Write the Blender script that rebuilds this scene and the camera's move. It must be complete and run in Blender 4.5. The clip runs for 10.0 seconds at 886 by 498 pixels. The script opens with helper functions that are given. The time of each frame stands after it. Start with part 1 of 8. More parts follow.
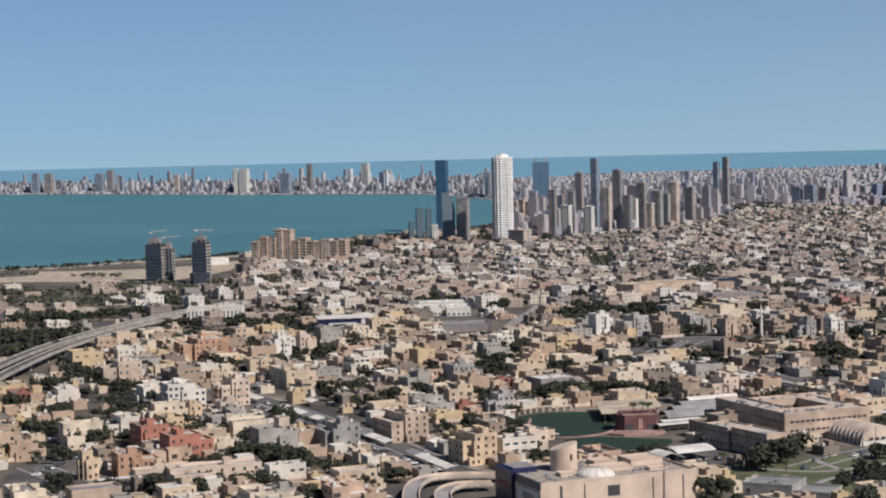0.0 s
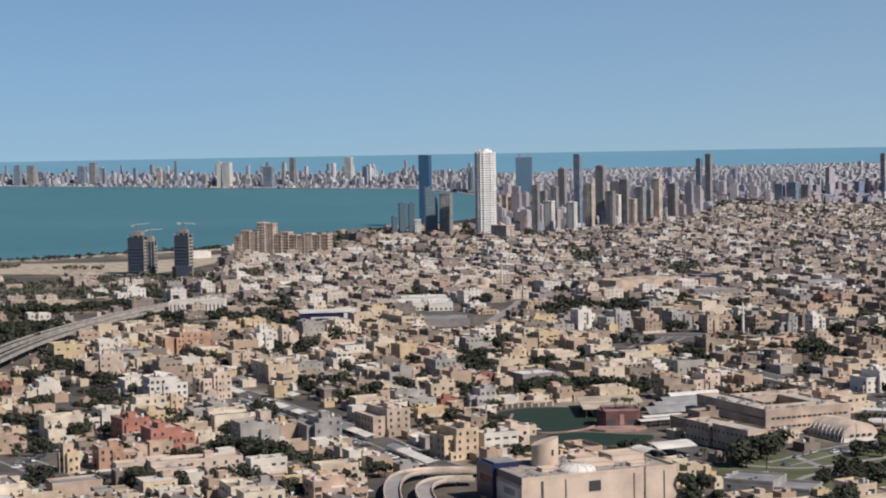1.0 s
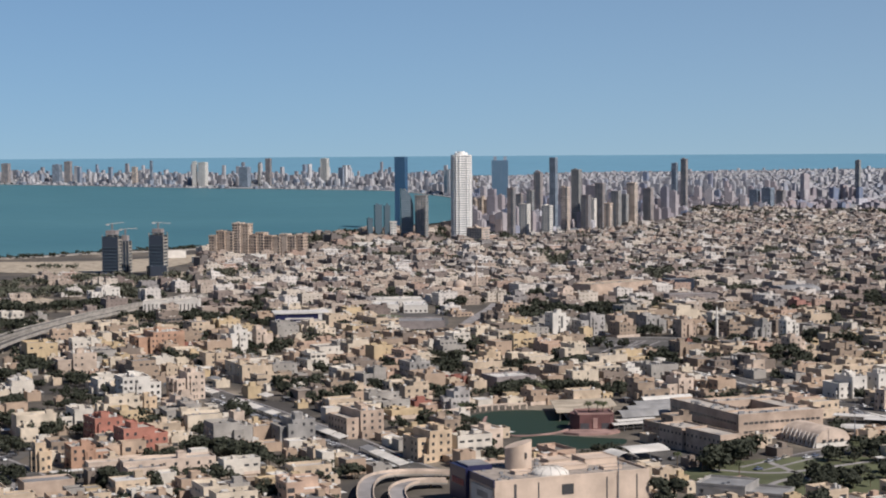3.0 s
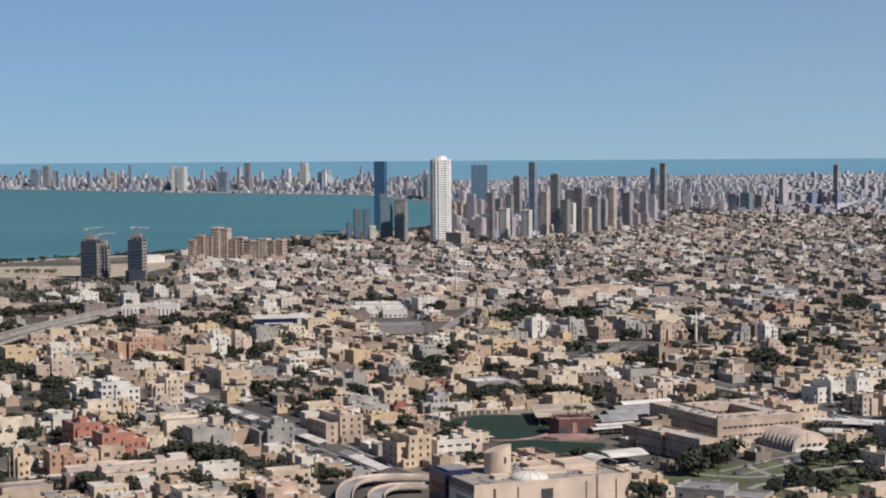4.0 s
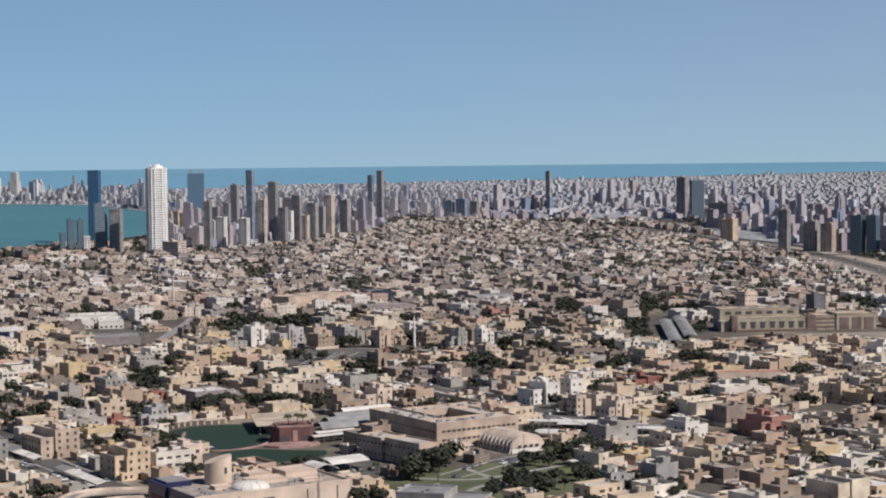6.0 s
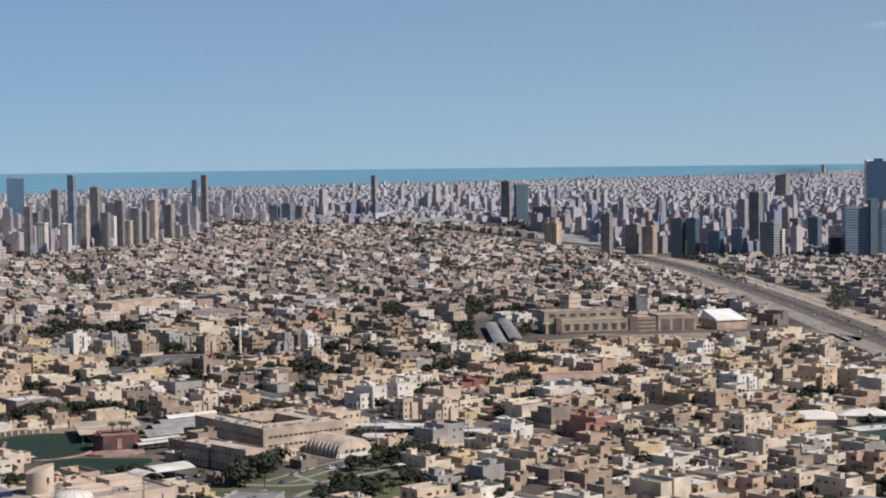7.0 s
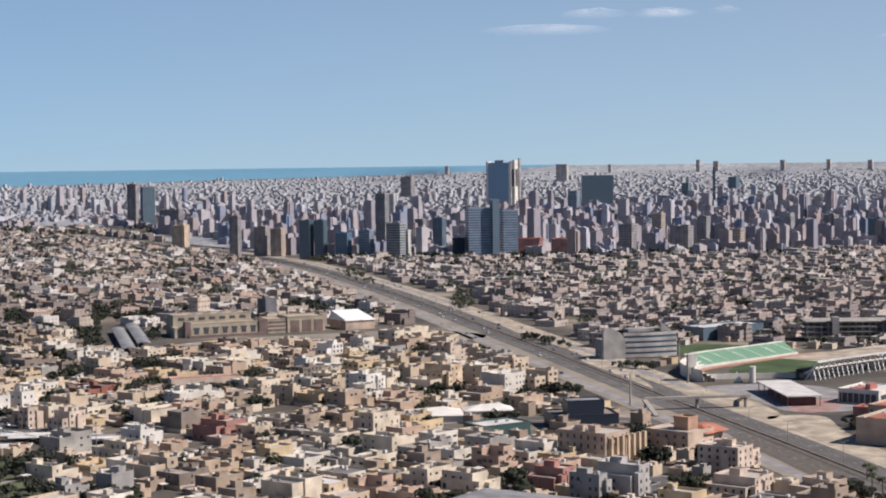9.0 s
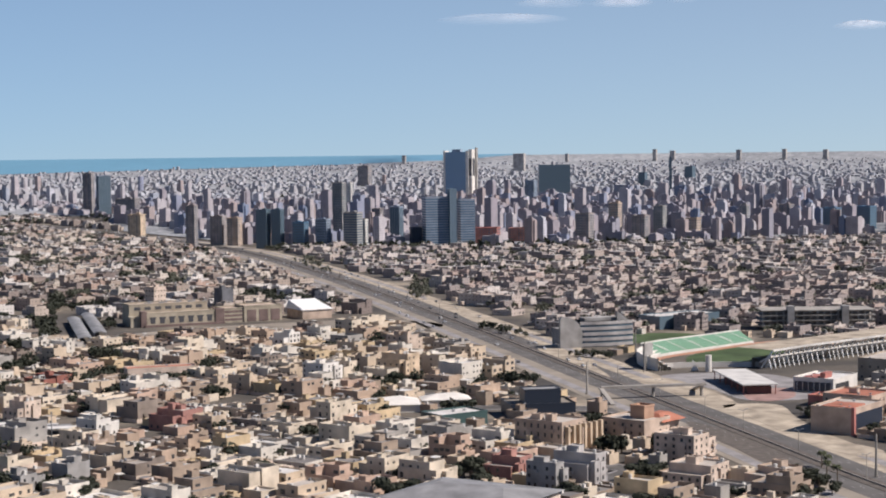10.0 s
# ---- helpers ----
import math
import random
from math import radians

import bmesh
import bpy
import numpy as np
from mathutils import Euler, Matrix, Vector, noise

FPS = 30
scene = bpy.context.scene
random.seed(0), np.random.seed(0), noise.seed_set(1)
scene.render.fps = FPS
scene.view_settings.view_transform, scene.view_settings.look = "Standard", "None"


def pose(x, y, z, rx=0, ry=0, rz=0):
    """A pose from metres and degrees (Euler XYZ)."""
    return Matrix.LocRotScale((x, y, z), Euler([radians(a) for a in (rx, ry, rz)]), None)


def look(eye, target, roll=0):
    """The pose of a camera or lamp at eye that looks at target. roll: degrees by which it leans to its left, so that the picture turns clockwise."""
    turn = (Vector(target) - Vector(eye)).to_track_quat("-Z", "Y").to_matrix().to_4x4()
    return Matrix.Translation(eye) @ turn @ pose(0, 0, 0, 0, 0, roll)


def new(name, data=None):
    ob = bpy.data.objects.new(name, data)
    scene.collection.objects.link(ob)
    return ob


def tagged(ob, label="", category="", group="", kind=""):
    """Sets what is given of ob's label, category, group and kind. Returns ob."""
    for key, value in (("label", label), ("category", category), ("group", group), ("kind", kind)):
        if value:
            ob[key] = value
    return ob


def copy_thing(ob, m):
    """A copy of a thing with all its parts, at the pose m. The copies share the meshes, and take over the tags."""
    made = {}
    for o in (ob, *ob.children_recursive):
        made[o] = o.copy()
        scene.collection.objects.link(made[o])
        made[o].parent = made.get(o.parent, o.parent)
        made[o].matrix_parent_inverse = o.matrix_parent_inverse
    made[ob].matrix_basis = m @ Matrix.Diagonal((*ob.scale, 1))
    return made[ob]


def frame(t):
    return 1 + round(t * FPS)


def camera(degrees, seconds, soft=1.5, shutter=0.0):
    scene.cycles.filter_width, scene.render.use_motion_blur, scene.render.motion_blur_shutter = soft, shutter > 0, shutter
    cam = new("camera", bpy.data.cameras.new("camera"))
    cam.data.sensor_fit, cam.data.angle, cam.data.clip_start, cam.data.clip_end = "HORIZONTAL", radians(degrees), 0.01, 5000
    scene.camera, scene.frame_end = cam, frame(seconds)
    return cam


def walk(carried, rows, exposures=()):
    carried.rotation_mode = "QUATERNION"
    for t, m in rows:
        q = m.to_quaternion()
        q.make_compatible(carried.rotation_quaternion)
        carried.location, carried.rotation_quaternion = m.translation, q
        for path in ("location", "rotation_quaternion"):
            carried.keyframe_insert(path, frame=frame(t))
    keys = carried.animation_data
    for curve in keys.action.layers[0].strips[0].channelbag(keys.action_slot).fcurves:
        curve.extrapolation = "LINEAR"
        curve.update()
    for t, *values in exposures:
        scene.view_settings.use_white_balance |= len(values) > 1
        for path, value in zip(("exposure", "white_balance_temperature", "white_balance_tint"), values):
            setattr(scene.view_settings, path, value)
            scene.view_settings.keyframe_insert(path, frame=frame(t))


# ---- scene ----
cam = camera(27.47, 10.0, soft=2.0)
HIGH = 140.0  # height of the camera over the ground
ROWS = [  # seconds, degrees down, bearing, lean
    (0.0, 3.157, 0.000, 1.366), (0.5, 3.258, 0.318, 1.208), (1.0, 3.333, 0.544, 0.979), (1.5, 3.284, 0.658, 0.807),
    (2.0, 3.376, 0.936, 0.573), (2.5, 3.355, 1.214, 0.424), (4.0, 3.130, 1.981, 0.357), (4.5, 3.260, 3.593, 0.291),
    (5.0, 3.184, 6.070, 0.475), (6.5, 2.889, 13.515, 0.616), (7.0, 2.886, 16.388, 0.670), (7.5, 3.009, 19.147, 0.727),
    (8.0, 3.016, 22.864, 0.449), (8.5, 2.895, 25.696, 0.482), (9.0, 2.962, 28.103, 0.749), (9.5, 3.164, 29.232, 0.968),
    (10.0, 3.319, 29.456, 0.679)]
walk(cam, [(t, pose(0, 0, HIGH, 90 - down, 0, -turn) @ pose(0, 0, 0, 0, 0, -lean)) for t, down, turn, lean in ROWS],
     exposures=[(0.0, 0.06, 6480, 14), (6.8, 0.10, 6450, 14), (8.0, 0.22, 6450, 15), (10.0, 0.33, 6450, 16)])

# ---- sky and sun ----
SUN_BEARING, SUN_HEIGHT = 130.0, 44.0
world = bpy.data.worlds.new("sky")
scene.world = world
world.use_nodes = True
wn = world.node_tree
wn.nodes.clear()
sky = wn.nodes.new("ShaderNodeTexSky")
sky.sky_type = "NISHITA"
sky.sun_disc = False
sky.sun_elevation, sky.sun_rotation = radians(SUN_HEIGHT), radians(SUN_BEARING)
sky.altitude, sky.air_density, sky.dust_density, sky.ozone_density = 0, 0.55, 0.0, 2.5
back = wn.nodes.new("ShaderNodeBackground")
back.inputs["Strength"].default_value = 0.064
outw = wn.nodes.new("ShaderNodeOutputWorld")
tint = wn.nodes.new("ShaderNodeMix")
tint.data_type, tint.blend_type = "RGBA", "MULTIPLY"
tint.inputs["Factor"].default_value = 1.0
tint.inputs["B"].default_value = (0.82, 1.02, 1.16, 1)
aim = wn.nodes.new("ShaderNodeTexCoord")
dip = wn.nodes.new("ShaderNodeVectorMath")  # the sky's lower edge meets the sea's horizon, a third of a degree down
dip.inputs[1].default_value = (0, 0, 0.02)
wn.links.new(aim.outputs["Generated"], dip.inputs[0])
wn.links.new(dip.outputs[0], sky.inputs["Vector"])
wn.links.new(sky.outputs[0], tint.inputs["A"])
haze = wn.nodes.new("ShaderNodeMix")
haze.data_type = "RGBA"
dust = wn.nodes.new("ShaderNodeMix")  # the dust looks whiter on the sun's side
dust.data_type = "RGBA"
dust.inputs["A"].default_value, dust.inputs["B"].default_value = (3.75, 6.25, 8.5, 1), (6.3, 7.85, 8.65, 1)
side = wn.nodes.new("ShaderNodeVectorMath")
side.operation = "DOT_PRODUCT"
side.inputs[1].default_value = (math.sin(radians(SUN_BEARING)), math.cos(radians(SUN_BEARING)), 0)
share = wn.nodes.new("ShaderNodeMapRange")
share.inputs["From Min"].default_value, share.inputs["From Max"].default_value = -0.75, 0.1
wn.links.new(aim.outputs["Generated"], side.inputs[0])
wn.links.new(side.outputs["Value"], share.inputs["Value"])
wn.links.new(share.outputs[0], dust.inputs["Factor"])
wn.links.new(dust.outputs["Result"], haze.inputs["B"])
level = wn.nodes.new("ShaderNodeSeparateXYZ")
thin = wn.nodes.new("ShaderNodeMapRange")  # the dust lies low and thins out upwards
thin.inputs["From Min"].default_value, thin.inputs["From Max"].default_value = 0.0, 0.35
thin.inputs["To Min"].default_value, thin.inputs["To Max"].default_value = 0.62, 0.0
wn.links.new(aim.outputs["Generated"], level.inputs[0])
wn.links.new(level.outputs["Z"], thin.inputs["Value"])
wn.links.new(thin.outputs[0], haze.inputs["Factor"])
wn.links.new(tint.outputs["Result"], haze.inputs["A"])
wn.links.new(haze.outputs["Result"], back.inputs["Color"])
wn.links.new(back.outputs[0], outw.inputs["Surface"])
sun_data = bpy.data.lights.new("sun", "SUN")
sun_data.energy, sun_data.angle, sun_data.color = 5.0, radians(0.53), (1.0, 0.955, 0.885)
sun = new("sun", sun_data)
sb, sh = radians(SUN_BEARING), radians(SUN_HEIGHT)
sun.matrix_world = look((math.sin(sb) * math.cos(sh) * 900, math.cos(sb) * math.cos(sh) * 900, math.sin(sh) * 900), (0, 0, 0))

# ---- plan: bearings in degrees, distances in metres from the camera's foot ----
NEAR, REACH = 2600.0, 2300.0


def drawn(dist):
    """Beyond NEAR the far distance is drawn in, so that the horizon lies within REACH of it."""
    return dist if dist <= NEAR else NEAR + REACH * (1 - NEAR / dist)


def spot(bearing, dist):
    """Place on the ground (x, y, z) and the scale of things that stand there."""
    r = drawn(dist)
    a = radians(bearing)
    return r * math.sin(a), r * math.cos(a), HIGH - HIGH * r / max(dist, 1e-6) if dist > NEAR else 0.0, r / dist


def polar(x, y):
    return math.degrees(math.atan2(x, y)), math.hypot(x, y)


def table(x, *rows):
    return float(np.interp(x, [r[0] for r in rows], [r[1] for r in rows]))


# ---- mesh building ----
class Build:
    """Collects boxes, prisms and tubes into one mesh; turn/move/size set the place of what follows."""

    def __init__(self):
        self.v, self.f, self.m, self.t = [], [], [], []
        self.place()

    def place(self, x=0.0, y=0.0, z=0.0, turn=0.0, size=1.0, tone=0.5):
        self.x, self.y, self.z, self.s, self.tone = x, y, z, size, tone
        self.c, self.n = math.cos(radians(turn)) * size, math.sin(radians(turn)) * size
        return self

    def add(self, points, faces, mat=0):
        k = len(self.v)
        for px, py, pz in points:
            self.v.append((self.x + self.c * px - self.n * py, self.y + self.n * px + self.c * py, self.z + self.s * pz))
        for f in faces:
            self.f.append([k + i for i in f])
            self.m.append(mat)
            self.t.append(self.tone)

    def box(self, x0, y0, z0, x1, y1, z1, mat=0, bottom=False):
        faces = [(0, 1, 5, 4), (1, 2, 6, 5), (2, 3, 7, 6), (3, 0, 4, 7), (4, 5, 6, 7)]
        if bottom:
            faces.append((3, 2, 1, 0))
        self.add([(x0, y0, z0), (x1, y0, z0), (x1, y1, z0), (x0, y1, z0), (x0, y0, z1), (x1, y0, z1), (x1, y1, z1), (x0, y1, z1)], faces, mat)

    def prism(self, outline, z0, z1, mat=0, top=True, mat_top=None):
        n = len(outline)
        self.add([(x, y, z0) for x, y in outline] + [(x, y, z1) for x, y in outline],
                 [(i, (i + 1) % n, n + (i + 1) % n, n + i) for i in range(n)], mat)
        if top:
            self.add([(x, y, z1) for x, y in outline], [tuple(range(n))], mat if mat_top is None else mat_top)

    def tube(self, x, y, z0, z1, r0, r1=None, n=10, mat=0, top=True):
        r1 = r0 if r1 is None else r1
        ring = [(math.cos(2 * math.pi * i / n), math.sin(2 * math.pi * i / n)) for i in range(n)]
        self.add([(x + r0 * a, y + r0 * b, z0) for a, b in ring] + [(x + r1 * a, y + r1 * b, z1) for a, b in ring],
                 [(i, (i + 1) % n, n + (i + 1) % n, n + i) for i in range(n)] + ([tuple(range(n, 2 * n))] if top else []), mat)

    def ring(self, x0, y0, x1, y1, z0, z1, thick, mat=0):
        """A low wall round a rectangle, its outside flush with it."""
        t = thick
        o = [(x0, y0), (x1, y0), (x1, y1), (x0, y1)]
        i = [(x0 + t, y0 + t), (x1 - t, y0 + t), (x1 - t, y1 - t), (x0 + t, y1 - t)]
        pts = [(a, b, z0) for a, b in o] + [(a, b, z1) for a, b in o] + [(a, b, z0) for a, b in i] + [(a, b, z1) for a, b in i]
        faces = []
        for k in range(4):
            j = (k + 1) % 4
            faces += [(k, j, 4 + j, 4 + k), (4 + k, 4 + j, 12 + j, 12 + k), (12 + k, 12 + j, 8 + j, 8 + k)]
        self.add(pts, faces, mat)

    def dome(self, x, y, z, r, h, n=14, rows=5, mat=0):
        pts, faces = [], []
        for k in range(rows):
            a = math.pi / 2 * k / rows
            pts += [(x + r * math.cos(a) * math.cos(2 * math.pi * i / n), y + r * math.cos(a) * math.sin(2 * math.pi * i / n), z + h * math.sin(a)) for i in range(n)]
        pts.append((x, y, z + h))
        for k in range(rows - 1):
            faces += [(k * n + i, k * n + (i + 1) % n, (k + 1) * n + (i + 1) % n, (k + 1) * n + i) for i in range(n)]
        faces += [((rows - 1) * n + i, (rows - 1) * n + (i + 1) % n, rows * n) for i in range(n)]
        self.add(pts, faces, mat)

    def vault(self, x0, x1, y0, y1, z, h, n=10, mat=0):
        """A barrel roof along x, with closed ends."""
        arc = [(y0 + (y1 - y0) * (0.5 - 0.5 * math.cos(math.pi * i / n)), z + h * math.sin(math.pi * i / n)) for i in range(n + 1)]
        pts = [(x0, y, q) for y, q in arc] + [(x1, y, q) for y, q in arc]
        m = n + 1
        self.add(pts, [(i, m + i, m + i + 1, i + 1) for i in range(n)] + [tuple(range(m)), tuple(range(2 * m - 1, m - 1, -1))], mat)

    def beam(self, a, b, wide, tall, mat=0):
        """A straight member from a to b."""
        a, b = Vector(a), Vector(b)
        w = (b - a).normalized()
        side = w.cross(Vector((0, 0, 1)))
        side = (Vector((1, 0, 0)) if side.length < 1e-4 else side.normalized()) * wide / 2
        up = side.cross(w).normalized() * tall / 2
        pts = [tuple(p + i * side + j * up) for p in (a, b) for i, j in ((-1, -1), (1, -1), (1, 1), (-1, 1))]
        self.add(pts, [(0, 1, 5, 4), (1, 2, 6, 5), (2, 3, 7, 6), (3, 0, 4, 7), (3, 2, 1, 0), (4, 5, 6, 7)], mat)

    def mesh(self, name, mats):
        me = bpy.data.meshes.new(name)
        me.from_pydata(self.v, [], self.f)
        for m in mats:
            me.materials.append(m)
        me.polygons.foreach_set("material_index", self.m)
        tones = me.attributes.new("tone", "FLOAT", "FACE")
        tones.data.foreach_set("value", self.t)
        me.update()
        return me


def part(name, build, mats, parent, label="", kind="", m=None):
    ob = new(name, build if isinstance(build, bpy.types.Mesh) else build.mesh(name, mats))
    ob.parent = parent
    if m is not None:
        ob.matrix_basis = m
    return tagged(ob, label, kind=kind)


def thing(name, label, category, x=0, y=0, z=0, turn=0, size=1.0, group="", kind=""):
    ob = new(name)
    ob.empty_display_size = 1
    ob.matrix_basis = pose(x, y, z, 0, 0, turn) @ Matrix.Scale(size, 4)
    return tagged(ob, label, category, group, kind)


def solid(name, build, mats, label, category, group="", kind=""):
    return tagged(new(name, build.mesh(name, mats)), label, category, group, kind)


# ---- materials ----
def nodes(name):
    m = bpy.data.materials.new(name)
    m.use_nodes = True
    t = m.node_tree
    return m, t, t.nodes["Principled BSDF"]


def link(t, a, b):
    t.links.new(a, b)


def noise_at(t, scale, detail=4.0, stretch=None, coord="Position"):
    geo = t.nodes.new("ShaderNodeNewGeometry")
    out = geo.outputs["Position"]
    if stretch:
        mp = t.nodes.new("ShaderNodeMapping")
        mp.inputs["Scale"].default_value = stretch
        link(t, out, mp.inputs[0])
        out = mp.outputs[0]
    n = t.nodes.new("ShaderNodeTexNoise")
    n.inputs["Scale"].default_value, n.inputs["Detail"].default_value = scale, detail
    link(t, out, n.inputs["Vector"])
    return n.outputs["Fac"]


def mixed(t, fac, a, b, kind="MIX"):
    n = t.nodes.new("ShaderNodeMix")
    n.data_type, n.blend_type = "RGBA", kind
    for sock, val in ((n.inputs["Factor"], fac), (n.inputs["A"], a), (n.inputs["B"], b)):
        if isinstance(val, bpy.types.NodeSocket):
            link(t, val, sock)
        elif isinstance(val, (int, float)):
            sock.default_value = val
        else:
            sock.default_value = (*val, 1)
    return n.outputs["Result"]


def ramp(t, fac, stops, constant=False):
    n = t.nodes.new("ShaderNodeValToRGB")
    e = n.color_ramp.elements
    while len(e) < len(stops):
        e.new(0.5)
    for el, (p, c) in zip(e, stops):
        el.position, el.color = p, (*c, 1) if not isinstance(c, (int, float)) else (c, c, c, 1)
    if constant:
        n.color_ramp.interpolation = "CONSTANT"
    link(t, fac, n.inputs[0])
    return n.outputs[0]


def calc(t, op, a, b=0.0):
    n = t.nodes.new("ShaderNodeMath")
    n.operation = op
    for s, v in zip(n.inputs, (a, b)):
        if isinstance(v, bpy.types.NodeSocket):
            link(t, v, s)
        else:
            s.default_value = v
    return n.outputs[0]


def bumped(t, b, fac, strength, dist):
    n = t.nodes.new("ShaderNodeBump")
    n.inputs["Strength"].default_value, n.inputs["Distance"].default_value = strength, dist
    link(t, fac, n.inputs["Height"])
    link(t, n.outputs[0], b.inputs["Normal"])


def weathered(name, base, rough=0.85, coarse=0.12, fine=1.5, stain=0.35, bump=0.05):
    """Plaster, concrete, roofing: colour with broad stains, fine grain and rain streaks."""
    m, t, b = nodes(name)
    dark = tuple(c * (1 - stain) * 0.95 for c in base)
    light = tuple(min(1, c * 1.12) for c in base)
    broad = ramp(t, noise_at(t, coarse, 5), [(0.3, 0.0), (0.7, 1.0)])
    col = mixed(t, broad, dark, light)
    streak = ramp(t, noise_at(t, 0.9, 3, (1, 1, 0.12)), [(0.45, 1.0), (0.75, 0.72)])
    col = mixed(t, 0.1, col, streak, "MULTIPLY")
    grain = noise_at(t, fine, 6)
    col = mixed(t, 0.2, col, ramp(t, grain, [(0.3, 0.72), (0.7, 1.0)]), "MULTIPLY")
    link(t, col, b.inputs["Base Color"])
    b.inputs["Roughness"].default_value = rough
    b.inputs["Specular IOR Level"].default_value = 0.25
    bumped(t, b, grain, 0.3, bump)
    return m


def plain(name, base, rough=0.5, metal=0.0, spec=0.5):
    m, t, b = nodes(name)
    col = mixed(t, noise_at(t, 0.8, 4), tuple(c * 0.8 for c in base), tuple(min(1, c * 1.1) for c in base))
    link(t, col, b.inputs["Base Color"])
    b.inputs["Roughness"].default_value, b.inputs["Metallic"].default_value = rough, metal
    b.inputs["Specular IOR Level"].default_value = spec
    return m


WALLS = [(0.0, (0.468, 0.348, 0.256)), (0.15, (0.576, 0.460, 0.339)), (0.32, (0.356, 0.275, 0.207)), (0.44, (0.658, 0.560, 0.435)), (0.60, (0.574, 0.441, 0.276)),
         (0.69, (0.520, 0.369, 0.278)), (0.74, (0.655, 0.597, 0.512)), (0.88, (0.253, 0.205, 0.169)), (0.93, (0.372, 0.344, 0.308)), (0.985, (0.302, 0.126, 0.097))]
# far villa walls: greyer than WALLS, with some haze in the tones
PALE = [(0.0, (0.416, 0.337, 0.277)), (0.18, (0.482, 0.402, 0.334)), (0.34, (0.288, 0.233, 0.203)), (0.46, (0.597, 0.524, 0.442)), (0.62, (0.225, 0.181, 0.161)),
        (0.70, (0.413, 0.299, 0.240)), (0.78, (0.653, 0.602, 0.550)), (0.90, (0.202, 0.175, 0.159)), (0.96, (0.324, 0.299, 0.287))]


def facade(name, walls, glass=(0.03, 0.035, 0.045), pitch=3.2, storey=3.3, share=(0.28, 0.72, 0.32, 0.74), windows=True, rough=0.85):
    """Joined far buildings: a wall colour for each, rows of windows by storey, stains and grain."""
    m, t, b = nodes(name)
    tone = t.nodes.new("ShaderNodeAttribute")
    tone.attribute_name = "tone"
    col = ramp(t, tone.outputs["Fac"], walls, True)
    broad = noise_at(t, 0.1, 5)
    col = mixed(t, 0.7, col, ramp(t, broad, [(0.3, 0.66), (0.7, 1.05)]), "MULTIPLY")
    fine = noise_at(t, 1.2, 4, (1, 1, 0.3))
    col = mixed(t, 0.5, col, ramp(t, fine, [(0.3, 0.7), (0.7, 1.0)]), "MULTIPLY")
    b.inputs["Roughness"].default_value = rough
    b.inputs["Specular IOR Level"].default_value = 0.2
    if windows:
        geo = t.nodes.new("ShaderNodeNewGeometry")
        cr = t.nodes.new("ShaderNodeVectorMath")
        cr.operation = "CROSS_PRODUCT"
        link(t, geo.outputs["True Normal"], cr.inputs[0])
        cr.inputs[1].default_value = (0, 0, 1)
        dt = t.nodes.new("ShaderNodeVectorMath")
        dt.operation = "DOT_PRODUCT"
        link(t, geo.outputs["Position"], dt.inputs[0])
        link(t, cr.outputs[0], dt.inputs[1])
        sep = t.nodes.new("ShaderNodeSeparateXYZ")
        link(t, geo.outputs["Position"], sep.inputs[0])
        nz = t.nodes.new("ShaderNodeSeparateXYZ")
        link(t, geo.outputs["True Normal"], nz.inputs[0])
        u = calc(t, "FRACT", calc(t, "DIVIDE", dt.outputs["Value"], pitch))
        v = calc(t, "FRACT", calc(t, "DIVIDE", sep.outputs["Z"], storey))
        on = None
        for q, lo, hi in ((u, share[0], share[1]), (v, share[2], share[3])):
            k = calc(t, "MULTIPLY", calc(t, "GREATER_THAN", q, lo), calc(t, "LESS_THAN", q, hi))
            on = k if on is None else calc(t, "MULTIPLY", on, k)
        on = calc(t, "MULTIPLY", on, calc(t, "LESS_THAN", nz.outputs["Z"], 0.5))
        col = mixed(t, on, col, glass)
    link(t, col, b.inputs["Base Color"])
    return m


M = {}
M["houses"] = facade("house_walls", WALLS, windows=False)
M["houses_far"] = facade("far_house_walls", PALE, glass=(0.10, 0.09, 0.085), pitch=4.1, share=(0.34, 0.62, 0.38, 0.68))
# far blocks: greyed, bluish tones with distance haze in the colour
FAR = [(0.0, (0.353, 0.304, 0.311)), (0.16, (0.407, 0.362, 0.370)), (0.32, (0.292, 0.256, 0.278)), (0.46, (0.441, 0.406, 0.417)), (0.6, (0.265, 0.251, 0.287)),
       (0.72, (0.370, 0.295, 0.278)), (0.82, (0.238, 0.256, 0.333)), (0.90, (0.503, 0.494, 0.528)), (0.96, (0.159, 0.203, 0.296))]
# outer quarters: PALE mixed towards one grey, haze put into the wall colour
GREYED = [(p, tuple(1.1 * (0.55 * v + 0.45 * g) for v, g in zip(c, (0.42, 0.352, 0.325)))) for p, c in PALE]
# farthest blocks: contrast narrowed further, again haze put into the colour
HAZED = [(0.0, (0.374, 0.360, 0.369)), (0.3, (0.422, 0.415, 0.428)), (0.55, (0.336, 0.335, 0.358)), (0.75, (0.461, 0.460, 0.476)), (0.9, (0.317, 0.335, 0.380))]
# window colour lifted close to the walls, in place of haze
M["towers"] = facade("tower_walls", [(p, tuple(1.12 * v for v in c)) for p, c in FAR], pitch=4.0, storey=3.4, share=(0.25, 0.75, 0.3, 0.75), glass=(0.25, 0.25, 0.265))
M["houses_grey"] = facade("hazed_house_walls", GREYED, glass=(0.13, 0.125, 0.125), pitch=4.1, share=(0.34, 0.62, 0.38, 0.68))
M["towers_far"] = facade("far_block_walls", [(p, tuple(1.08 * v for v in c)) for p, c in HAZED], windows=False)
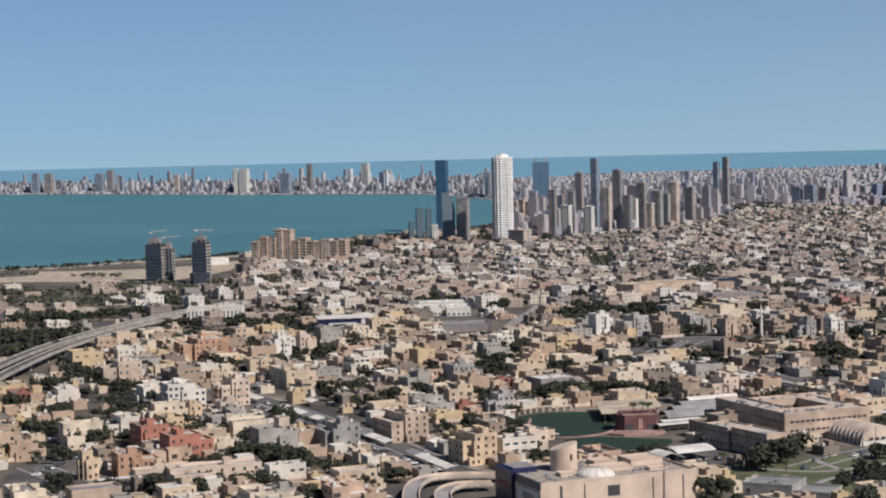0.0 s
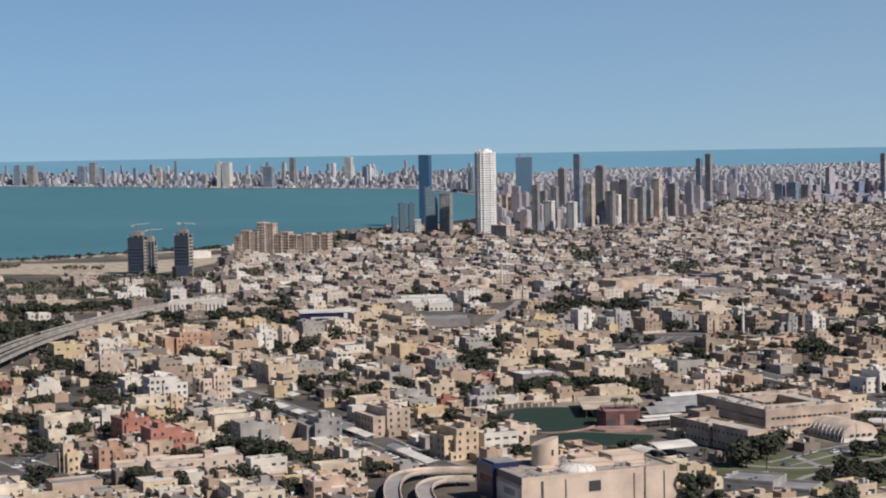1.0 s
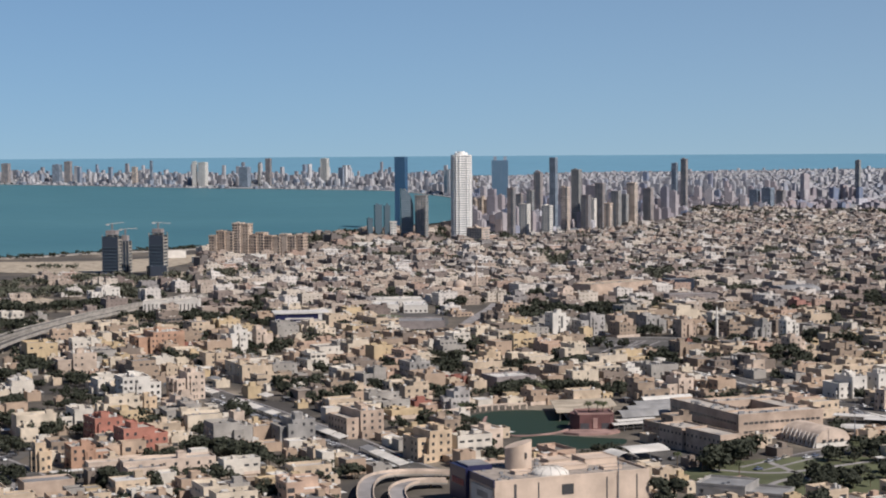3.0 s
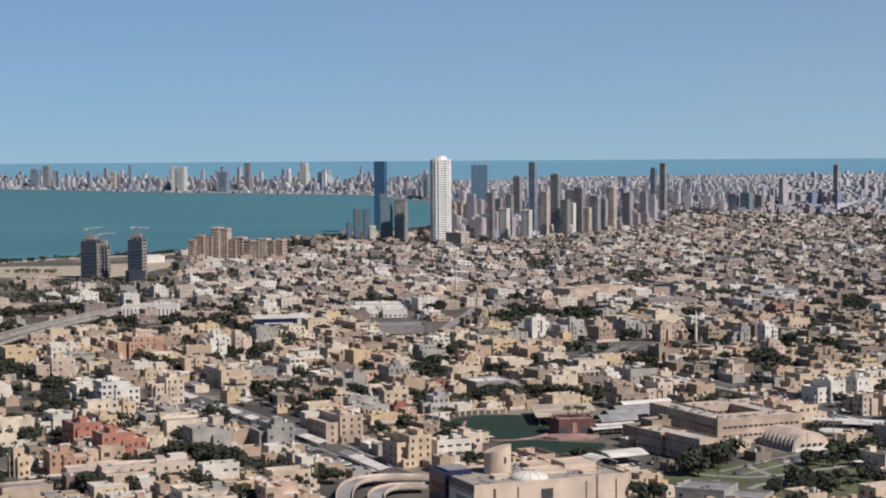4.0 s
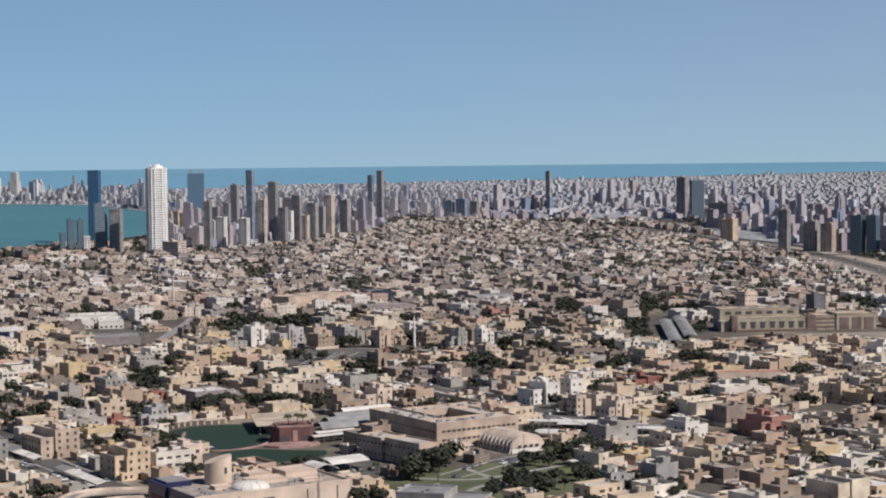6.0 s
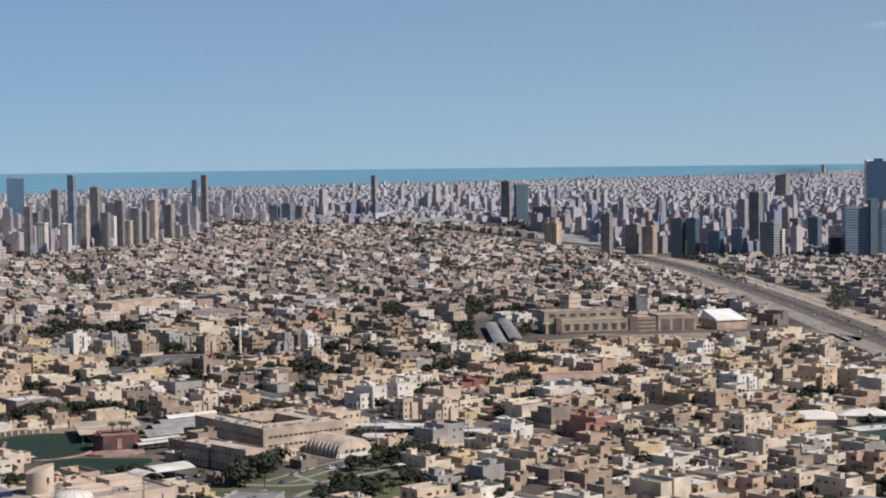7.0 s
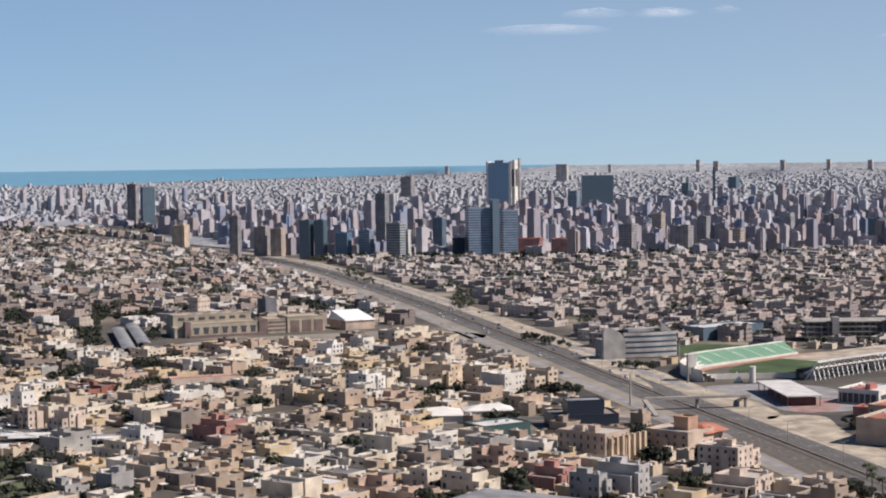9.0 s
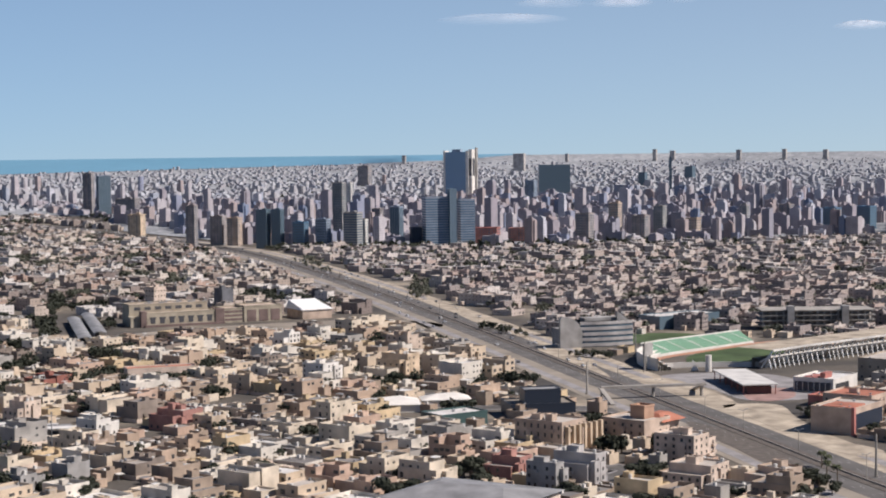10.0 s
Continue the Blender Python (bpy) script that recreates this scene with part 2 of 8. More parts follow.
ROOFS = [(0.0, (0.375, 0.330, 0.285)), (0.2, (0.255, 0.232, 0.212)), (0.42, (0.500, 0.445, 0.385)), (0.58, (0.310, 0.278, 0.245)), (0.74, (0.640, 0.610, 0.570)), (0.86, (0.200, 0.184, 0.172))]
M["towers_shore"] = facade("shore_block_walls", [(0.0, (0.34, 0.33, 0.345)), (0.3, (0.45, 0.45, 0.465)), (0.6, (0.24, 0.28, 0.34)), (0.8, (0.55, 0.55, 0.56)), (0.9, (0.30, 0.31, 0.34))], windows=False)
M["roof"] = facade("roof_screed", ROOFS, windows=False)
# roofs of the outer quarters: tones drawn together, as haze would
M["roof_hazed"] = facade("hazed_roofs", [(p, tuple(0.5 * v + 0.5 * g for v, g in zip(c, (0.33, 0.31, 0.30)))) for p, c in ROOFS], windows=False)
M["glass"] = plain("window_glass", (0.062, 0.062, 0.064), 0.2)
M["white"] = weathered("white_paint", (0.62, 0.59, 0.54), 0.6, stain=0.2)
M["metal"] = plain("grey_metal", (0.30, 0.30, 0.30), 0.5, 0.5)
M["dark"] = plain("dark_metal", (0.06, 0.06, 0.065), 0.5)
M["yard"] = weathered("yard_paving", (0.135, 0.115, 0.097), coarse=0.3)
M["concrete"] = weathered("concrete", (0.36, 0.33, 0.29))
M["asphalt"] = weathered("asphalt", (0.12, 0.112, 0.103), coarse=0.06, stain=0.4)
M["asphalt_old"] = weathered("grey_asphalt", (0.135, 0.125, 0.115), coarse=0.06, stain=0.3)
M["paint"] = plain("road_paint", (0.42, 0.41, 0.38), 0.7)
M["sand"] = weathered("sand", (0.29, 0.25, 0.20), coarse=0.03, fine=0.6, stain=0.3)
M["plaza"] = weathered("grey_paving", (0.30, 0.28, 0.27), coarse=0.1)
M["sand_pale"] = weathered("pale_sand", (0.47, 0.395, 0.30), coarse=0.09, fine=0.5, stain=0.5)
M["cream"] = weathered("cream_plaster", (0.61, 0.49, 0.395))
M["tan"] = weathered("tan_plaster", (0.50, 0.385, 0.30))
M["brown"] = weathered("brown_stone", (0.345, 0.29, 0.23))
M["rose"] = weathered("rose_plaster", (0.43, 0.19, 0.14))
M["brick"] = weathered("orange_brick", (0.46, 0.285, 0.195))
M["yellow"] = weathered("yellow_plaster", (0.60, 0.46, 0.32))
M["grey"] = weathered("grey_plaster", (0.34, 0.322, 0.30))
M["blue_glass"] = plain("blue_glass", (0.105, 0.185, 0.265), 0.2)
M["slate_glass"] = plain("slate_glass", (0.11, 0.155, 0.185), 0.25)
M["dry_pitch"] = weathered("worn_turf", (0.12, 0.135, 0.075), coarse=0.05, stain=0.4)
M["leaf"] = None


def leaf(name, a, b_):
    m, t, b = nodes(name)
    geo = t.nodes.new("ShaderNodeNewGeometry")
    col = mixed(t, geo.outputs["Random Per Island"], a, b_)
    col = mixed(t, 0.6, col, ramp(t, noise_at(t, 0.4, 3), [(0.3, 0.55), (0.7, 1.0)]), "MULTIPLY")
    link(t, col, b.inputs["Base Color"])
    b.inputs["Roughness"].default_value = 0.75
    b.inputs["Specular IOR Level"].default_value = 0.2
    return m


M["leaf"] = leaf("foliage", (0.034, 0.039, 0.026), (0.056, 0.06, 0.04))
# the same foliage for far trees, lightened in colour for haze
M["leaf_hazed"] = leaf("hazed_foliage", (0.075, 0.08, 0.055), (0.115, 0.115, 0.085))
M["palm"] = leaf("palm_foliage", (0.05, 0.06, 0.028), (0.10, 0.105, 0.055))
M["bark"] = weathered("bark", (0.16, 0.12, 0.085))
M["grass"] = weathered("lawn", (0.075, 0.11, 0.045), coarse=0.05, stain=0.5)
M["dry_grass"] = weathered("dry_lawn", (0.115, 0.125, 0.066), coarse=0.05, stain=0.4)
M["pond"] = plain("pond_water", (0.027, 0.046, 0.033), 0.6, 0.0, 0.06)


def sea_material(name, deep, pale):
    m, t, b = nodes(name)
    col = mixed(t, ramp(t, noise_at(t, 0.0012, 5, (1, 2.5, 1)), [(0.3, 0.0), (0.7, 1.0)]), deep, pale)
    col = mixed(t, 0.4, col, ramp(t, noise_at(t, 0.02, 5, (1, 3, 1)), [(0.35, 0.8), (0.65, 1.0)]), "MULTIPLY")
    link(t, col, b.inputs["Base Color"])
    b.inputs["Roughness"].default_value = 0.6
    b.inputs["Specular IOR Level"].default_value = 0.15
    return m


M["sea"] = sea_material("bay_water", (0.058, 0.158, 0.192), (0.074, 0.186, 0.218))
# open sea: lighter than the bay, haze mixed into the water colour
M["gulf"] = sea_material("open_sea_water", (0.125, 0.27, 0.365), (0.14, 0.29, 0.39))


def ground_material():
    m, t, b = nodes("dusty_ground")
    a = ramp(t, noise_at(t, 0.012, 6), [(0.38, (0.085, 0.077, 0.069)), (0.56, (0.16, 0.137, 0.110)), (0.68, (0.35, 0.297, 0.228))])
    a = mixed(t, 0.6, a, ramp(t, noise_at(t, 0.15, 6), [(0.3, 0.55), (0.7, 1.0)]), "MULTIPLY")
    a = mixed(t, 0.4, a, ramp(t, noise_at(t, 1.5, 4), [(0.3, 0.7), (0.7, 1.0)]), "MULTIPLY")
    link(t, a, b.inputs["Base Color"])
    b.inputs["Roughness"].default_value = 0.9
    b.inputs["Specular IOR Level"].default_value = 0.2
    return m


M["ground"] = ground_material()


def roofs_material():
    """The far low town: small pale and dark roof shapes, drawn out with distance."""
    m, t, b = nodes("far_roofs")
    geo = t.nodes.new("ShaderNodeNewGeometry")
    vo = t.nodes.new("ShaderNodeTexVoronoi")
    vo.inputs["Scale"].default_value = 0.11
    link(t, geo.outputs["Position"], vo.inputs["Vector"])
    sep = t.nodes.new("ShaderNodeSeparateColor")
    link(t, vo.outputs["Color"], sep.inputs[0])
    # roof tones kept pale and cool: distance haze is in the colour
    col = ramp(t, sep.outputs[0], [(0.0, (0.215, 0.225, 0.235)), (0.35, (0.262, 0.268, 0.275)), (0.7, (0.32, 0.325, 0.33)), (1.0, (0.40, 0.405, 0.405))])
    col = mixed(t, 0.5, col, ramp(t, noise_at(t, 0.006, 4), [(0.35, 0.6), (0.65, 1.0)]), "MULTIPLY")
    link(t, col, b.inputs["Base Color"])
    b.inputs["Roughness"].default_value = 0.9
    b.inputs["Specular IOR Level"].default_value = 0.2
    return m


M["far_roofs"] = roofs_material()

# ---- ground, sea, roads ----
LEVELS = [0, 150, 300, 450, 600, 900, 1300, 1800, 2300] + [2600 * 1.035 ** k for k in range(62)]


def sheet(near, far, first, last, step, lift=0.0, rows=LEVELS):
    """Part of the ground between two shore lines, over a range of bearings."""
    b = Build()
    count = max(2, int(round((last - first) / step)) + 1)
    lines = []
    for i in range(count):
        az = first + (last - first) * i / (count - 1)
        lo, hi = near(az), far(az)
        inner = [d for d in rows if 0 < d]
        ds = [1 / (1 / lo + (1 / hi - 1 / lo) * k / 40) for k in range(41)] if near is not None and lo > 0 else [0.01, 1.0] + inner
        pts = []
        for d in ds:
            x, y, z, s = spot(az, d)
            sea = lo == 0 and -60 <= az <= 31.5 and d > city_end(az) + 400
            pts.append((x, y, z + lift * s - (14 if sea else 0)))
        lines.append(pts)
    n = len(lines[0])
    pts = [p for line in lines for p in line]
    b.add(pts, [(i * n + k, (i + 1) * n + k, (i + 1) * n + k + 1, i * n + k + 1)[::-1] for i in range(count - 1) for k in range(n - 1)])
    return b


def bay_near(a):
    return table(a, (-60, 1500), (-30, 2000), (-13.7, 2365), (-11.7, 2375), (-9.5, 2458), (-5.96, 2537), (-2.9, 2865), (-0.86, 3062), (0.6, 3150), (1.9, 3350), (2.4, 4300))


def bay_far(a):
    return table(a, (-60, 22500), (-25, 9500), (-13.6, 7300), (-6.8, 6150), (-1.46, 5650), (-0.4, 5550), (1.2, 4950), (2.4, 4350))


def city_end(a):
    return table(a, (-25, 10500), (-12.8, 9300), (-1.5, 8200), (4, 8200), (5, 8900), (12, 9400), (19, 10700), (26, 12600), (30, 15500), (32, 22000))


def tall_from(a):
    return table(a, (-14, 99999), (2.0, 99999), (2.1, 2750), (5.6, 2849), (9.0, 3450), (9.2, 3960), (14.4, 3920), (17.4, 3800), (18.9, 3650), (19.5, 2990), (22.7, 2610), (27, 2480), (30.8, 2440), (37.7, 2514), (43.1, 2731), (60, 2800))


ground = solid("ground", sheet(lambda a: 0.0, lambda a: 0.0, -180, 180, 1.5), [M["ground"]], "dusty grey-brown city ground reaching to the horizon", "ground", kind="structure")
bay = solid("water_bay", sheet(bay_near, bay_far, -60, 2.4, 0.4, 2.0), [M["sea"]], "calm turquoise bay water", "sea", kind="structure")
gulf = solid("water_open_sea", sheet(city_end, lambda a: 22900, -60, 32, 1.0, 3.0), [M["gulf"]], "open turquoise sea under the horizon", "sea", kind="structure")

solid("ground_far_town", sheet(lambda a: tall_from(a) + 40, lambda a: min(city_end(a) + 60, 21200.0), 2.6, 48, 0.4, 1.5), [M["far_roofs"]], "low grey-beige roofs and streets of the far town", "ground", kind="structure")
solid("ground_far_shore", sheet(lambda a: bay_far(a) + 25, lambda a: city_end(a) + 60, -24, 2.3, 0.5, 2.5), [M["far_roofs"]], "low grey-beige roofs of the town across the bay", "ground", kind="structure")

KEEP = []  # capsules (x0, y0, x1, y1, radius) that no plain house may enter


def keep(x0, y0, x1=None, y1=None, r=10.0):
    KEEP.append((x0, y0, x0 if x1 is None else x1, y0 if y1 is None else y1, r))


def near_line(x, y, x0, y0, x1, y1):
    dx, dy = x1 - x0, y1 - y0
    q = dx * dx + dy * dy
    t = 0 if q == 0 else max(0, min(1, ((x - x0) * dx + (y - y0) * dy) / q))
    return math.hypot(x - x0 - t * dx, y - y0 - t * dy)


def free(x, y, r):
    return all(near_line(x, y, a, b, c, d) > r + q for a, b, c, d, q in KEEP)


def smooth(points, step=25.0):
    """Catmull-Rom line through plan points, as (x, y, z, side x, side y)."""
    pts = [Vector(p) for p in points]
    pts = [2 * pts[0] - pts[1]] + pts + [2 * pts[-1] - pts[-2]]
    out = []
    for i in range(1, len(pts) - 2):
        a, b, c, d = pts[i - 1:i + 3]
        n = max(2, int((c - b).length / step))
        for k in range(n):
            t = k / n
            out.append(0.5 * (2 * b + (c - a) * t + (2 * a - 5 * b + 4 * c - d) * t * t + (3 * b - a - 3 * c + d) * t ** 3))
    out.append(pts[-2])
    line = []
    for i, p in enumerate(out):
        w = out[min(i + 1, len(out) - 1)] - out[max(i - 1, 0)]
        s = Vector((w.y, -w.x)).normalized()
        line.append((p.x, p.y, p.z if len(p) > 2 else 0.0, s.x, s.y))
    return line


def ribbon(b, line, left, right, z0, z1, mat=0, sides=True):
    """A strip along a line, between two offsets to its right."""
    pts = []
    for x, y, z, sx, sy in line:
        pts += [(x + sx * left, y + sy * left, z + z1), (x + sx * right, y + sy * right, z + z1), (x + sx * left, y + sy * left, z + z0), (x + sx * right, y + sy * right, z + z0)]
    faces = []
    for i in range(len(line) - 1):
        k, j = 4 * i, 4 * i + 4
        faces.append((k, k + 1, j + 1, j))
        if sides:
            faces += [(k + 2, k, j, j + 2), (k + 1, k + 3, j + 3, j + 1)]
    b.add(pts, faces, mat)


def lift(line, far=True):
    """Carry a line over the ground's far rise."""
    out = []
    for x, y, z, sx, sy in line:
        a, d = polar(x, y)
        gx, gy, gz, s = spot(a, d)
        out.append((gx, gy, gz + z, sx * s, sy * s))
    return out


MAIN = [(440, 300), (478, 420), (512, 556), (542, 658), (593, 835), (708, 1232), (820, 1640), (925, 2080), (970, 2400), (985, 2800), (960, 3300), (800, 3900)]
main_line = lift(smooth(MAIN, 30))
road = new("road_main")
tagged(road, "wide grey multi-lane highway with sandy verges", "road", kind="structure")
b = Build()
ribbon(b, main_line, -34, 0, 0.02, 0.10, 0)
part("verge", b, [M["sand"]], road, "sandy verge")
b = Build()
ribbon(b, main_line, 0, 36, 0.02, 0.10, 0)
part("verge", b, [M["sand_pale"]], road, "bare pale sand verge")
for name, a, c in (("carriageway", -15.6, -4.5), ("carriageway", 4.5, 15.6)):
    b = Build()
    ribbon(b, main_line, a, c, 0.1, 0.16, 0)
    part(name, b, [M["asphalt_old"]], road)
b = Build()
ribbon(b, main_line, 23, 29, 0.1, 0.15, 0)
part("service_lane", b, [M["plaza"]], road)
b = Build()
ribbon(b, main_line, -30, -24, 0.1, 0.15, 0)
part("service_lane", b, [M["plaza"]], road)
b = Build()
ribbon(b, main_line, -4.5, 4.5, 0.1, 0.32, 0)
part("median", b, [M["yard"]], road, "dusty raised median")
b = Build()
ribbon(b, main_line, -0.2, 0.2, 0.32, 0.9, 0)
part("crash_barrier", b, [M["concrete"]], road)
b = Build()
for off in (-11.9, -8.2, 8.2, 11.9):
    for i in range(0, len(main_line) - 1):
        x, y, z, sx, sy = main_line[i]
        if y > 2200:
            continue
        for k in (0.1, 0.6):
            x2, y2, z2 = (main_line[i][q] + (main_line[i + 1][q] - main_line[i][q]) * k for q in range(3))
            dx, dy = -sy, sx
            px, py = x2 + sx * off, y2 + sy * off
            b.add([(px - sx * 0.1, py - sy * 0.1, z2 + 0.172), (px + sx * 0.1, py + sy * 0.1, z2 + 0.172), (px + sx * 0.1 + dx * 4, py + sy * 0.1 + dy * 4, z2 + 0.172), (px - sx * 0.1 + dx * 4, py - sy * 0.1 + dy * 4, z2 + 0.172)], [(0, 1, 2, 3)])
part("lane_marks", b, [M["paint"]], road, "worn white lane dashes", kind="stuff")
for i in range(len(MAIN) - 1):
    keep(*MAIN[i], *MAIN[i + 1], r=40)

# elevated road at the shore side
VIA = [(-272, 900, 5), (-280, 1020, 6), (-283, 1150, 6), (-277, 1285, 6), (-257, 1410, 6), (-226, 1540, 5.0), (-205, 1640, 2.2), (-190, 1720, 0.3)]
via_line = smooth(VIA, 20)
viaduct = thing("viaduct", "pale concrete elevated road on rows of piers", "viaduct")
for off in (-8.5, 7.0):
    b = Build()
    ribbon(b, via_line, off - 3.8, off + 3.8, -1.1, 0, 0)
    part("deck", b, [M["concrete"]], viaduct)
    b = Build()
    ribbon(b, via_line, off - 3.4, off + 3.4, 0.0, 0.05, 0)
    part("roadway", b, [M["asphalt"]], viaduct, "grey asphalt roadway")
    for e in (-3.8, 3.4):
        b = Build()
        ribbon(b, via_line, off + e, off + e + 0.4, 0, 1.1, 0)
        part("parapet", b, [M["concrete"]], viaduct, "pale concrete parapet")
    for i in range(2, len(via_line), 2):
        x, y, z, sx, sy = via_line[i]
        if z > 2.5:
            b = Build()
            b.tube(x + sx * off, y + sy * off, 0, z - 1.3, 1.0, n=8)
            b.box(x + sx * off - 2.5, y + sy * off - 1, z - 2.4, x + sx * off + 2.5, y + sy * off + 1, z - 1.35)
            part("pier", b, [M["concrete"]], viaduct)
for i in range(len(VIA) - 1):
    keep(VIA[i][0], VIA[i][1], VIA[i + 1][0], VIA[i + 1][1], r=17)

# ---- tall buildings that stand out ----
M["white_stone"] = weathered("white_cladding", (0.63, 0.59, 0.53), stain=0.12)
M["tower_white"] = weathered("white_tower_paint", (0.73, 0.715, 0.68), stain=0.1)
M["rust"] = weathered("rust_red_cladding", (0.42, 0.17, 0.14))
M["blue_grey"] = weathered("blue_grey_cladding", (0.28, 0.325, 0.385))
M["lilac"] = weathered("lilac_plaster", (0.44, 0.41, 0.385))
M["peach"] = weathered("peach_plaster", (0.52, 0.415, 0.33))
M["taupe"] = weathered("taupe_plaster", (0.31, 0.27, 0.255))
M["rose_far"] = weathered("dull_rose_cladding", (0.38, 0.20, 0.165))
M["deep_blue"] = plain("deep_blue_glass", (0.05, 0.125, 0.225), 0.22)
M["pale_blue"] = plain("pale_blue_glass", (0.20, 0.27, 0.32), 0.25)


def ringed(b, half_w, half_d, z0, z1, out=0.3, thick=0.5, mat=0):
    b.ring(-half_w - out, -half_d - out, half_w + out, half_d + out, z0, z1, thick, mat)


def tower(name, label, bearing, dist, wide, deep, high, turn=0.0, wall="grey", glass="glass", storey=3.4, bay=3.4, crown=4.0, style="grid", group="", cap=True):
    """A high building: storey by storey window bands, piers, slab edges, a parapet and a roof room."""
    x, y, z, s = spot(bearing, dist)
    t = thing(name, label, "tower", x, y, z, turn - bearing, s, group)
    w, d = wide / 2, deep / 2
    b = Build()
    b.box(-w, -d, 0, w, d, high)
    part("core", b, [M[glass] if style != "solid" else M[wall]], t, "dark glazed body" if style != "solid" else "")
    floors = max(3, int(high / storey))
    fh = high / floors
    if style in ("grid", "bands"):
        h = 1.3 if style == "grid" else 1.7
        b = Build()
        for k in range(floors + 1):
            ringed(b, w, d, max(0, k * fh - h / 2), k * fh + h / 2)
            if dist < 2500 or k == floors:
                part("floor_edge", b, [M[wall]], t, kind="" if dist < 2500 else "stuff")
                b = Build()
    if style in ("grid", "glass"):
        e = 0.45 if style == "grid" else 0.12
        for half, other, flip in ((w, d, False), (d, w, True)):
            n = max(2, round(2 * half / bay))
            b = Build()
            for k in range(n + 1):
                p = -half + 2 * half * k / n
                for q in (-other, other):
                    a, c = (p - e, p + e), (q - 0.4, q + 0.4)
                    (b.box(a[0], c[0], 0, a[1], c[1], high) if not flip else b.box(c[0], a[0], 0, c[1], a[1], high))
            part("pier", b, [M[wall]], t, kind="stuff")
    if style == "solid" and dist < 9000:
        for axis, half, other in ((0, w, d), (1, d, w)):
            n = max(2, round(2 * half / 4.2))
            r = random.Random(int(bearing * 37) + axis)
            for i in range(n):
                c = -half + 2 * half * (i + 0.5) / n
                e = r.choice((0.5, 0.8, 1.2, 1.5))
                if r.random() < 0.12:
                    continue
                b = Build()
                for k in range(floors):
                    for q in (-other, other):
                        if axis == 0:
                            b.box(c - e, q - 0.12, k * fh + 0.9, c + e, q + 0.12, k * fh + 2.7, bottom=True)
                        else:
                            b.box(q - 0.12, c - e, k * fh + 0.9, q + 0.12, c + e, k * fh + 2.7, bottom=True)
                # distant strips take a paler glass to imitate haze
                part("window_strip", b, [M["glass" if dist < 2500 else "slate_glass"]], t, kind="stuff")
    if cap:
        b = Build()
        ringed(b, w, d, high, high + 1.6, 0.4)
        part("parapet", b, [M[wall]], t)
        r = random.Random(int(bearing * 100) + int(dist))
        for k in range(r.choice((1, 2, 2, 3))):
            b = Build()
            cx, cy = r.uniform(-0.5, 0.5) * w, r.uniform(-0.4, 0.4) * d
            b.box(cx - w * r.uniform(0.15, 0.4), cy - d * r.uniform(0.2, 0.45), high, cx + w * r.uniform(0.15, 0.4), cy + d * 0.35, high + crown * r.uniform(0.5, 1.3))
            part("roof_room", b, [M[wall]], t)
    keep(x, y, r=max(wide, deep) * 0.75)
    return t


def round_tower(name, label, bearing, dist, wide, high, turn):
    """The white tower: an eight-sided shaft wrapped in balconies, a darker rear slab and a stepped top."""
    x, y, z, s = spot(bearing, dist)
    t = thing(name, label, "tower", x, y, z, turn - bearing, s)
    r = wide / 2
    n = 16
    ring = [(math.copysign(abs(math.cos(2 * math.pi * (i + 0.5) / n)) ** 0.6, math.cos(2 * math.pi * (i + 0.5) / n)) * r, math.copysign(abs(math.sin(2 * math.pi * (i + 0.5) / n)) ** 0.6, math.sin(2 * math.pi * (i + 0.5) / n)) * r) for i in range(n)]
    b = Build()
    b.prism([(u * 0.95, v * 0.95) for u, v in ring], 0, high)
    part("core", b, [M["slate_glass"]], t, "dark glazed core")
    floors = 37
    fh = high / floors
    for k in range(floors + 1):
        b = Build()
        b.prism(ring, max(0, k * fh - 1.2), k * fh + 1.2)
        part("balcony_slab", b, [M["tower_white"]], t)
    for i in range(n):
        b = Build()
        u, v = ring[i]
        b.box(u * 1.01 - 0.55, v * 1.01 - 0.55, 0, u * 1.01 + 0.55, v * 1.01 + 0.55, high + 1)
        part("pier", b, [M["tower_white"]], t)
    b = Build()
    b.box(-r * 0.6, r * 0.6, 0, r * 0.5, r * 1.25, high - 12)
    part("rear_slab", b, [M["grey"]], t, "grey rear slab")
    b = Build()
    b.tube(0, 0, high, high + 3.5, r * 0.7, n=16)
    b.tube(0, 0, high + 3.5, high + 6, r * 0.4, n=12)
    for i in range(5):
        b.box(-r * 0.6 + i * r * 0.28, -1, high + 3, -r * 0.5 + i * r * 0.28, 1, high + 5.5 + i % 2)
    part("roof_room", b, [M["tower_white"]], t)
    keep(x, y, r=26)
    return t


round_tower("white_tower", "tall white round-cornered tower wrapped in balconies", 1.92, 2638, 28, 125, 12)
tower("tower_podium", "low cream podium beside the white tower", 2.45, 2590, 26, 20, 21, -35, "cream", style="solid", crown=3)
tower("slim_blue_tower", "slim dark blue glass tower", 0.02, 3000, 17, 15, 120, -18, "deep_blue", "deep_blue", style="glass", crown=2)

x, y, z, s = spot(0.18, 2736)
sail = thing("sail_tower", "dark glass tower with a curved sloping top", "tower", x, y, z, 8, s)
b = Build()
prof = [(-9, 0), (9.5, 0), (9.5, 44), (8.5, 54), (6.5, 62), (3.5, 68), (-1, 73), (-9, 76)]
m = len(prof)
b.add([(u, -8, v) for u, v in prof] + [(u, 8, v) for u, v in prof], [tuple(range(m)), tuple(range(2 * m - 1, m - 1, -1))] + [(i, m + i, m + (i + 1) % m, (i + 1) % m) for i in range(m)])
part("core", b, [M["slate_glass"]], sail)
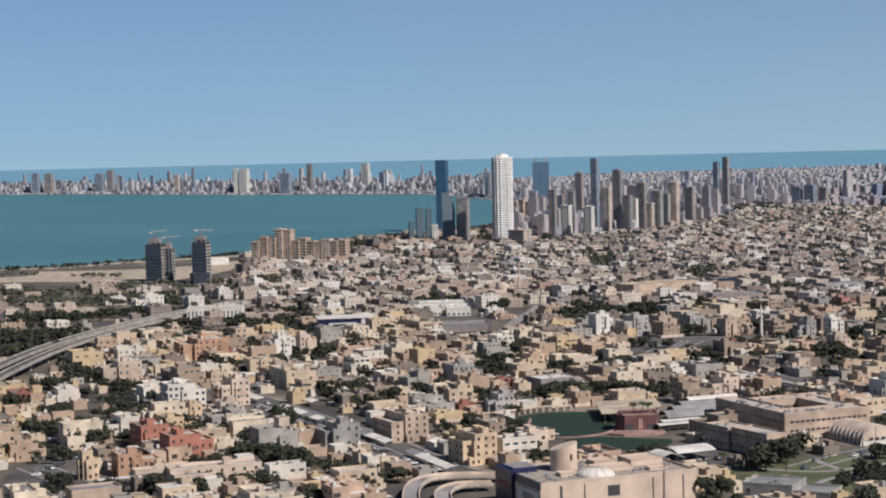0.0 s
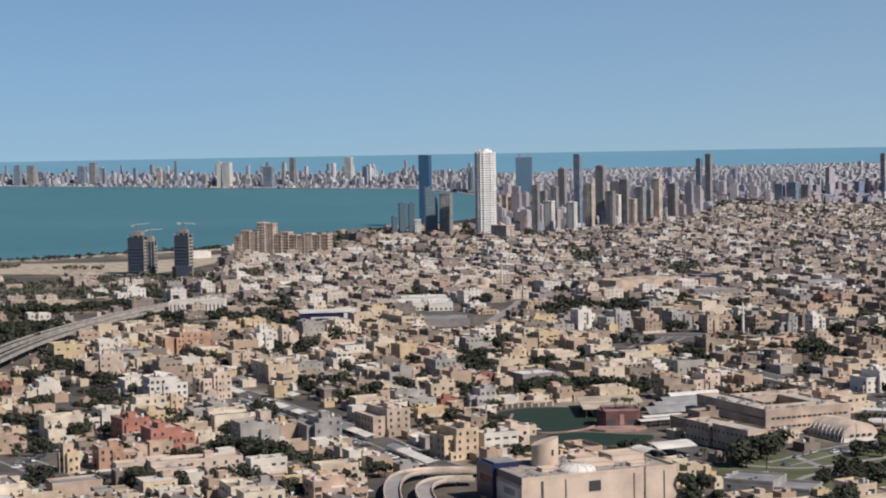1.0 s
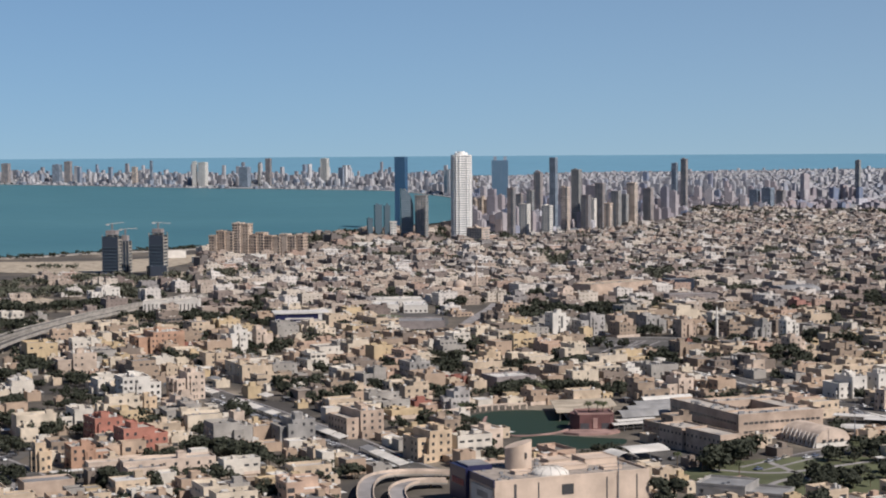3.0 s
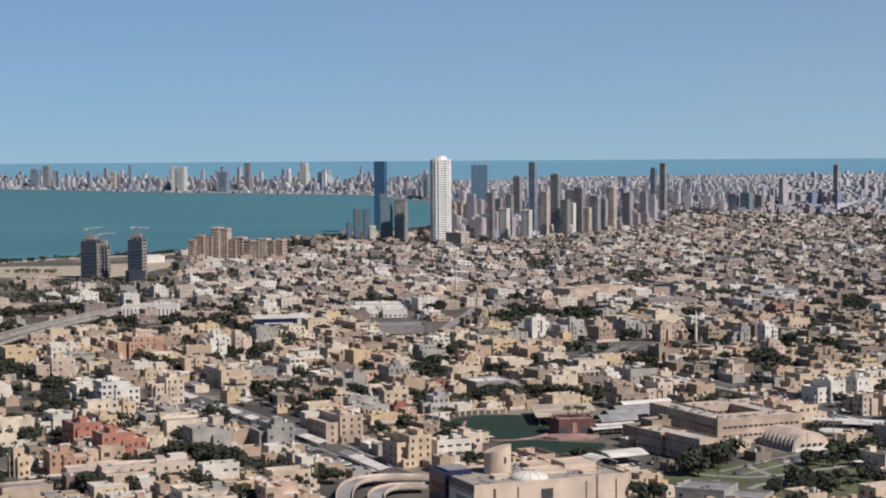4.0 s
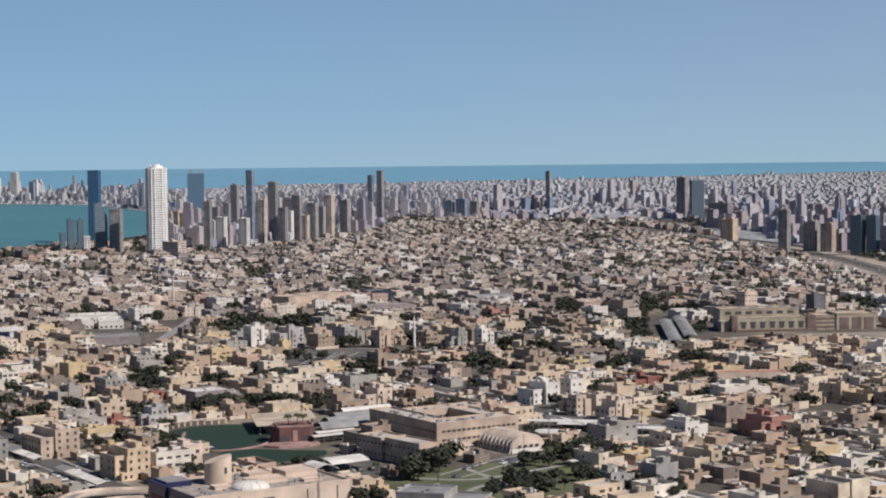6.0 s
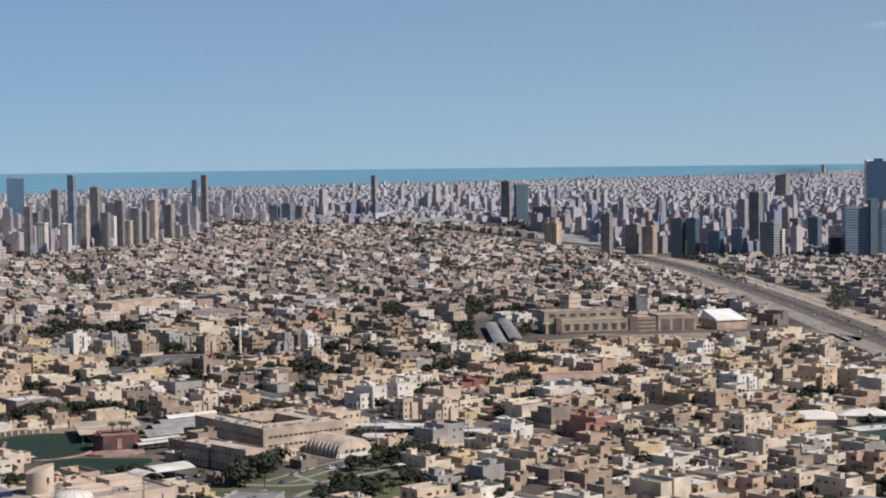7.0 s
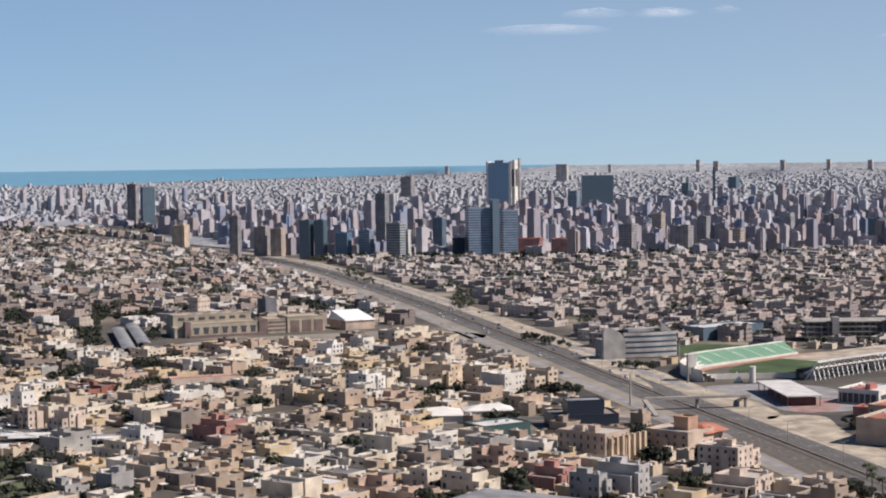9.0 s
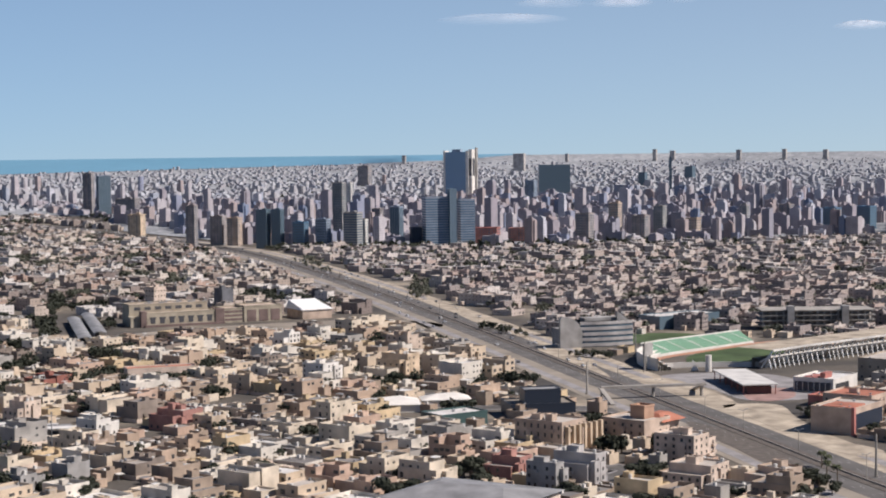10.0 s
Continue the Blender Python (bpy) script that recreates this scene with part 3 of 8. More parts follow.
for k in range(21):
    b = Build()
    b.box(-9.2, -8.2, 3 + k * 3.4, min(9.7, 9.7 - max(0, k - 12) ** 2 * 0.13), -7.9, 3.5 + k * 3.4)
    part("floor_edge", b, [M["blue_grey"]], sail)
for k in range(6):
    b = Build()
    u, v = prof[2 + min(k, 4)]
    b.box(u - 2.5, -6, v - 2, u - 0.5, 6, v + 2.2)
    part("terrace", b, [M["white_stone"]], sail, "white stepped terrace")
tower("grey_tower", "grey-brown stone tower with a dark framed top", 0.66, 2727, 17, 15, 64, -16, "grey", "slate_glass", style="solid", crown=2)
tower("stepped_dark_tower", "dark stepped tower with narrow balconies", -0.72, 2721, 10, 12, 50, 10, "slate_glass", "slate_glass", style="bands")
tower("stepped_dark_tower", "dark stepped tower with narrow balconies", -0.44, 2740, 8, 12, 48, 10, "slate_glass", "slate_glass", style="bands")
tower("stepped_dark_tower", "low dark stepped tower beside taller ones", -0.98, 2718, 7, 12, 30, 10, "slate_glass", "slate_glass", style="bands")
tower("white_block", "small bright white block by the towers", -0.25, 2700, 9, 9, 26, 10, "white_stone", style="solid", crown=2)
for k in range(3):
    tower("yellow_apartment_tower", "ochre yellow apartment tower", 2.36 + 0.2 * k, 3183, 9, 14, 43 + k % 2 * 3, -30, "peach", style="solid", group="ochre towers")
blue = tower("blue_slab_tower", "blue-grey glass tower with two raised shoulders", 3.14, 3800, 34, 20, 108, 0, "blue_grey", "blue_glass", style="glass", cap=False)
for u in (-13.5, 7.5):
    b = Build()
    b.box(u, -8, 108, u + 7, 8, 116)
    part("shoulder", b, [M["blue_grey"]], blue)


def tower_shell(bearing, dist, wide, high, turn, jib):
    """A tower in building: slabs and columns, dark netting, a crane on top."""
    x, y, z, s = spot(bearing, dist)
    t = thing("tower_shell", "unfinished dark concrete tower with a crane on top", "tower", x, y, z, turn - bearing, s)
    w = wide / 2
    b = Build()
    b.box(-w * 0.6, -w * 0.6, 0, w * 0.6, w * 0.6, high + 4)
    part("core", b, [M["taupe"]], t)
    n = int(high / 3.6)
    for k in range(n + 1):
        b = Build()
        q = w if k < n - 3 else w * 0.85
        b.box(-q * 1.05, -q * 0.92, k * 3.6, q * 1.05, q * 0.92, k * 3.6 + 0.4, bottom=True)
        part("slab", b, [M["slate_glass"]], t)
    for u in (-0.95, -0.35, 0.35, 0.95):
        for v in (-0.8, 0.8):
            b = Build()
            b.box(u * w - 0.4, v * w - 0.4, 0, u * w + 0.4, v * w + 0.4, n * 3.6)
            part("column", b, [M["concrete"]], t)
    for q in (-1, 1):
        b = Build()
        b.box(-w * 0.96, q * w * 0.84 - 0.1, 2, w * 0.96, q * w * 0.84 + 0.1, high * 0.94, bottom=True)
        if q < 0:
            b.box(q * w * 0.98 - 0.1, -w * 0.8, 2, q * w * 0.98 + 0.1, w * 0.8, high * 0.94, bottom=True)
        part("netting", b, [M["steel_net"]], t, "dark blue safety netting")
    for k in range(n - 1):
        b = Build()
        b.box(w * 0.96, -w * 0.8, k * 3.6 + 0.4, w * 0.99, w * 0.8, k * 3.6 + 2.4, bottom=True)
        part("infill_wall", b, [M["concrete"]], t, "bare pale block wall")
    b = Build()
    b.box(-0.8, -0.8, high, 0.8, 0.8, high + 11)
    part("crane_mast", b, [M["metal"]], t)
    b = Build()
    b.beam((-6, 0, high + 11), (14, 0, high + 11 + jib), 0.5, 0.7)
    b.box(-7, -1, high + 9.5, -4, 1, high + 11)
    part("crane_jib", b, [M["white"]], t, "pale crane jib")
    keep(x, y, r=wide)


M["steel_net"] = plain("dark_blue_netting", (0.03, 0.043, 0.065), 0.8)
tower_shell(-9.02, 2047, 19, 44, -20, 2)
tower_shell(-8.62, 2050, 11, 38, -20, 1)
tower_shell(-7.61, 2006, 17, 47, -20, -1)

M["bank_glass"] = plain("steel_blue_glass", (0.21, 0.32, 0.43), 0.2)
# bank tower: stone fins round a blue glass front
x, y, z, s = spot(29.95, 4435)
bank = thing("bank_tower", "tall blue glass tower between stone fins", "tower", x, y, z, -48, s)
for name, box, mat, word in (("glazing", (-27, -14, 0, 25, 14, 120), "bank_glass", "blue glass front"), ("fin", (-32, -15, 0, -27, 15, 123), "white_stone", "pale stone fin"), ("fin", (25, -15, 0, 32, 15, 123), "white_stone", "pale stone fin"),
                             ("side_wall", (32, -12, 0, 40, 26, 126), "white_stone", "pale stone side wall"), ("side_fin", (40, 14, 0, 44, 26, 130), "grey", ""), ("side_glazing", (32.5, -12.4, 62, 39.5, -11.8, 104), "dark", "dark slot of glass"), ("roof_drum", (-12, -8, 120, 10, 8, 126), "blue_grey", "")):
    b = Build()
    b.box(*box, bottom=True)
    part(name, b, [M[mat]], bank, word)
b = Build()
b.box(40.1, -6, 62, 40.5, 10, 104, bottom=True)
part("side_glazing", b, [M["dark"]], bank)
for k in range(34):
    b = Build()
    b.box(-27, -14.25, 2 + k * 3.5, 25, -13.9, 2.5 + k * 3.5)
    part("floor_edge", b, [M["bank_glass"]], bank)
for k in range(30):
    b = Build()
    b.box(32.2, -12.3, 2 + k * 2, 39.8, -11.9, 2.9 + k * 2)
    part("panel_row", b, [M["cream"]], bank)
tower("glass_office", "blue-green banded glass office building", 29.25, 2493, 34, 26, 66, 12, "blue_grey", "blue_glass", style="bands", crown=2)
tower("glass_office_wing", "pale blue glass stair tower of the office", 29.75, 2488, 9, 20, 77, 12, "pale_blue", "pale_blue", style="glass", crown=1)
tower("glass_office_wing", "blue-green banded glass office wing", 30.2, 2500, 20, 24, 62, 12, "blue_grey", "blue_glass", style="bands", crown=2)
tower("rust_block", "rust red block with a flat roof", 30.75, 2520, 42, 26, 22, -12, "rust", style="solid", crown=1)
tower("rose_block", "dull rose block of flats with even windows", 32.07, 2564, 44, 26, 19, -12, "rose_far", style="solid", crown=1)
tower("navy_block", "low navy blue block beside the office", 28.6, 2500, 14, 18, 24, 10, "steel_net", "steel_net", style="bands", crown=1)
tower("dark_slab", "wide dark slab building with a framed top", 32.99, 4880, 84, 30, 80, 5, "slate_glass", "slate_glass", style="bands", cap=False)
# horizon slab and towers: pale walls make up for the missing haze
tower("far_pale_slab", "pale far slab on the horizon", 31.9, 9000, 56, 30, 88, -20, "lilac", "lilac", style="solid", cap=False)
for bearing, wide, high in ((28.26, 40, 66), (33.4, 36, 66), (36.15, 44, 92), (36.7, 60, 80), (38.75, 52, 82), (40.15, 48, 84), (41.4, 56, 76)):
    tower("horizon_tower", "faint grey tower on the far horizon", bearing, 13000, wide * 0.6, 26, high * 0.92, -20, "lilac", "lilac", style="solid", group="horizon towers", cap=False)
tower("needle_mast", "thin dark mast among the far blocks", 36.63, 5050, 7, 7, 96, 0, "slate_glass", "slate_glass", style="bands", cap=False)
tower("glass_tower", "slim dark green glass tower", 18.87, 3789, 25, 20, 82, 16, "blue_grey", "slate_glass", style="glass", crown=2)
tower("brown_tower", "tall brown apartment tower", 18.42, 3961, 20, 18, 85, -22, "taupe", style="solid")
tower("brown_block", "dark brown apartment block", 19.6, 3500, 38, 24, 42, -22, "taupe", "slate_glass", style="grid")
tower("ochre_block", "ochre plastered apartment block", 19.87, 2909, 22, 20, 33, -25, "yellow", style="solid")


def apartments(bearing, dist, wide, high, wall="taupe", style="solid", glass="slate_glass", turn=-25, words="apartment tower with stacked balconies"):
    names = {"taupe": "taupe", "grey": "grey", "white_stone": "white", "peach": "peach", "blue_grey": "blue-grey", "cream": "cream", "tan": "tan", "slate_glass": "dark glass", "blue_glass": "blue glass"}
    return tower("apartment_tower", names[wall] + " " + words, bearing, dist, wide * 0.84, wide * 0.75, high, turn, wall, glass, style=style, crown=3, group="town towers")


# the shore across the bay
apartments(-6.19, 6395, 33, 85, "white_stone")
apartments(-6.45, 6420, 16, 87, "white_stone")
apartments(-2.38, 6390, 28, 95, "white_stone", "grid")
apartments(-10.66, 7411, 35, 72, "blue_grey", "grid")
apartments(-10.33, 7385, 30, 84, "taupe")
apartments(-7.79, 7200, 11, 86, "blue_grey", "bands")
apartments(-4.89, 6241, 38, 69, "blue_grey", "grid")
apartments(-4.15, 6473, 20, 96, "taupe", "grid")
apartments(-4.44, 6488, 10, 76, "grey")
apartments(-12.6, 7450, 30, 80, "blue_grey", "grid")
apartments(-12.2, 7450, 34, 78, "taupe")
apartments(-8.3, 7000, 22, 64, "cream")
# the shore town behind the white tower
apartments(3.5, 2758, 12, 73, "taupe")
apartments(3.92, 2844, 17, 46, "white_stone")
apartments(4.63, 2805, 16, 45, "white_stone")
apartments(4.83, 3031, 12, 117, "blue_grey", "grid")
apartments(4.35, 3200, 15, 90, "taupe")
apartments(5.2, 2950, 14, 70, "cream")
apartments(5.55, 3100, 16, 96, "grey", "grid")
apartments(5.85, 2900, 15, 58, "taupe")
apartments(6.05, 2980, 13, 50, "white_stone")
apartments(6.55, 2930, 13, 44, "cream")
apartments(7.05, 3080, 14, 54, "grey")
apartments(4.1, 2980, 12, 64, "grey")
apartments(3.75, 3050, 13, 56, "taupe")
apartments(6.3, 3050, 17, 74, "taupe")
apartments(6.8, 3000, 16, 62, "grey")
apartments(7.3, 3150, 18, 72, "cream")
apartments(7.8, 3250, 18, 60, "taupe")
apartments(8.62, 3838, 12, 98, "blue_grey", "grid")
apartments(8.92, 3836, 14, 107, "taupe")
apartments(14.23, 4501, 13, 96, "grey")
apartments(11.1, 4100, 22, 36, "blue_grey", "grid")
apartments(11.5, 4080, 26, 40, "blue_grey", "grid")
apartments(11.9, 4090, 20, 34, "taupe")
# the row beyond the highway
apartments(21.57, 2595, 16, 56, "taupe")
apartments(22.4, 2600, 22, 40, "taupe")
apartments(22.9, 2580, 20, 38, "tan")
apartments(23.8, 2490, 18, 52, "slate_glass", "glass")
apartments(24.25, 2484, 16, 52, "slate_glass", "glass")
apartments(24.97, 2475, 20, 35, "blue_glass", "bands")
apartments(25.68, 2466, 19, 39, "blue_grey", "grid")
apartments(26.2, 2571, 17, 86, "grey", "grid")
apartments(26.62, 2456, 24, 48, "grey", "bands")
apartments(26.95, 2500, 12, 36, "white_stone")
apartments(27.4, 2700, 16, 44, "taupe")
apartments(28.0, 2650, 18, 48, "blue_grey", "glass")
apartments(26.51, 3658, 15, 62, "white_stone", "grid")
apartments(27.02, 6137, 46, 68, "taupe")
apartments(32.26, 4213, 26, 52, "blue_grey", "grid")
apartments(33.94, 2531, 24, 40, "taupe")
apartments(34.9, 2599, 18, 52, "tan")
apartments(35.7, 2594, 24, 34, "taupe")
apartments(36.3, 2640, 18, 46, "grey")
apartments(37.34, 2587, 20, 30, "tan")
apartments(38.92, 2823, 14, 40, "grey")
apartments(40.2, 2900, 22, 38, "taupe")
apartments(41.6, 2850, 26, 34, "blue_glass", "bands")
apartments(42.6, 2860, 30, 36, "blue_glass", "bands")
apartments(35.77, 5863, 27, 40, "slate_glass", "bands")
apartments(37.24, 6659, 36, 46, "slate_glass", "bands")
# the shore complex of orange-brown blocks
for k in range(12):
    tower("orange_apartment_block", "orange-brown apartment block of a shore complex", -5.85 + 0.245 * k, 2350 - 3 * k, 11 + k % 3, 13, (25, 31, 30, 41, 40, 26, 29, 25, 24, 27, 25, 26)[k], -28, ("peach", "tan", "peach", "cream", "peach", "tan")[k % 6], style="solid", crown=2, group="shore apartment complex")

# ---- far town: tall blocks beyond the villas ----
def villa_end(a):
    return table(a, (-16, 1330), (-9.4, 1370), (-9, 1560), (-8, 1800), (-6.5, 1950), (-5.8, 2150), (-3, 2230), (-2, 2450), (-0.5, 2600), (1.8, 2570), (2.1, 2600), (5.6, 2800), (9.0, 3330), (9.3, 3880), (17, 3720), (18.8, 3300), (20, 2850), (22.7, 2560), (27, 2430), (30.8, 2390), (37.7, 2470), (47, 2700))


def block(b, rng, high, wide, deep, mat=0, fine=True):
    """A far apartment block: body with set-back corners or a stepped top, a low parapet and a lift room."""
    w, d = wide / 2, deep / 2
    k = rng.random()
    if k < 0.5:
        b.box(-w, -d, 0, w, d, high, mat)
    elif k < 0.8:
        b.box(-w, -d * 0.7, 0, w, d * 0.7, high, mat)
        b.box(-w * 0.6, -d, 0, w * 0.6, d, high - 1.5, mat)
    else:
        q = rng.uniform(0.7, 0.9)
        b.box(-w, -d, 0, w, d, high * q, mat)
        b.box(-w, -d, high * q, w * rng.uniform(0.1, 0.6), d, high, mat)
    if fine:
        b.ring(-w, -d * 0.7, w * 0.1, d * 0.7, high, high + 1.1, 0.4, mat)
        c = rng.uniform(-0.6, 0.3) * w
        b.box(c, -d * 0.3, high, c + min(5, w * 0.5), d * 0.3, high + rng.uniform(2, 3.6), mat)


rng = random.Random(5)
far_town = Build()
count = 0
for k in range(7600):
    a = rng.uniform(-16, 47)
    if a < 2.1:
        lo, hi = bay_far(a) + 60, city_end(a)
        if lo > hi:
            continue
    else:
        lo, hi = tall_from(a), min(city_end(a), 11000)
    dep = rng.uniform(1 / hi, 1 / lo)
    d = 1 / dep
    x, y, z, s = spot(a, d)
    if not free(x, y, 14):
        continue
    near_front = d < lo * 1.25
    if a < 2.1:
        h = rng.choice((8, 11, 14, 18, 24, 32)) * rng.uniform(0.8, 1.2) if d > lo * 1.04 else rng.uniform(6, 12)
        if rng.random() < 0.02:
            h = rng.uniform(50, 75)
    elif a > 33 and d > 5000 or d > 6200:
        h = rng.uniform(5, 11) if rng.random() < 0.93 else rng.uniform(16, 28)
    elif d > lo * 1.4:
        h = rng.uniform(5, 12) if rng.random() < (0.42 if a < 9.5 else 0.76) else rng.triangular(14, 44 if a < 9.5 else 34, 20)
        if rng.random() < 0.018:
            h = rng.uniform(40, 58)
    else:
        h = rng.triangular(12, 46, 22) if rng.random() < 0.6 else rng.uniform(6, 14)
        if rng.random() < 0.025:
            h = rng.uniform(50, 68)
        if near_front and rng.random() < 0.25:
            h = rng.uniform(9, 16)
        if 11 < a < 19.3 and d < 4300:
            h = rng.uniform(6, 14)
    wide = rng.uniform(9, 19) if h > 22 else rng.uniform(12, 30) if d < 5000 else rng.uniform(8, 18)
    deep = rng.uniform(10, 17)
    tone = rng.random()
    if a > 30 and 3200 < d < 4850 and rng.random() < 0.6:
        h = max(h, rng.uniform(14, 33))
    far_town.place(x, y, z, (-28 if a < 12 else 30) + rng.choice((0, 90)) + rng.uniform(-6, 6), s, tone)
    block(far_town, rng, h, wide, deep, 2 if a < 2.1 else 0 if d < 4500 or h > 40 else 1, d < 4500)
    count += 1
for k in range(8500):  # low town towards the horizon
    a = rng.uniform(2.5, 47)
    lo, hi = max(3900, tall_from(a) + 300), min(city_end(a) * 0.99, 13500)
    d = 1 / rng.uniform(1 / hi, 1 / lo)
    x, y, z, s = spot(a, d)
    far_town.place(x, y, z, 24 + rng.uniform(-6, 6), s, rng.random())
    w, h = rng.uniform(3.5, 10), rng.uniform(4, 10)
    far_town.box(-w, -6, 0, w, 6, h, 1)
    if rng.random() < 0.4:
        far_town.box(-w * 0.5, -3, h, w * 0.1, 3, h + 2.5, 1)
for k in range(150):  # halls and low houses along the near shore
    a = rng.uniform(-6.5, 2.0)
    lo, hi = villa_end(a) - 40, bay_near(a) - 110
    if hi < lo:
        continue
    d = rng.uniform(lo, hi)
    x, y, z, s = spot(a, d)
    if not free(x, y, 12):
        continue
    far_town.place(x, y, z, 24 + rng.choice((0, 90)) + rng.uniform(-4, 4), s, rng.choice((0.92, 0.5, 0.2, 0.05, 0.35, 0.75)))
    w, h = rng.uniform(5, 16), rng.uniform(4, 11)
    far_town.box(-w, -8, 0, w, 8, h, 3)
    far_town.ring(-w, -8, w, 8, h, h + 1, 0.5, 3)
    far_town.box(-w * 0.5, -4, h, w * 0.1, 4, h + 3, 3)
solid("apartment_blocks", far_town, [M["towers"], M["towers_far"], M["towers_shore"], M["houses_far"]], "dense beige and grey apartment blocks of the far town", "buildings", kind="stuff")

# ---- villas ----
WALL_MATS = []
for i, (p, c) in enumerate(WALLS):
    WALL_MATS.append(weathered("villa_plaster", c))


def villa(put, rng, detail=2):
    """A flat-roofed villa in plan metres round its middle. put(part, wall index) gives the builder for a part."""
    w, d = rng.uniform(7.0, 10.2), rng.uniform(6.8, 10.2)
    n = rng.choice((1, 2, 2, 2, 2, 3, 3, 3))
    fh = rng.uniform(3.1, 3.5)
    h = n * fh
    vols = []
    q, p = rng.uniform(-0.3, 0.3) * w, rng.uniform(-0.3, 0.3) * d
    k = rng.random()
    if k < 0.22:  # four masses round a cross, stepped in plan and height
        tall = rng.randrange(4)
        for i, (x0, y0, x1, y1) in enumerate(((-w, -d, q, p), (q, -d, w, p), (q, p, w, d), (-w, p, q, d))):
            z = h if i == tall else h - fh * rng.choice((0, 0, 0.3, 1, 1 if n > 1 else 0))
            e, f = rng.choice((0, 0, 0.7, 1.4)), rng.choice((0, 0, 0.7, 1.6))
            vols.append((x0 + (e if x0 < q else 0), y0 + (f if y0 < p else 0), x1 - (e if x1 > q else 0), y1 - (f if y1 > p else 0), 0, max(z, fh * 0.9)))
    elif k < 0.7:  # a high and a lower half
        z = max(fh * 0.9, h - fh * rng.choice((0, 0.35, 1, 1)))
        e = rng.choice((0, 0.8, 1.6))
        if rng.random() < 0.5:
            vols += [(-w, -d, q, d, 0, h), (q, -d + e, w, d - e, 0, z)]
        else:
            vols += [(-w, -d, w, p, 0, h), (-w + e, p, w - e, d, 0, z)]
    else:  # one broad mass with a set-back top floor
        z = max(fh * 0.9, h - fh * 0.95)
        e = rng.uniform(0.3, 0.8)
        vols += [(-w, -d, w, d, 0, z)]
        if n > 1:
            vols += [(-w + 0.4, -d * e, w * rng.uniform(0.2, 0.95), d - 0.4, z, h)]
    vols.sort(key=lambda v: -v[5])
    if rng.random() < 0.55:
        q = rng.uniform(1.2, 2.6)
        c = rng.uniform(-0.6, 0.1) * w
        vols.append((c, -d - q, c + rng.uniform(3, 6), -d, 0, fh * rng.choice((0.9, 1, max(1, n - 1)))))
    if rng.random() < 0.35:
        q = rng.uniform(1.2, 3)
        c = rng.uniform(-0.7, 0) * d
        vols.append((w, c, w + q, c + rng.uniform(3, 7), 0, fh * rng.choice((0.9, 1, max(1, n - 1)))))
    if rng.random() < 0.4:  # low wing at the back or the side
        q = rng.uniform(1.5, 3.5)
        c = rng.uniform(-0.9, 0.2) * d
        vols.append((-w - q, c, -w, c + rng.uniform(3, 8), 0, fh * rng.choice((0.8, 1, 1, 1.5))))
    roof, para = put("roof", 1), put("parapet", 0)
    for k, (x0, y0, x1, y1, z0, z1) in enumerate(vols):
        put("wall", k).box(x0, y0, z0, x1, y1, z1)
        if detail > -1:
            para.ring(x0 - 0.08, y0 - 0.08, x1 + 0.08, y1 + 0.08, z1, z1 + rng.choice((0.5, 0.9, 1.1, 1.6)), 0.28)
        roof.box(x0 + 0.2, y0 + 0.2, z1, x1 - 0.2, y1 - 0.2, z1 + 0.06, 1)
    tops = [v for v in vols[:3] if v[2] - v[0] > 4.1 and v[3] - v[1] > 4.5] or [(-w, -d, w, d, 0, h - 0.2)]
    for k in range(rng.choice((0, 1, 1, 1, 2))):
        x0, y0, x1, y1, z0, z1 = tops[k % len(tops)]
        room = put("stair_room", k)
        cx, cy = rng.uniform(x0 + 2, x1 - 2), rng.uniform(y0 + 2.2, y1 - 2.2)
        a, c, e = rng.uniform(1.1, 1.9), rng.uniform(1.3, 2.1), rng.uniform(1.6, 2.6)
        room.box(cx - a, cy - c, z1, cx + a, cy + c, z1 + e)
        room.ring(cx - a - 0.1, cy - c - 0.1, cx + a + 0.1, cy + c + 0.1, z1 + e, z1 + e + 0.4, 0.2)
    for k in range(rng.choice((1, 2, 3))):
        tank = put("water_tank", 3)
        x0, y0, x1, y1, z0, z1 = rng.choice(tops)
        px, py = rng.uniform(x0 + 1.0, x1 - 1.0), rng.uniform(y0 + 1.0, y1 - 1.0)
        if rng.random() < 0.5:
            tank.tube(px, py, z1 + 0.5, z1 + 1.9, 0.7, n=8, mat=3)
            tank.box(px - 0.5, py - 0.5, z1, px + 0.5, py + 0.5, z1 + 0.5, 3)
        else:
            tank.box(px - 0.8, py - 0.6, z1 + 0.3, px + 0.8, py + 0.6, z1 + 1.4, 3, True)
            tank.box(px - 0.6, py - 0.5, z1, px + 0.6, py + 0.5, z1 + 0.3, 3)
    if detail > 0:
        for k in range(rng.choice((1, 2, 4))):
            ac = put("air_conditioner", 5)
            x0, y0, x1, y1, z0, z1 = rng.choice(tops)
            px, py = rng.uniform(x0 + 0.9, x1 - 0.9), rng.uniform(y0 + 0.9, y1 - 0.9)
            ac.box(px - 0.5, py - 0.4, z1, px + 0.5, py + 0.4, z1 + 0.9, 5)
        if rng.random() < 0.3:
            x0, y0, x1, y1, z0, z1 = rng.choice(tops)
            shade = put("roof_shade", 3)
            px, py = rng.uniform(x0 + 1.6, x1 - 1.6), rng.uniform(y0 + 1.6, y1 - 1.6)
            shade.box(px - 1.5, py - 1.2, z1 + 2.1, px + 1.5, py + 1.2, z1 + 2.25, 3, True)
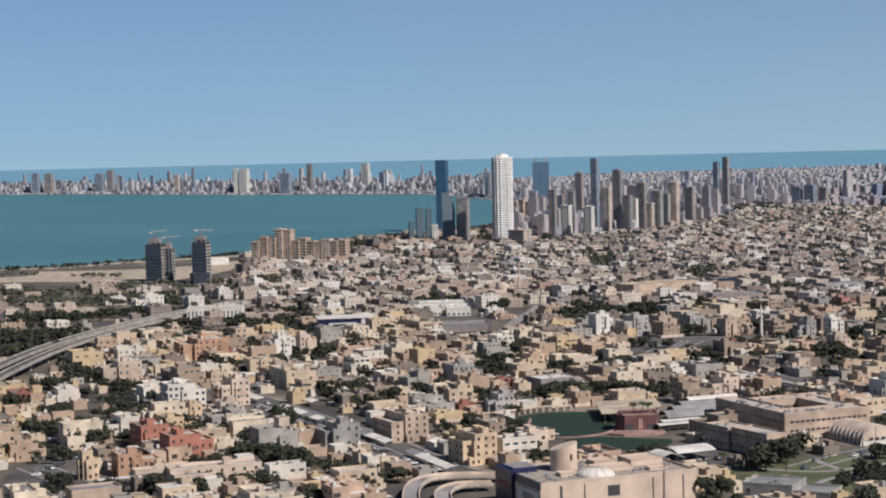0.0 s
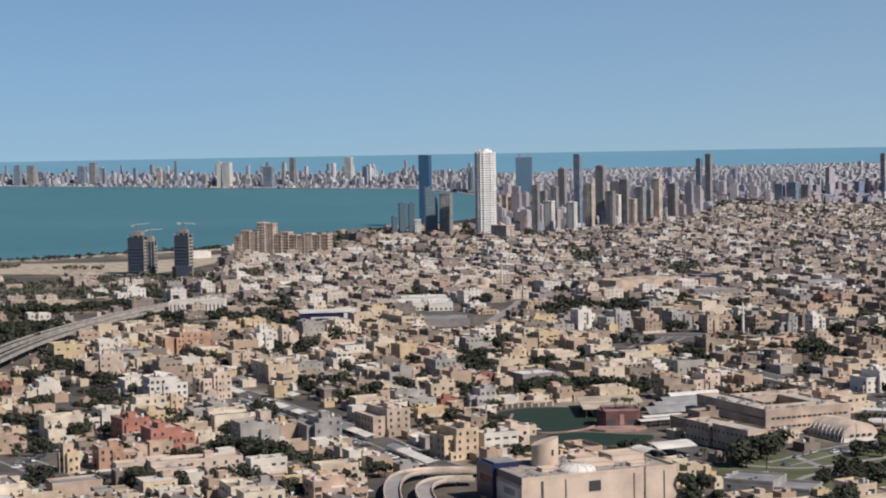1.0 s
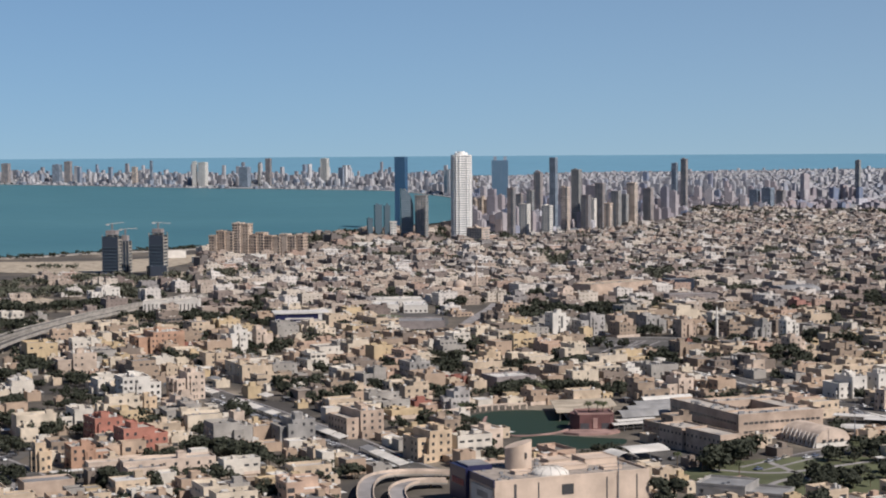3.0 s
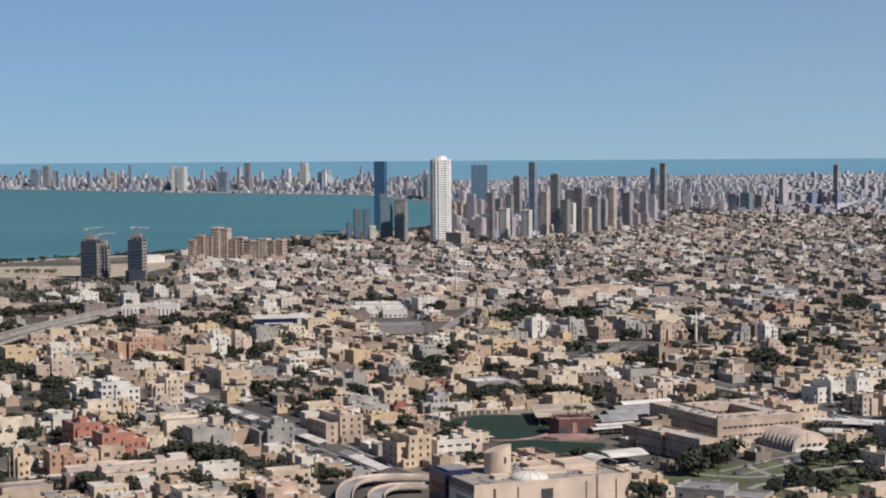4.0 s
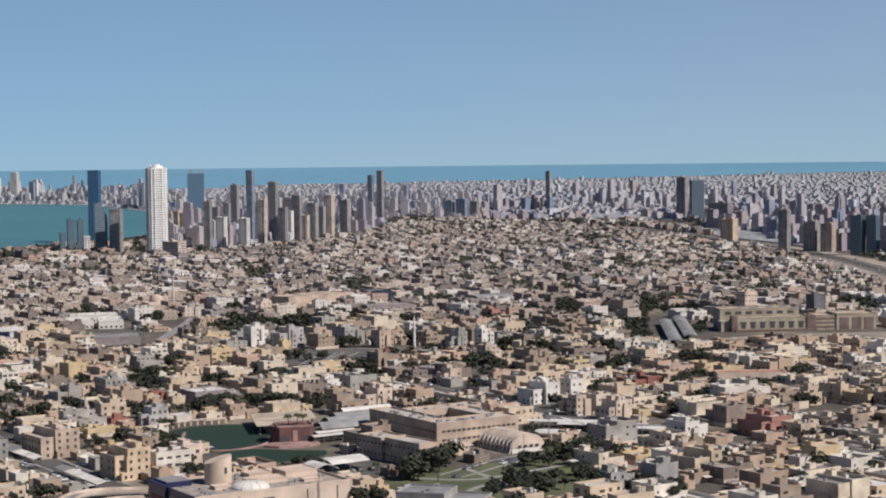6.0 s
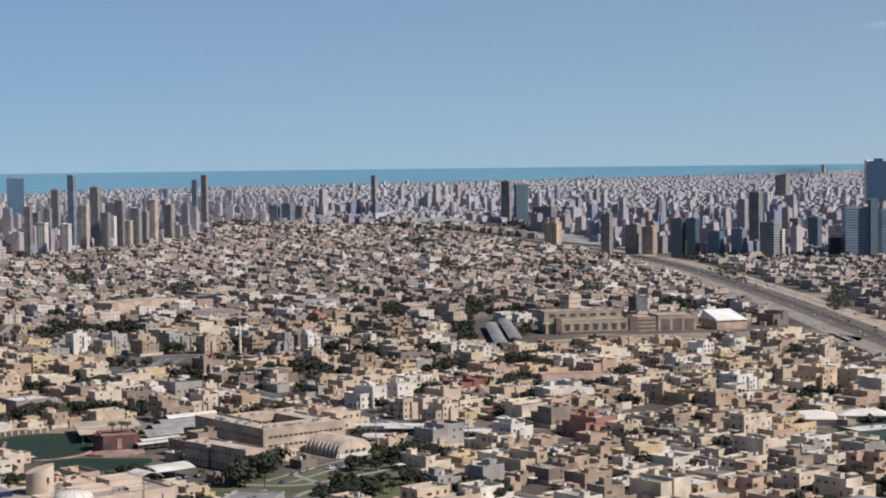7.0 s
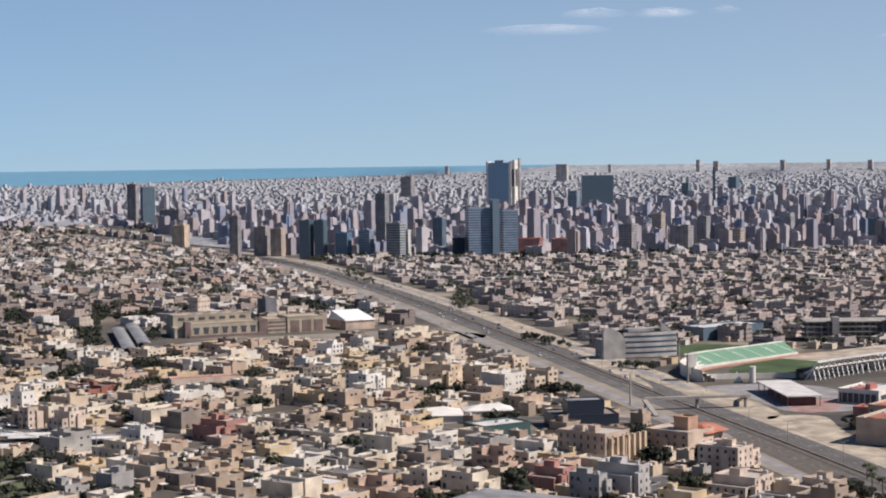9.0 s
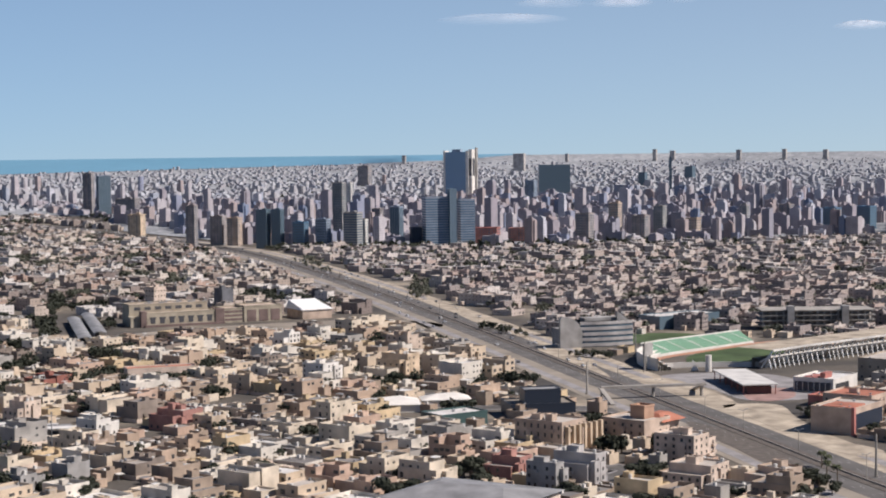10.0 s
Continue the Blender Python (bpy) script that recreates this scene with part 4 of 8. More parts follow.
            for u in (-1.3, 1.3):
                for v in (-1.0, 1.0):
                    shade.box(px + u - 0.08, py + v - 0.08, z1, px + u + 0.08, py + v + 0.08, z1 + 2.1, 3)
        if rng.random() < 0.35 and n > 1:
            band = put("string_course", 0)
            x0, y0, x1, y1, z0, z1 = vols[0]
            for k in range(1, n):
                if k * fh < z1:
                    band.ring(x0 - 0.14, y0 - 0.14, x1 + 0.14, y1 + 0.14, k * fh - 0.15, k * fh + 0.15, 0.2)
    if detail > 0 and n > 1:
        for k in range(rng.choice((0, 1, 1, 2))):  # balconies and canopies on the front
            x0, y0, x1, y1, z0, z1 = vols[0]
            bal = put("balcony", k)
            c, e, f = rng.uniform(x0 + 0.5, x1 - 3.5), rng.uniform(2.2, 3.4), rng.randrange(1, n) * fh
            if f + 1 > z1:
                continue
            if rng.random() < 0.5:
                bal.box(c, y0 - 1.3, f - 0.25, c + e, y0, f, 0, True)
                bal.ring(c, y0 - 1.3, c + e, y0 + 0.1, f, f + 0.95, 0.15)
            else:
                c = rng.uniform(y0 + 0.5, y1 - 3.5)
                bal.box(x0 - 1.3, c, f - 0.25, x0, c + e, f, 0, True)
                bal.ring(x0 - 1.3, c, x0 + 0.1, c + e, f, f + 0.95, 0.15)
    pitch = rng.uniform(2.8, 4.2)
    ww, wh = rng.choice((0.45, 0.55, 0.7, 1.0, 1.25)), rng.uniform(0.5, 0.85)
    sill = rng.uniform(0.9, 1.3)
    if detail > 0:
        for j, (x0, y0, x1, y1, z0, z1) in enumerate(vols):
            floors = max(1, int((z1 - z0) / fh + 0.3))
            for half0, half1, fixed, axis, sgn in ((x0, x1, y0, 0, -1), (x0, x1, y1, 0, 1), (y0, y1, x0, 1, -1), (y0, y1, x1, 1, 1)):
                if rng.random() < 0.16:
                    continue
                k = max(1, int((half1 - half0) / pitch))
                cols = [rng.random() > 0.22 for i in range(k)]
                for f in range(floors):
                    for i in range(k):
                        if not cols[i] or rng.random() < 0.12:
                            continue
                        c = half0 + (half1 - half0) * (i + 0.5) / k
                        big = rng.random() < (0.3 if f == 0 else 0.1)
                        put("window", 2, (c, fixed, z0 + f * fh + (0.3 if big else sill), min(1.5, ww * 1.9) if big else ww, wh * 1.35 if big else wh, axis, sgn))
    return w, d, n


def window_box(b, c, fixed, q, ww, wh, axis, sgn, mat=2):
    if axis == 0:
        b.box(c - ww, fixed - 0.06, q, c + ww, fixed + 0.06, q + 2 * wh, mat, True)
    else:
        b.box(fixed - 0.06, c - ww, q, fixed + 0.06, c + ww, q + 2 * wh, mat, True)


def plots():
    """House plots of two street grids, one each side of a line of bearing; the streets run away from the camera."""
    out = []
    for grid, lo, hi in ((114.0, -17.5, 16.0), (112.0, 16.0, 47.0)):
        r = random.Random(int(grid) + 99)
        c, s = math.cos(radians(grid)), math.sin(radians(grid))
        for row in range(-150, 90):
            v = row // 2 * 54.0 + (row % 2) * 21.0
            u = -1800.0 + r.uniform(0, 18)
            k = 0
            while u < 4200:
                u += r.uniform(17.5, 24.0)
                k += 1
                if k % 8 == 0:
                    u += 12
                x, y = c * u - s * v, s * u + c * v
                if y < 300:
                    continue
                a, d = polar(x, y)
                shore = a < -8.6 and 1340 < d < 1980 and r.random() < 0.45
                if lo < a < hi and 640 < d and (d < villa_end(a) or shore):
                    out.append((d, a, x, y, grid))
    out.sort()
    return out


PLOTS = plots()

# ---- buildings and places of their own ----
def oblong(name, label, category, x, y, turn, long, wide, high, wall="cream", floors=0, pitch=3.4, win=(0.6, 0.75), sill=1.0, room=True, tanks=0, parapet=0.9, group="", roof="roof", faces="fl", glass="glass", z=0.0, extra=3):
    """A flat-roofed building from its nearest corner: long to the right, wide away to the left. Every window of the shown faces is a part."""
    t = thing(name, label, category, x, y, z, turn, 1.0, group)
    r = random.Random(int(x * 7 + y * 3))
    fh = high / max(1, floors)
    vols = [(0, 0, long, wide, high)]
    if category == "house" and floors > 1:  # a high part, a lower part with a roof terrace, and bays before the front
        q, low = r.uniform(0.55, 0.75), high - fh * (1 if floors > 2 else 0.55)
        e = r.uniform(0.6, 2.2)
        vols = [(0, 0, long * q, wide, high), (long * q, e, long, wide, low)] if r.random() < 0.5 else [(long * (1 - q), 0, long, wide, high), (0, e, long * (1 - q), wide, low)]
        for k in range(r.choice((1, 1, 2))):
            c = long * r.uniform(0.05, 0.6)
            vols.append((c, -r.uniform(0.9, 1.8), c + r.uniform(2.6, 4.2), min(e, 0.5), fh * r.choice((1, floors - 1, floors - 0.65))))
        if r.random() < 0.6:
            c = wide * r.uniform(0.1, 0.5)
            vols.append((-r.uniform(0.9, 1.6), c, 0.4, c + r.uniform(2.6, 4.5), fh * r.choice((1, floors - 1))))
    for k, (x0, y0, x1, y1, z1) in enumerate(vols):
        b = Build()
        b.box(x0, y0, 0, x1, y1, z1)
        part("wall" if k < 2 else "bay", b, [M[wall]], t)
        b = Build()
        b.box(x0 + 0.3, y0 + 0.3, z1, x1 - 0.3, y1 - 0.3, z1 + 0.06)
        part("roof", b, [M[roof]], t)
        if parapet:
            b = Build()
            b.ring(x0 - 0.08, y0 - 0.08, x1 + 0.08, y1 + 0.08, z1, z1 + parapet * r.choice((0.7, 1, 1.3) if k else (1,)), 0.3)
            part("parapet", b, [M[wall]], t)
    x0, y0, x1, y1 = vols[0][:4]
    for k in range((1 + (category == "house" and long > 12)) if room else 0):
        b = Build()
        cx, cy = x0 + (x1 - x0) * r.uniform(0.3, 0.7), wide * r.uniform(0.25, 0.75)
        u, v, e = r.uniform(1.4, 2.2), r.uniform(1.6, 2.6), r.uniform(2.0, 3.0)
        b.box(cx - u, cy - v, high, cx + u, cy + v, high + e)
        b.ring(cx - u - 0.1, cy - v - 0.1, cx + u + 0.1, cy + v + 0.1, high + e, high + e + 0.35, 0.2)
        part("stair_room", b, [M[wall]], t)
    for k in range(tanks):
        b = Build()
        cx, cy = r.uniform(x0 + 1, x1 - 1), r.uniform(1, wide - 1)
        b.tube(cx, cy, high + 0.4, high + 1.9, 0.8, n=8)
        b.box(cx - 0.6, cy - 0.6, high, cx + 0.6, cy + 0.6, high + 0.4)
        part("water_tank", b, [M["white"]], t)
    for k in range(extra):
        b = Build()
        cx, cy = r.uniform(x0 + 1, x1 - 1), r.uniform(1, wide - 1)
        e = r.uniform(0.6, 1.2)
        b.box(cx - 0.7, cy - 0.5, high, cx + 0.7, cy + 0.5, high + e)
        part("air_conditioner", b, [M["metal"]], t)
    if floors:
        ww, wh = win
        shared = {}
        for axis in (0, 1):
            b = Build()
            window_box(b, 0, 0, 0, ww, wh, axis, 1, 0)
            if axis == 0:
                b.box(-ww - 0.15, -0.18, -0.14, ww + 0.15, 0.18, 0, 1, True)
                b.box(-ww - 0.15, -0.2, 2 * wh, ww + 0.15, 0.2, 2 * wh + 0.14, 1, True)
            else:
                b.box(-0.18, -ww - 0.15, -0.14, 0.18, ww + 0.15, 0, 1, True)
                b.box(-0.2, -ww - 0.15, 2 * wh, 0.2, ww + 0.15, 2 * wh + 0.14, 1, True)
            shared[axis] = b.mesh("window", [M[glass], M[wall]])
        sides = []
        for k, (x0, y0, x1, y1, z1) in enumerate(vols):
            if "f" in faces:
                sides.append((0, x0, x1, y0, z1, k))
            if "l" in faces and (k < 2 and x0 == 0 or k > 1 and x0 < 0):
                sides.append((1, y0, y1, x0, z1, k))
        for axis, lo, hi, fixed, z1, k in sides:
            n = max(1, int((hi - lo) / pitch))
            for i in range(n):
                if category == "house" and r.random() < 0.14:
                    continue
                c = lo + (hi - lo) * (i + 0.5) / n
                for f in range(floors):
                    if (f + 0.8) * fh > z1 + 0.1 or category == "house" and r.random() < 0.08:
                        continue
                    if category == "house" and f and k < 2 and 2.5 < hi - lo and r.random() < 0.1:
                        b = Build()
                        if axis == 0:
                            b.box(c - 1.5, fixed - 1.1, f * fh - 0.1, c + 1.5, fixed, f * fh + 0.12, bottom=True)
                            b.ring(c - 1.5, fixed - 1.1, c + 1.5, fixed + 0.1, f * fh + 0.12, f * fh + 1.0, 0.14)
                        else:
                            b.box(fixed - 1.1, c - 1.5, f * fh - 0.1, fixed, c + 1.5, f * fh + 0.12, bottom=True)
                            b.ring(fixed - 1.1, c - 1.5, fixed + 0.1, c + 1.5, f * fh + 0.12, f * fh + 1.0, 0.14)
                        part("balcony", b, [M[wall]], t)
                    ob = part("window", shared[axis], [], t)
                    ob.location = (c, fixed, f * fh + sill) if axis == 0 else (fixed, c, f * fh + sill)
    a = radians(turn)
    mx, my = x + math.cos(a) * long / 2 - math.sin(a) * wide / 2, y + math.sin(a) * long / 2 + math.cos(a) * wide / 2
    if long > wide * 1.6:
        u = (long - wide) / 2
        keep(mx - math.cos(a) * u, my - math.sin(a) * u, mx + math.cos(a) * u, my + math.sin(a) * u, wide / 2 + 1)
    elif wide > long * 1.6:
        u = (wide - long) / 2
        keep(mx + math.sin(a) * u, my - math.cos(a) * u, mx - math.sin(a) * u, my + math.cos(a) * u, long / 2 + 1)
    else:
        keep(mx, my, r=(long + wide) / 4 + 1)
    return t


def patch(name, label, mat, points, z=0.06, category="ground", thick=0.05, guard=0.0):
    """A paved or planted piece of ground with a rounded outline."""
    pts = [Vector(p) for p in points]
    n = len(pts)
    out = []
    for i in range(n):
        a, b_, c, d = pts[i - 1], pts[i], pts[(i + 1) % n], pts[(i + 2) % n]
        for k in range(6):
            t = k / 6
            out.append(0.5 * (2 * b_ + (c - a) * t + (2 * a - 5 * b_ + 4 * c - d) * t * t + (3 * b_ - a - 3 * c + d) * t ** 3))
    area = sum(out[i - 1].x * out[i].y - out[i].x * out[i - 1].y for i in range(len(out)))
    if area < 0:
        out.reverse()
    b = Build()
    b.prism([(p.x, p.y) for p in out], z - thick, z)
    ob = solid(name, b, [M[mat]], label, category, kind="structure")
    if guard:
        cx, cy = sum(p.x for p in pts) / n, sum(p.y for p in pts) / n
        for p in pts:
            keep(cx, cy, cx + (p.x - cx) * 0.8, cy + (p.y - cy) * 0.8, guard)
    return ob


def canopy(name, label, x, y, turn, long, wide, high, mat="white", posts=3, slope=0.0, arch=0.0, group=""):
    """A light roof on posts: flat, sloped or arched."""
    t = thing(name, label, "canopy", x, y, 0, turn, group=group)
    b = Build()
    n = 8 if arch else 1
    pts = []
    for i in range(n + 1):
        q = i / n
        zz = high + slope * q + arch * math.sin(math.pi * q)
        pts += [(0, wide * q, zz), (long, wide * q, zz), (0, wide * q, zz - 0.2), (long, wide * q, zz - 0.2)]
    faces = []
    for i in range(n):
        k, j = 4 * i, 4 * i + 4
        faces += [(k, k + 1, j + 1, j), (k + 3, k + 2, j + 2, j + 3), (k + 2, k, j, j + 2), (k + 1, k + 3, j + 3, j + 1)]
    faces += [(2, 3, 1, 0), (4 * n, 4 * n + 1, 4 * n + 3, 4 * n + 2)]
    b.add(pts, faces)
    part("roof", b, [M[mat]], t)
    for i in range(posts + 1):
        for q in (0.06, 0.94):
            b = Build()
            b.tube(0.5 + (long - 1) * i / posts, wide * q, 0, high + slope * q + arch * math.sin(math.pi * q) - 0.15, 0.12, n=6)
            part("post", b, [M["metal"]], t)
    return t


def pole(name, label, x, y, high, r=0.3, arms=True, mat="concrete"):
    t = thing(name, label, "pole", x, y, 0.1)
    b = Build()
    b.tube(0, 0, 0, 0.5, r * 1.8, n=8)
    part("foot", b, [M["concrete"]], t)
    b = Build()
    b.tube(0, 0, 0.5, high, r, r * 0.6, n=8)
    part("mast", b, [M[mat]], t)
    if arms:
        for s in (-1, 1):
            b = Build()
            b.beam((0, 0, high - 0.3), (2.2 * s, 0, high + 0.3), 0.15, 0.15)
            b.box(2.2 * s - 0.6, -0.2, high + 0.2, 2.2 * s + 0.6, 0.2, high + 0.4, bottom=True)
            part("lamp_arm", b, [M["metal"]], t)
    return t


def local(x, y, turn, u, v):
    a = radians(turn)
    return x + math.cos(a) * u - math.sin(a) * v, y + math.sin(a) * u + math.cos(a) * v


M["mall_wall"] = weathered("shop_cream_panels", (0.57, 0.45, 0.355), stain=0.18)
M["mall_roof"] = weathered("dusty_roof_felt", (0.36, 0.31, 0.265), coarse=0.3)
M["stage_red"] = weathered("dark_red_render", (0.15, 0.075, 0.07))
M["stage_floor"] = weathered("rose_paving", (0.36, 0.23, 0.20))
M["teal"] = plain("dark_teal_panels", (0.05, 0.09, 0.085), 0.4)
M["zinc"] = weathered("grey_zinc_roof", (0.27, 0.265, 0.26), 0.6)
M["stand_green"] = plain("green_seats", (0.17, 0.31, 0.21), 0.6)
M["red_roof"] = weathered("red_tile_roof", (0.42, 0.17, 0.11))
M["grey_dark"] = weathered("dark_grey_cladding", (0.15, 0.15, 0.16))
M["stage_top"] = weathered("maroon_roof", (0.16, 0.09, 0.085))
M["orange"] = plain("orange_track", (0.42, 0.22, 0.14), 0.8)
M["shop_blue"] = plain("dark_blue_panels", (0.014, 0.017, 0.062), 0.4)
M["steel_blue"] = plain("dark_steel_blue", (0.022, 0.03, 0.046), 0.4)

# shopping centre with a roof drum
MX, MY, MT = 34.3, 671.9, 21.0
mall = oblong("shopping_centre", "cream panelled shopping centre with a blue corner", "shop", MX, MY, MT, 65.7, 40, 13.5, "mall_wall", extra=34, room=False, roof="mall_roof")
b = Build()
for u, w in ((8, 1.0), (18, 0.5), (47, 0.5), (60, 0.5)):
    b.box(u, -0.12, 0, u + w, 0.1, 12.5)
part("wall_slot", b, [M["dark"]], mall, "dark recessed slot")
b = Build()
b.box(28, -0.15, 7, 33, 0.1, 11, bottom=True)
part("window", b, [M["glass"]], mall)
for name, box, mat, word in (("cladding", (-0.5, -0.3, 11.6, 0.05, 24, 14.6), "shop_blue", "dark blue band along the eaves"), ("cladding", (-1.6, 24, 2, 0.05, 40, 15.2), "shop_blue", "dark blue panelled corner"),
                             ("sign_panel", (-0.6, 1.2, 4.5, 0.04, 21, 10.6), "white", "pale panel under the blue band"), ("window", (-0.75, 5, 6.6, -0.55, 15, 9), "grey", "grey glazed strip"),
                             ("upper_block", (0.5, 27, 13.5, 11, 39.5, 15.6), "shop_blue", "blue raised block"), ("roof_sheet", (1, 27.5, 15.6, 10.5, 39, 15.75), "zinc", "")):
    b = Build()
    b.box(*box, bottom=True)
    part(name, b, [M[mat]], mall, word)
for k in range(5):
    b = Build()
    b.box(-1.85, 26 + k * 2.4, 8.2, -1.55, 27.6 + k * 2.4, 10.6, bottom=True)
    part("sign_bar", b, [M["rust"]], mall, "red bar of a shop sign")
for u, v, l, w, e in ((30, 14, 16, 8, 1.6), (48, 20, 14, 12, 2.4), (14, 12, 8, 5, 1.2), (50, 8, 8, 4, 1.0), (36, 28, 10, 8, 1.5)):
    b = Build()
    b.box(u, v, 13.5, u + l, v + w, 13.5 + e)
    b.ring(u - 0.15, v - 0.15, u + l + 0.15, v + w + 0.15, 13.5 + e, 13.8 + e, 0.3)
    part("roof_house", b, [M["mall_wall"]], mall)
x, y = 45.2, 703.5
drum = thing("roof_drum", "cream round drum with a sloped top on the shop roof", "drum", x, y, 13.56)
b = Build()
n = 48
ring = [(5.3 * math.cos(2 * math.pi * i / n), 5.3 * math.sin(2 * math.pi * i / n)) for i in range(n)]
b.add([(p, q, 0) for p, q in ring] + [(p, q, 9.6 + p * 0.3) for p, q in ring], [(i, (i + 1) % n, n + (i + 1) % n, n + i) for i in range(n)] + [tuple(range(n, 2 * n))])
part("shell", b, [M["mall_wall"]], drum)
b = Build()
b.box(2.4, -5.05, 4.6, 3.1, -3.8, 6.8, bottom=True)
part("window", b, [M["glass"]], drum)
sky_dome = thing("roof_dome", "pale ribbed low dome on the shop roof", "dome", 56.5, 690.5, 13.56)
b = Build()
b.dome(0, 0, 0, 7.5, 3.2, 24, 6)
part("shell", b, [M["white_stone"]], sky_dome)
for k in range(12):
    b = Build()
    a = k * math.pi / 6
    for i in range(5):
        e0, e1 = math.pi / 2 * i / 5, math.pi / 2 * (i + 1) / 5
        b.beam((7.55 * math.cos(e0) * math.cos(a), 7.55 * math.cos(e0) * math.sin(a), 3.25 * math.sin(e0)), (7.55 * math.cos(e1) * math.cos(a), 7.55 * math.cos(e1) * math.sin(a), 3.25 * math.sin(e1)), 0.15, 0.15)
    part("rib", b, [M["concrete"]], sky_dome)

# curved ramp beside it
ramp_t = thing("car_ramp", "pale curved car ramp on short columns", "ramp")
for pts in ([(-6, 640, 1), (-13, 680, 3), (-15, 715, 3.4), (-12, 740, 3.4), (-3, 752, 3.2), (14, 756, 2.5), (36, 754, 1)], [(6, 650, 1), (-1, 690, 3), (-2, 718, 3), (5, 733, 3), (18, 736, 2.5)]):
    line = smooth(pts, 5)
    b = Build()
    ribbon(b, line, -3.4, 3.4, -0.6, 0, 0)
    part("deck", b, [M["concrete"]], ramp_t)
    b = Build()
    ribbon(b, line, -2.9, 2.9, 0, 0.05, 0)
    part("roadway", b, [M["plaza"]], ramp_t)
    for e in (-3.4, 3.1):
        b = Build()
        ribbon(b, line, e, e + 0.3, 0, 1.1, 0)
        part("parapet", b, [M["cream"]], ramp_t)
    for i in range(2, len(line), 3):
        b = Build()
        b.tube(line[i][0], line[i][1], 0, max(0.3, line[i][2] - 0.6), 0.5, n=8)
        part("column", b, [M["concrete"]], ramp_t)
keep(0, 690, 0, 745, 24)
keep(0, 640, 90, 660, 22)

# school round a court, its front wing and its arched hall
SX, SY, ST = 158.3, 844.0, 22.0
school = thing("school", "tan three-storey school round an open court", "school", SX, SY, 0, ST)
SCH = {"front_wing": (0, 0, 47.6, 13, 11.5), "side_wing": (0, 13, 13, 63, 11.5), "back_wing": (13, 51, 60, 63, 10), "end_wing": (40, 13, 52, 51, 10)}
for name, (x0, y0, x1, y1, h) in SCH.items():
    b = Build()
    b.box(x0, y0, 0, x1, y1, h)
    w = part(name, b, [M["tan"]], school)
    b = Build()
    b.ring(x0 - 0.1, y0 - 0.1, x1 + 0.1, y1 + 0.1, h, h + 1.0, 0.35)
    part("parapet", b, [M["tan"]], w)
    b = Build()
    b.box(x0 + 0.4, y0 + 0.4, h, x1 - 0.4, y1 - 0.4, h + 0.08)
    part("roof", b, [M["roof"]], w)
wm = {}
for axis in (0, 1):
    b = Build()
    window_box(b, 0, 0, 0, 1.1, 0.55, axis, 1, 0)
    wm[axis] = b.mesh("window", [M["glass"]])
for f in range(2):
    for i in range(15):
        part("window", wm[0], [], school).location = (4 + i * 2.9, 0, 3.2 + f * 4.2) if i not in (3, 12) else (4 + i * 2.9, -0.01, 3.2 + f * 4.2)
    for i in range(20):
        part("window", wm[1], [], school).location = (0, 3 + i * 3.0, 3.2 + f * 4.2)
for i in range(9):
    part("window", wm[0], [], school).location = (16 + i * 2.7, 51, 6.4)
r = random.Random(4)
for k in range(40):
    w = r.choice(list(SCH.values()))
    b = Build()
    cx, cy = r.uniform(w[0] + 1, w[2] - 1), r.uniform(w[1] + 1, w[3] - 1)
    b.box(cx - 0.8, cy - 0.6, w[4], cx + 0.8, cy + 0.6, w[4] + r.uniform(0.8, 1.6))
    part("air_conditioner", b, [M["metal"]], school)
for u, v in ((8, 6), (30, 7), (8, 35), (8, 55), (35, 57), (46, 30), (25, 30)):
    keep(*local(SX, SY, ST, u, v), r=13)
oblong("school_wing", "tan two-storey school wing with rows of windows", "school", 140.9, 794.3, 27, 12, 26, 10, "tan", 2, 3.0, (0.55, 0.6), 2.2, room=False)
oblong("school_wing", "tan two-storey school wing with rows of windows", "school", 127.5, 818.5, 27, 14, 18, 9.6, "tan", 2, 3.0, (0.55, 0.6), 2.2, room=False)
hall = thing("sports_hall", "cream barrel-roofed hall with arched ribs and a white gable", "hall", 206.5, 828, 0, 112)
b = Build()
b.box(0, 0, 0, 27, 18, 2.6)
part("wall", b, [M["white_stone"]], hall)
b = Build()
b.vault(-0.3, 27.3, -0.4, 18.4, 2.6, 6.2, 16)
part("roof", b, [M["cream"]], hall)
for k in range(9):
    b = Build()
    for i in range(3, 5):
        a0, a1 = math.pi * (0.5 + 0.1 * i), math.pi * (0.6 + 0.1 * i)
        b.beam((0.3 + k * 3.3, 9 - 9.6 * math.cos(a0), 2.6 + 6.3 * math.sin(a0)), (0.3 + k * 3.3, 9 - 9.6 * math.cos(a1), 2.6 + 6.3 * math.sin(a1)), 0.4, 0.4)
    b.beam((0.3 + k * 3.3, 18.6, 2.7), (0.3 + k * 3.3, 19.4, 0), 0.4, 0.5)
    part("rib", b, [M["white_stone"]], hall, "pale arched rib")
for k in range(8):
    b = Build()
    b.box(1.0 + k * 3.3, 17.95, 0.6, 3.0 + k * 3.3, 18.12, 2.3, bottom=True)
    part("window", b, [M["glass"]], hall)
for k in range(4):
    b = Build()
    b.box(-0.45, 3 + k * 3.3, 2.4, -0.2, 5 + k * 3.3, 3.6, bottom=True)
    part("gable_window", b, [M["glass"]], hall)
keep(188, 822, r=20)
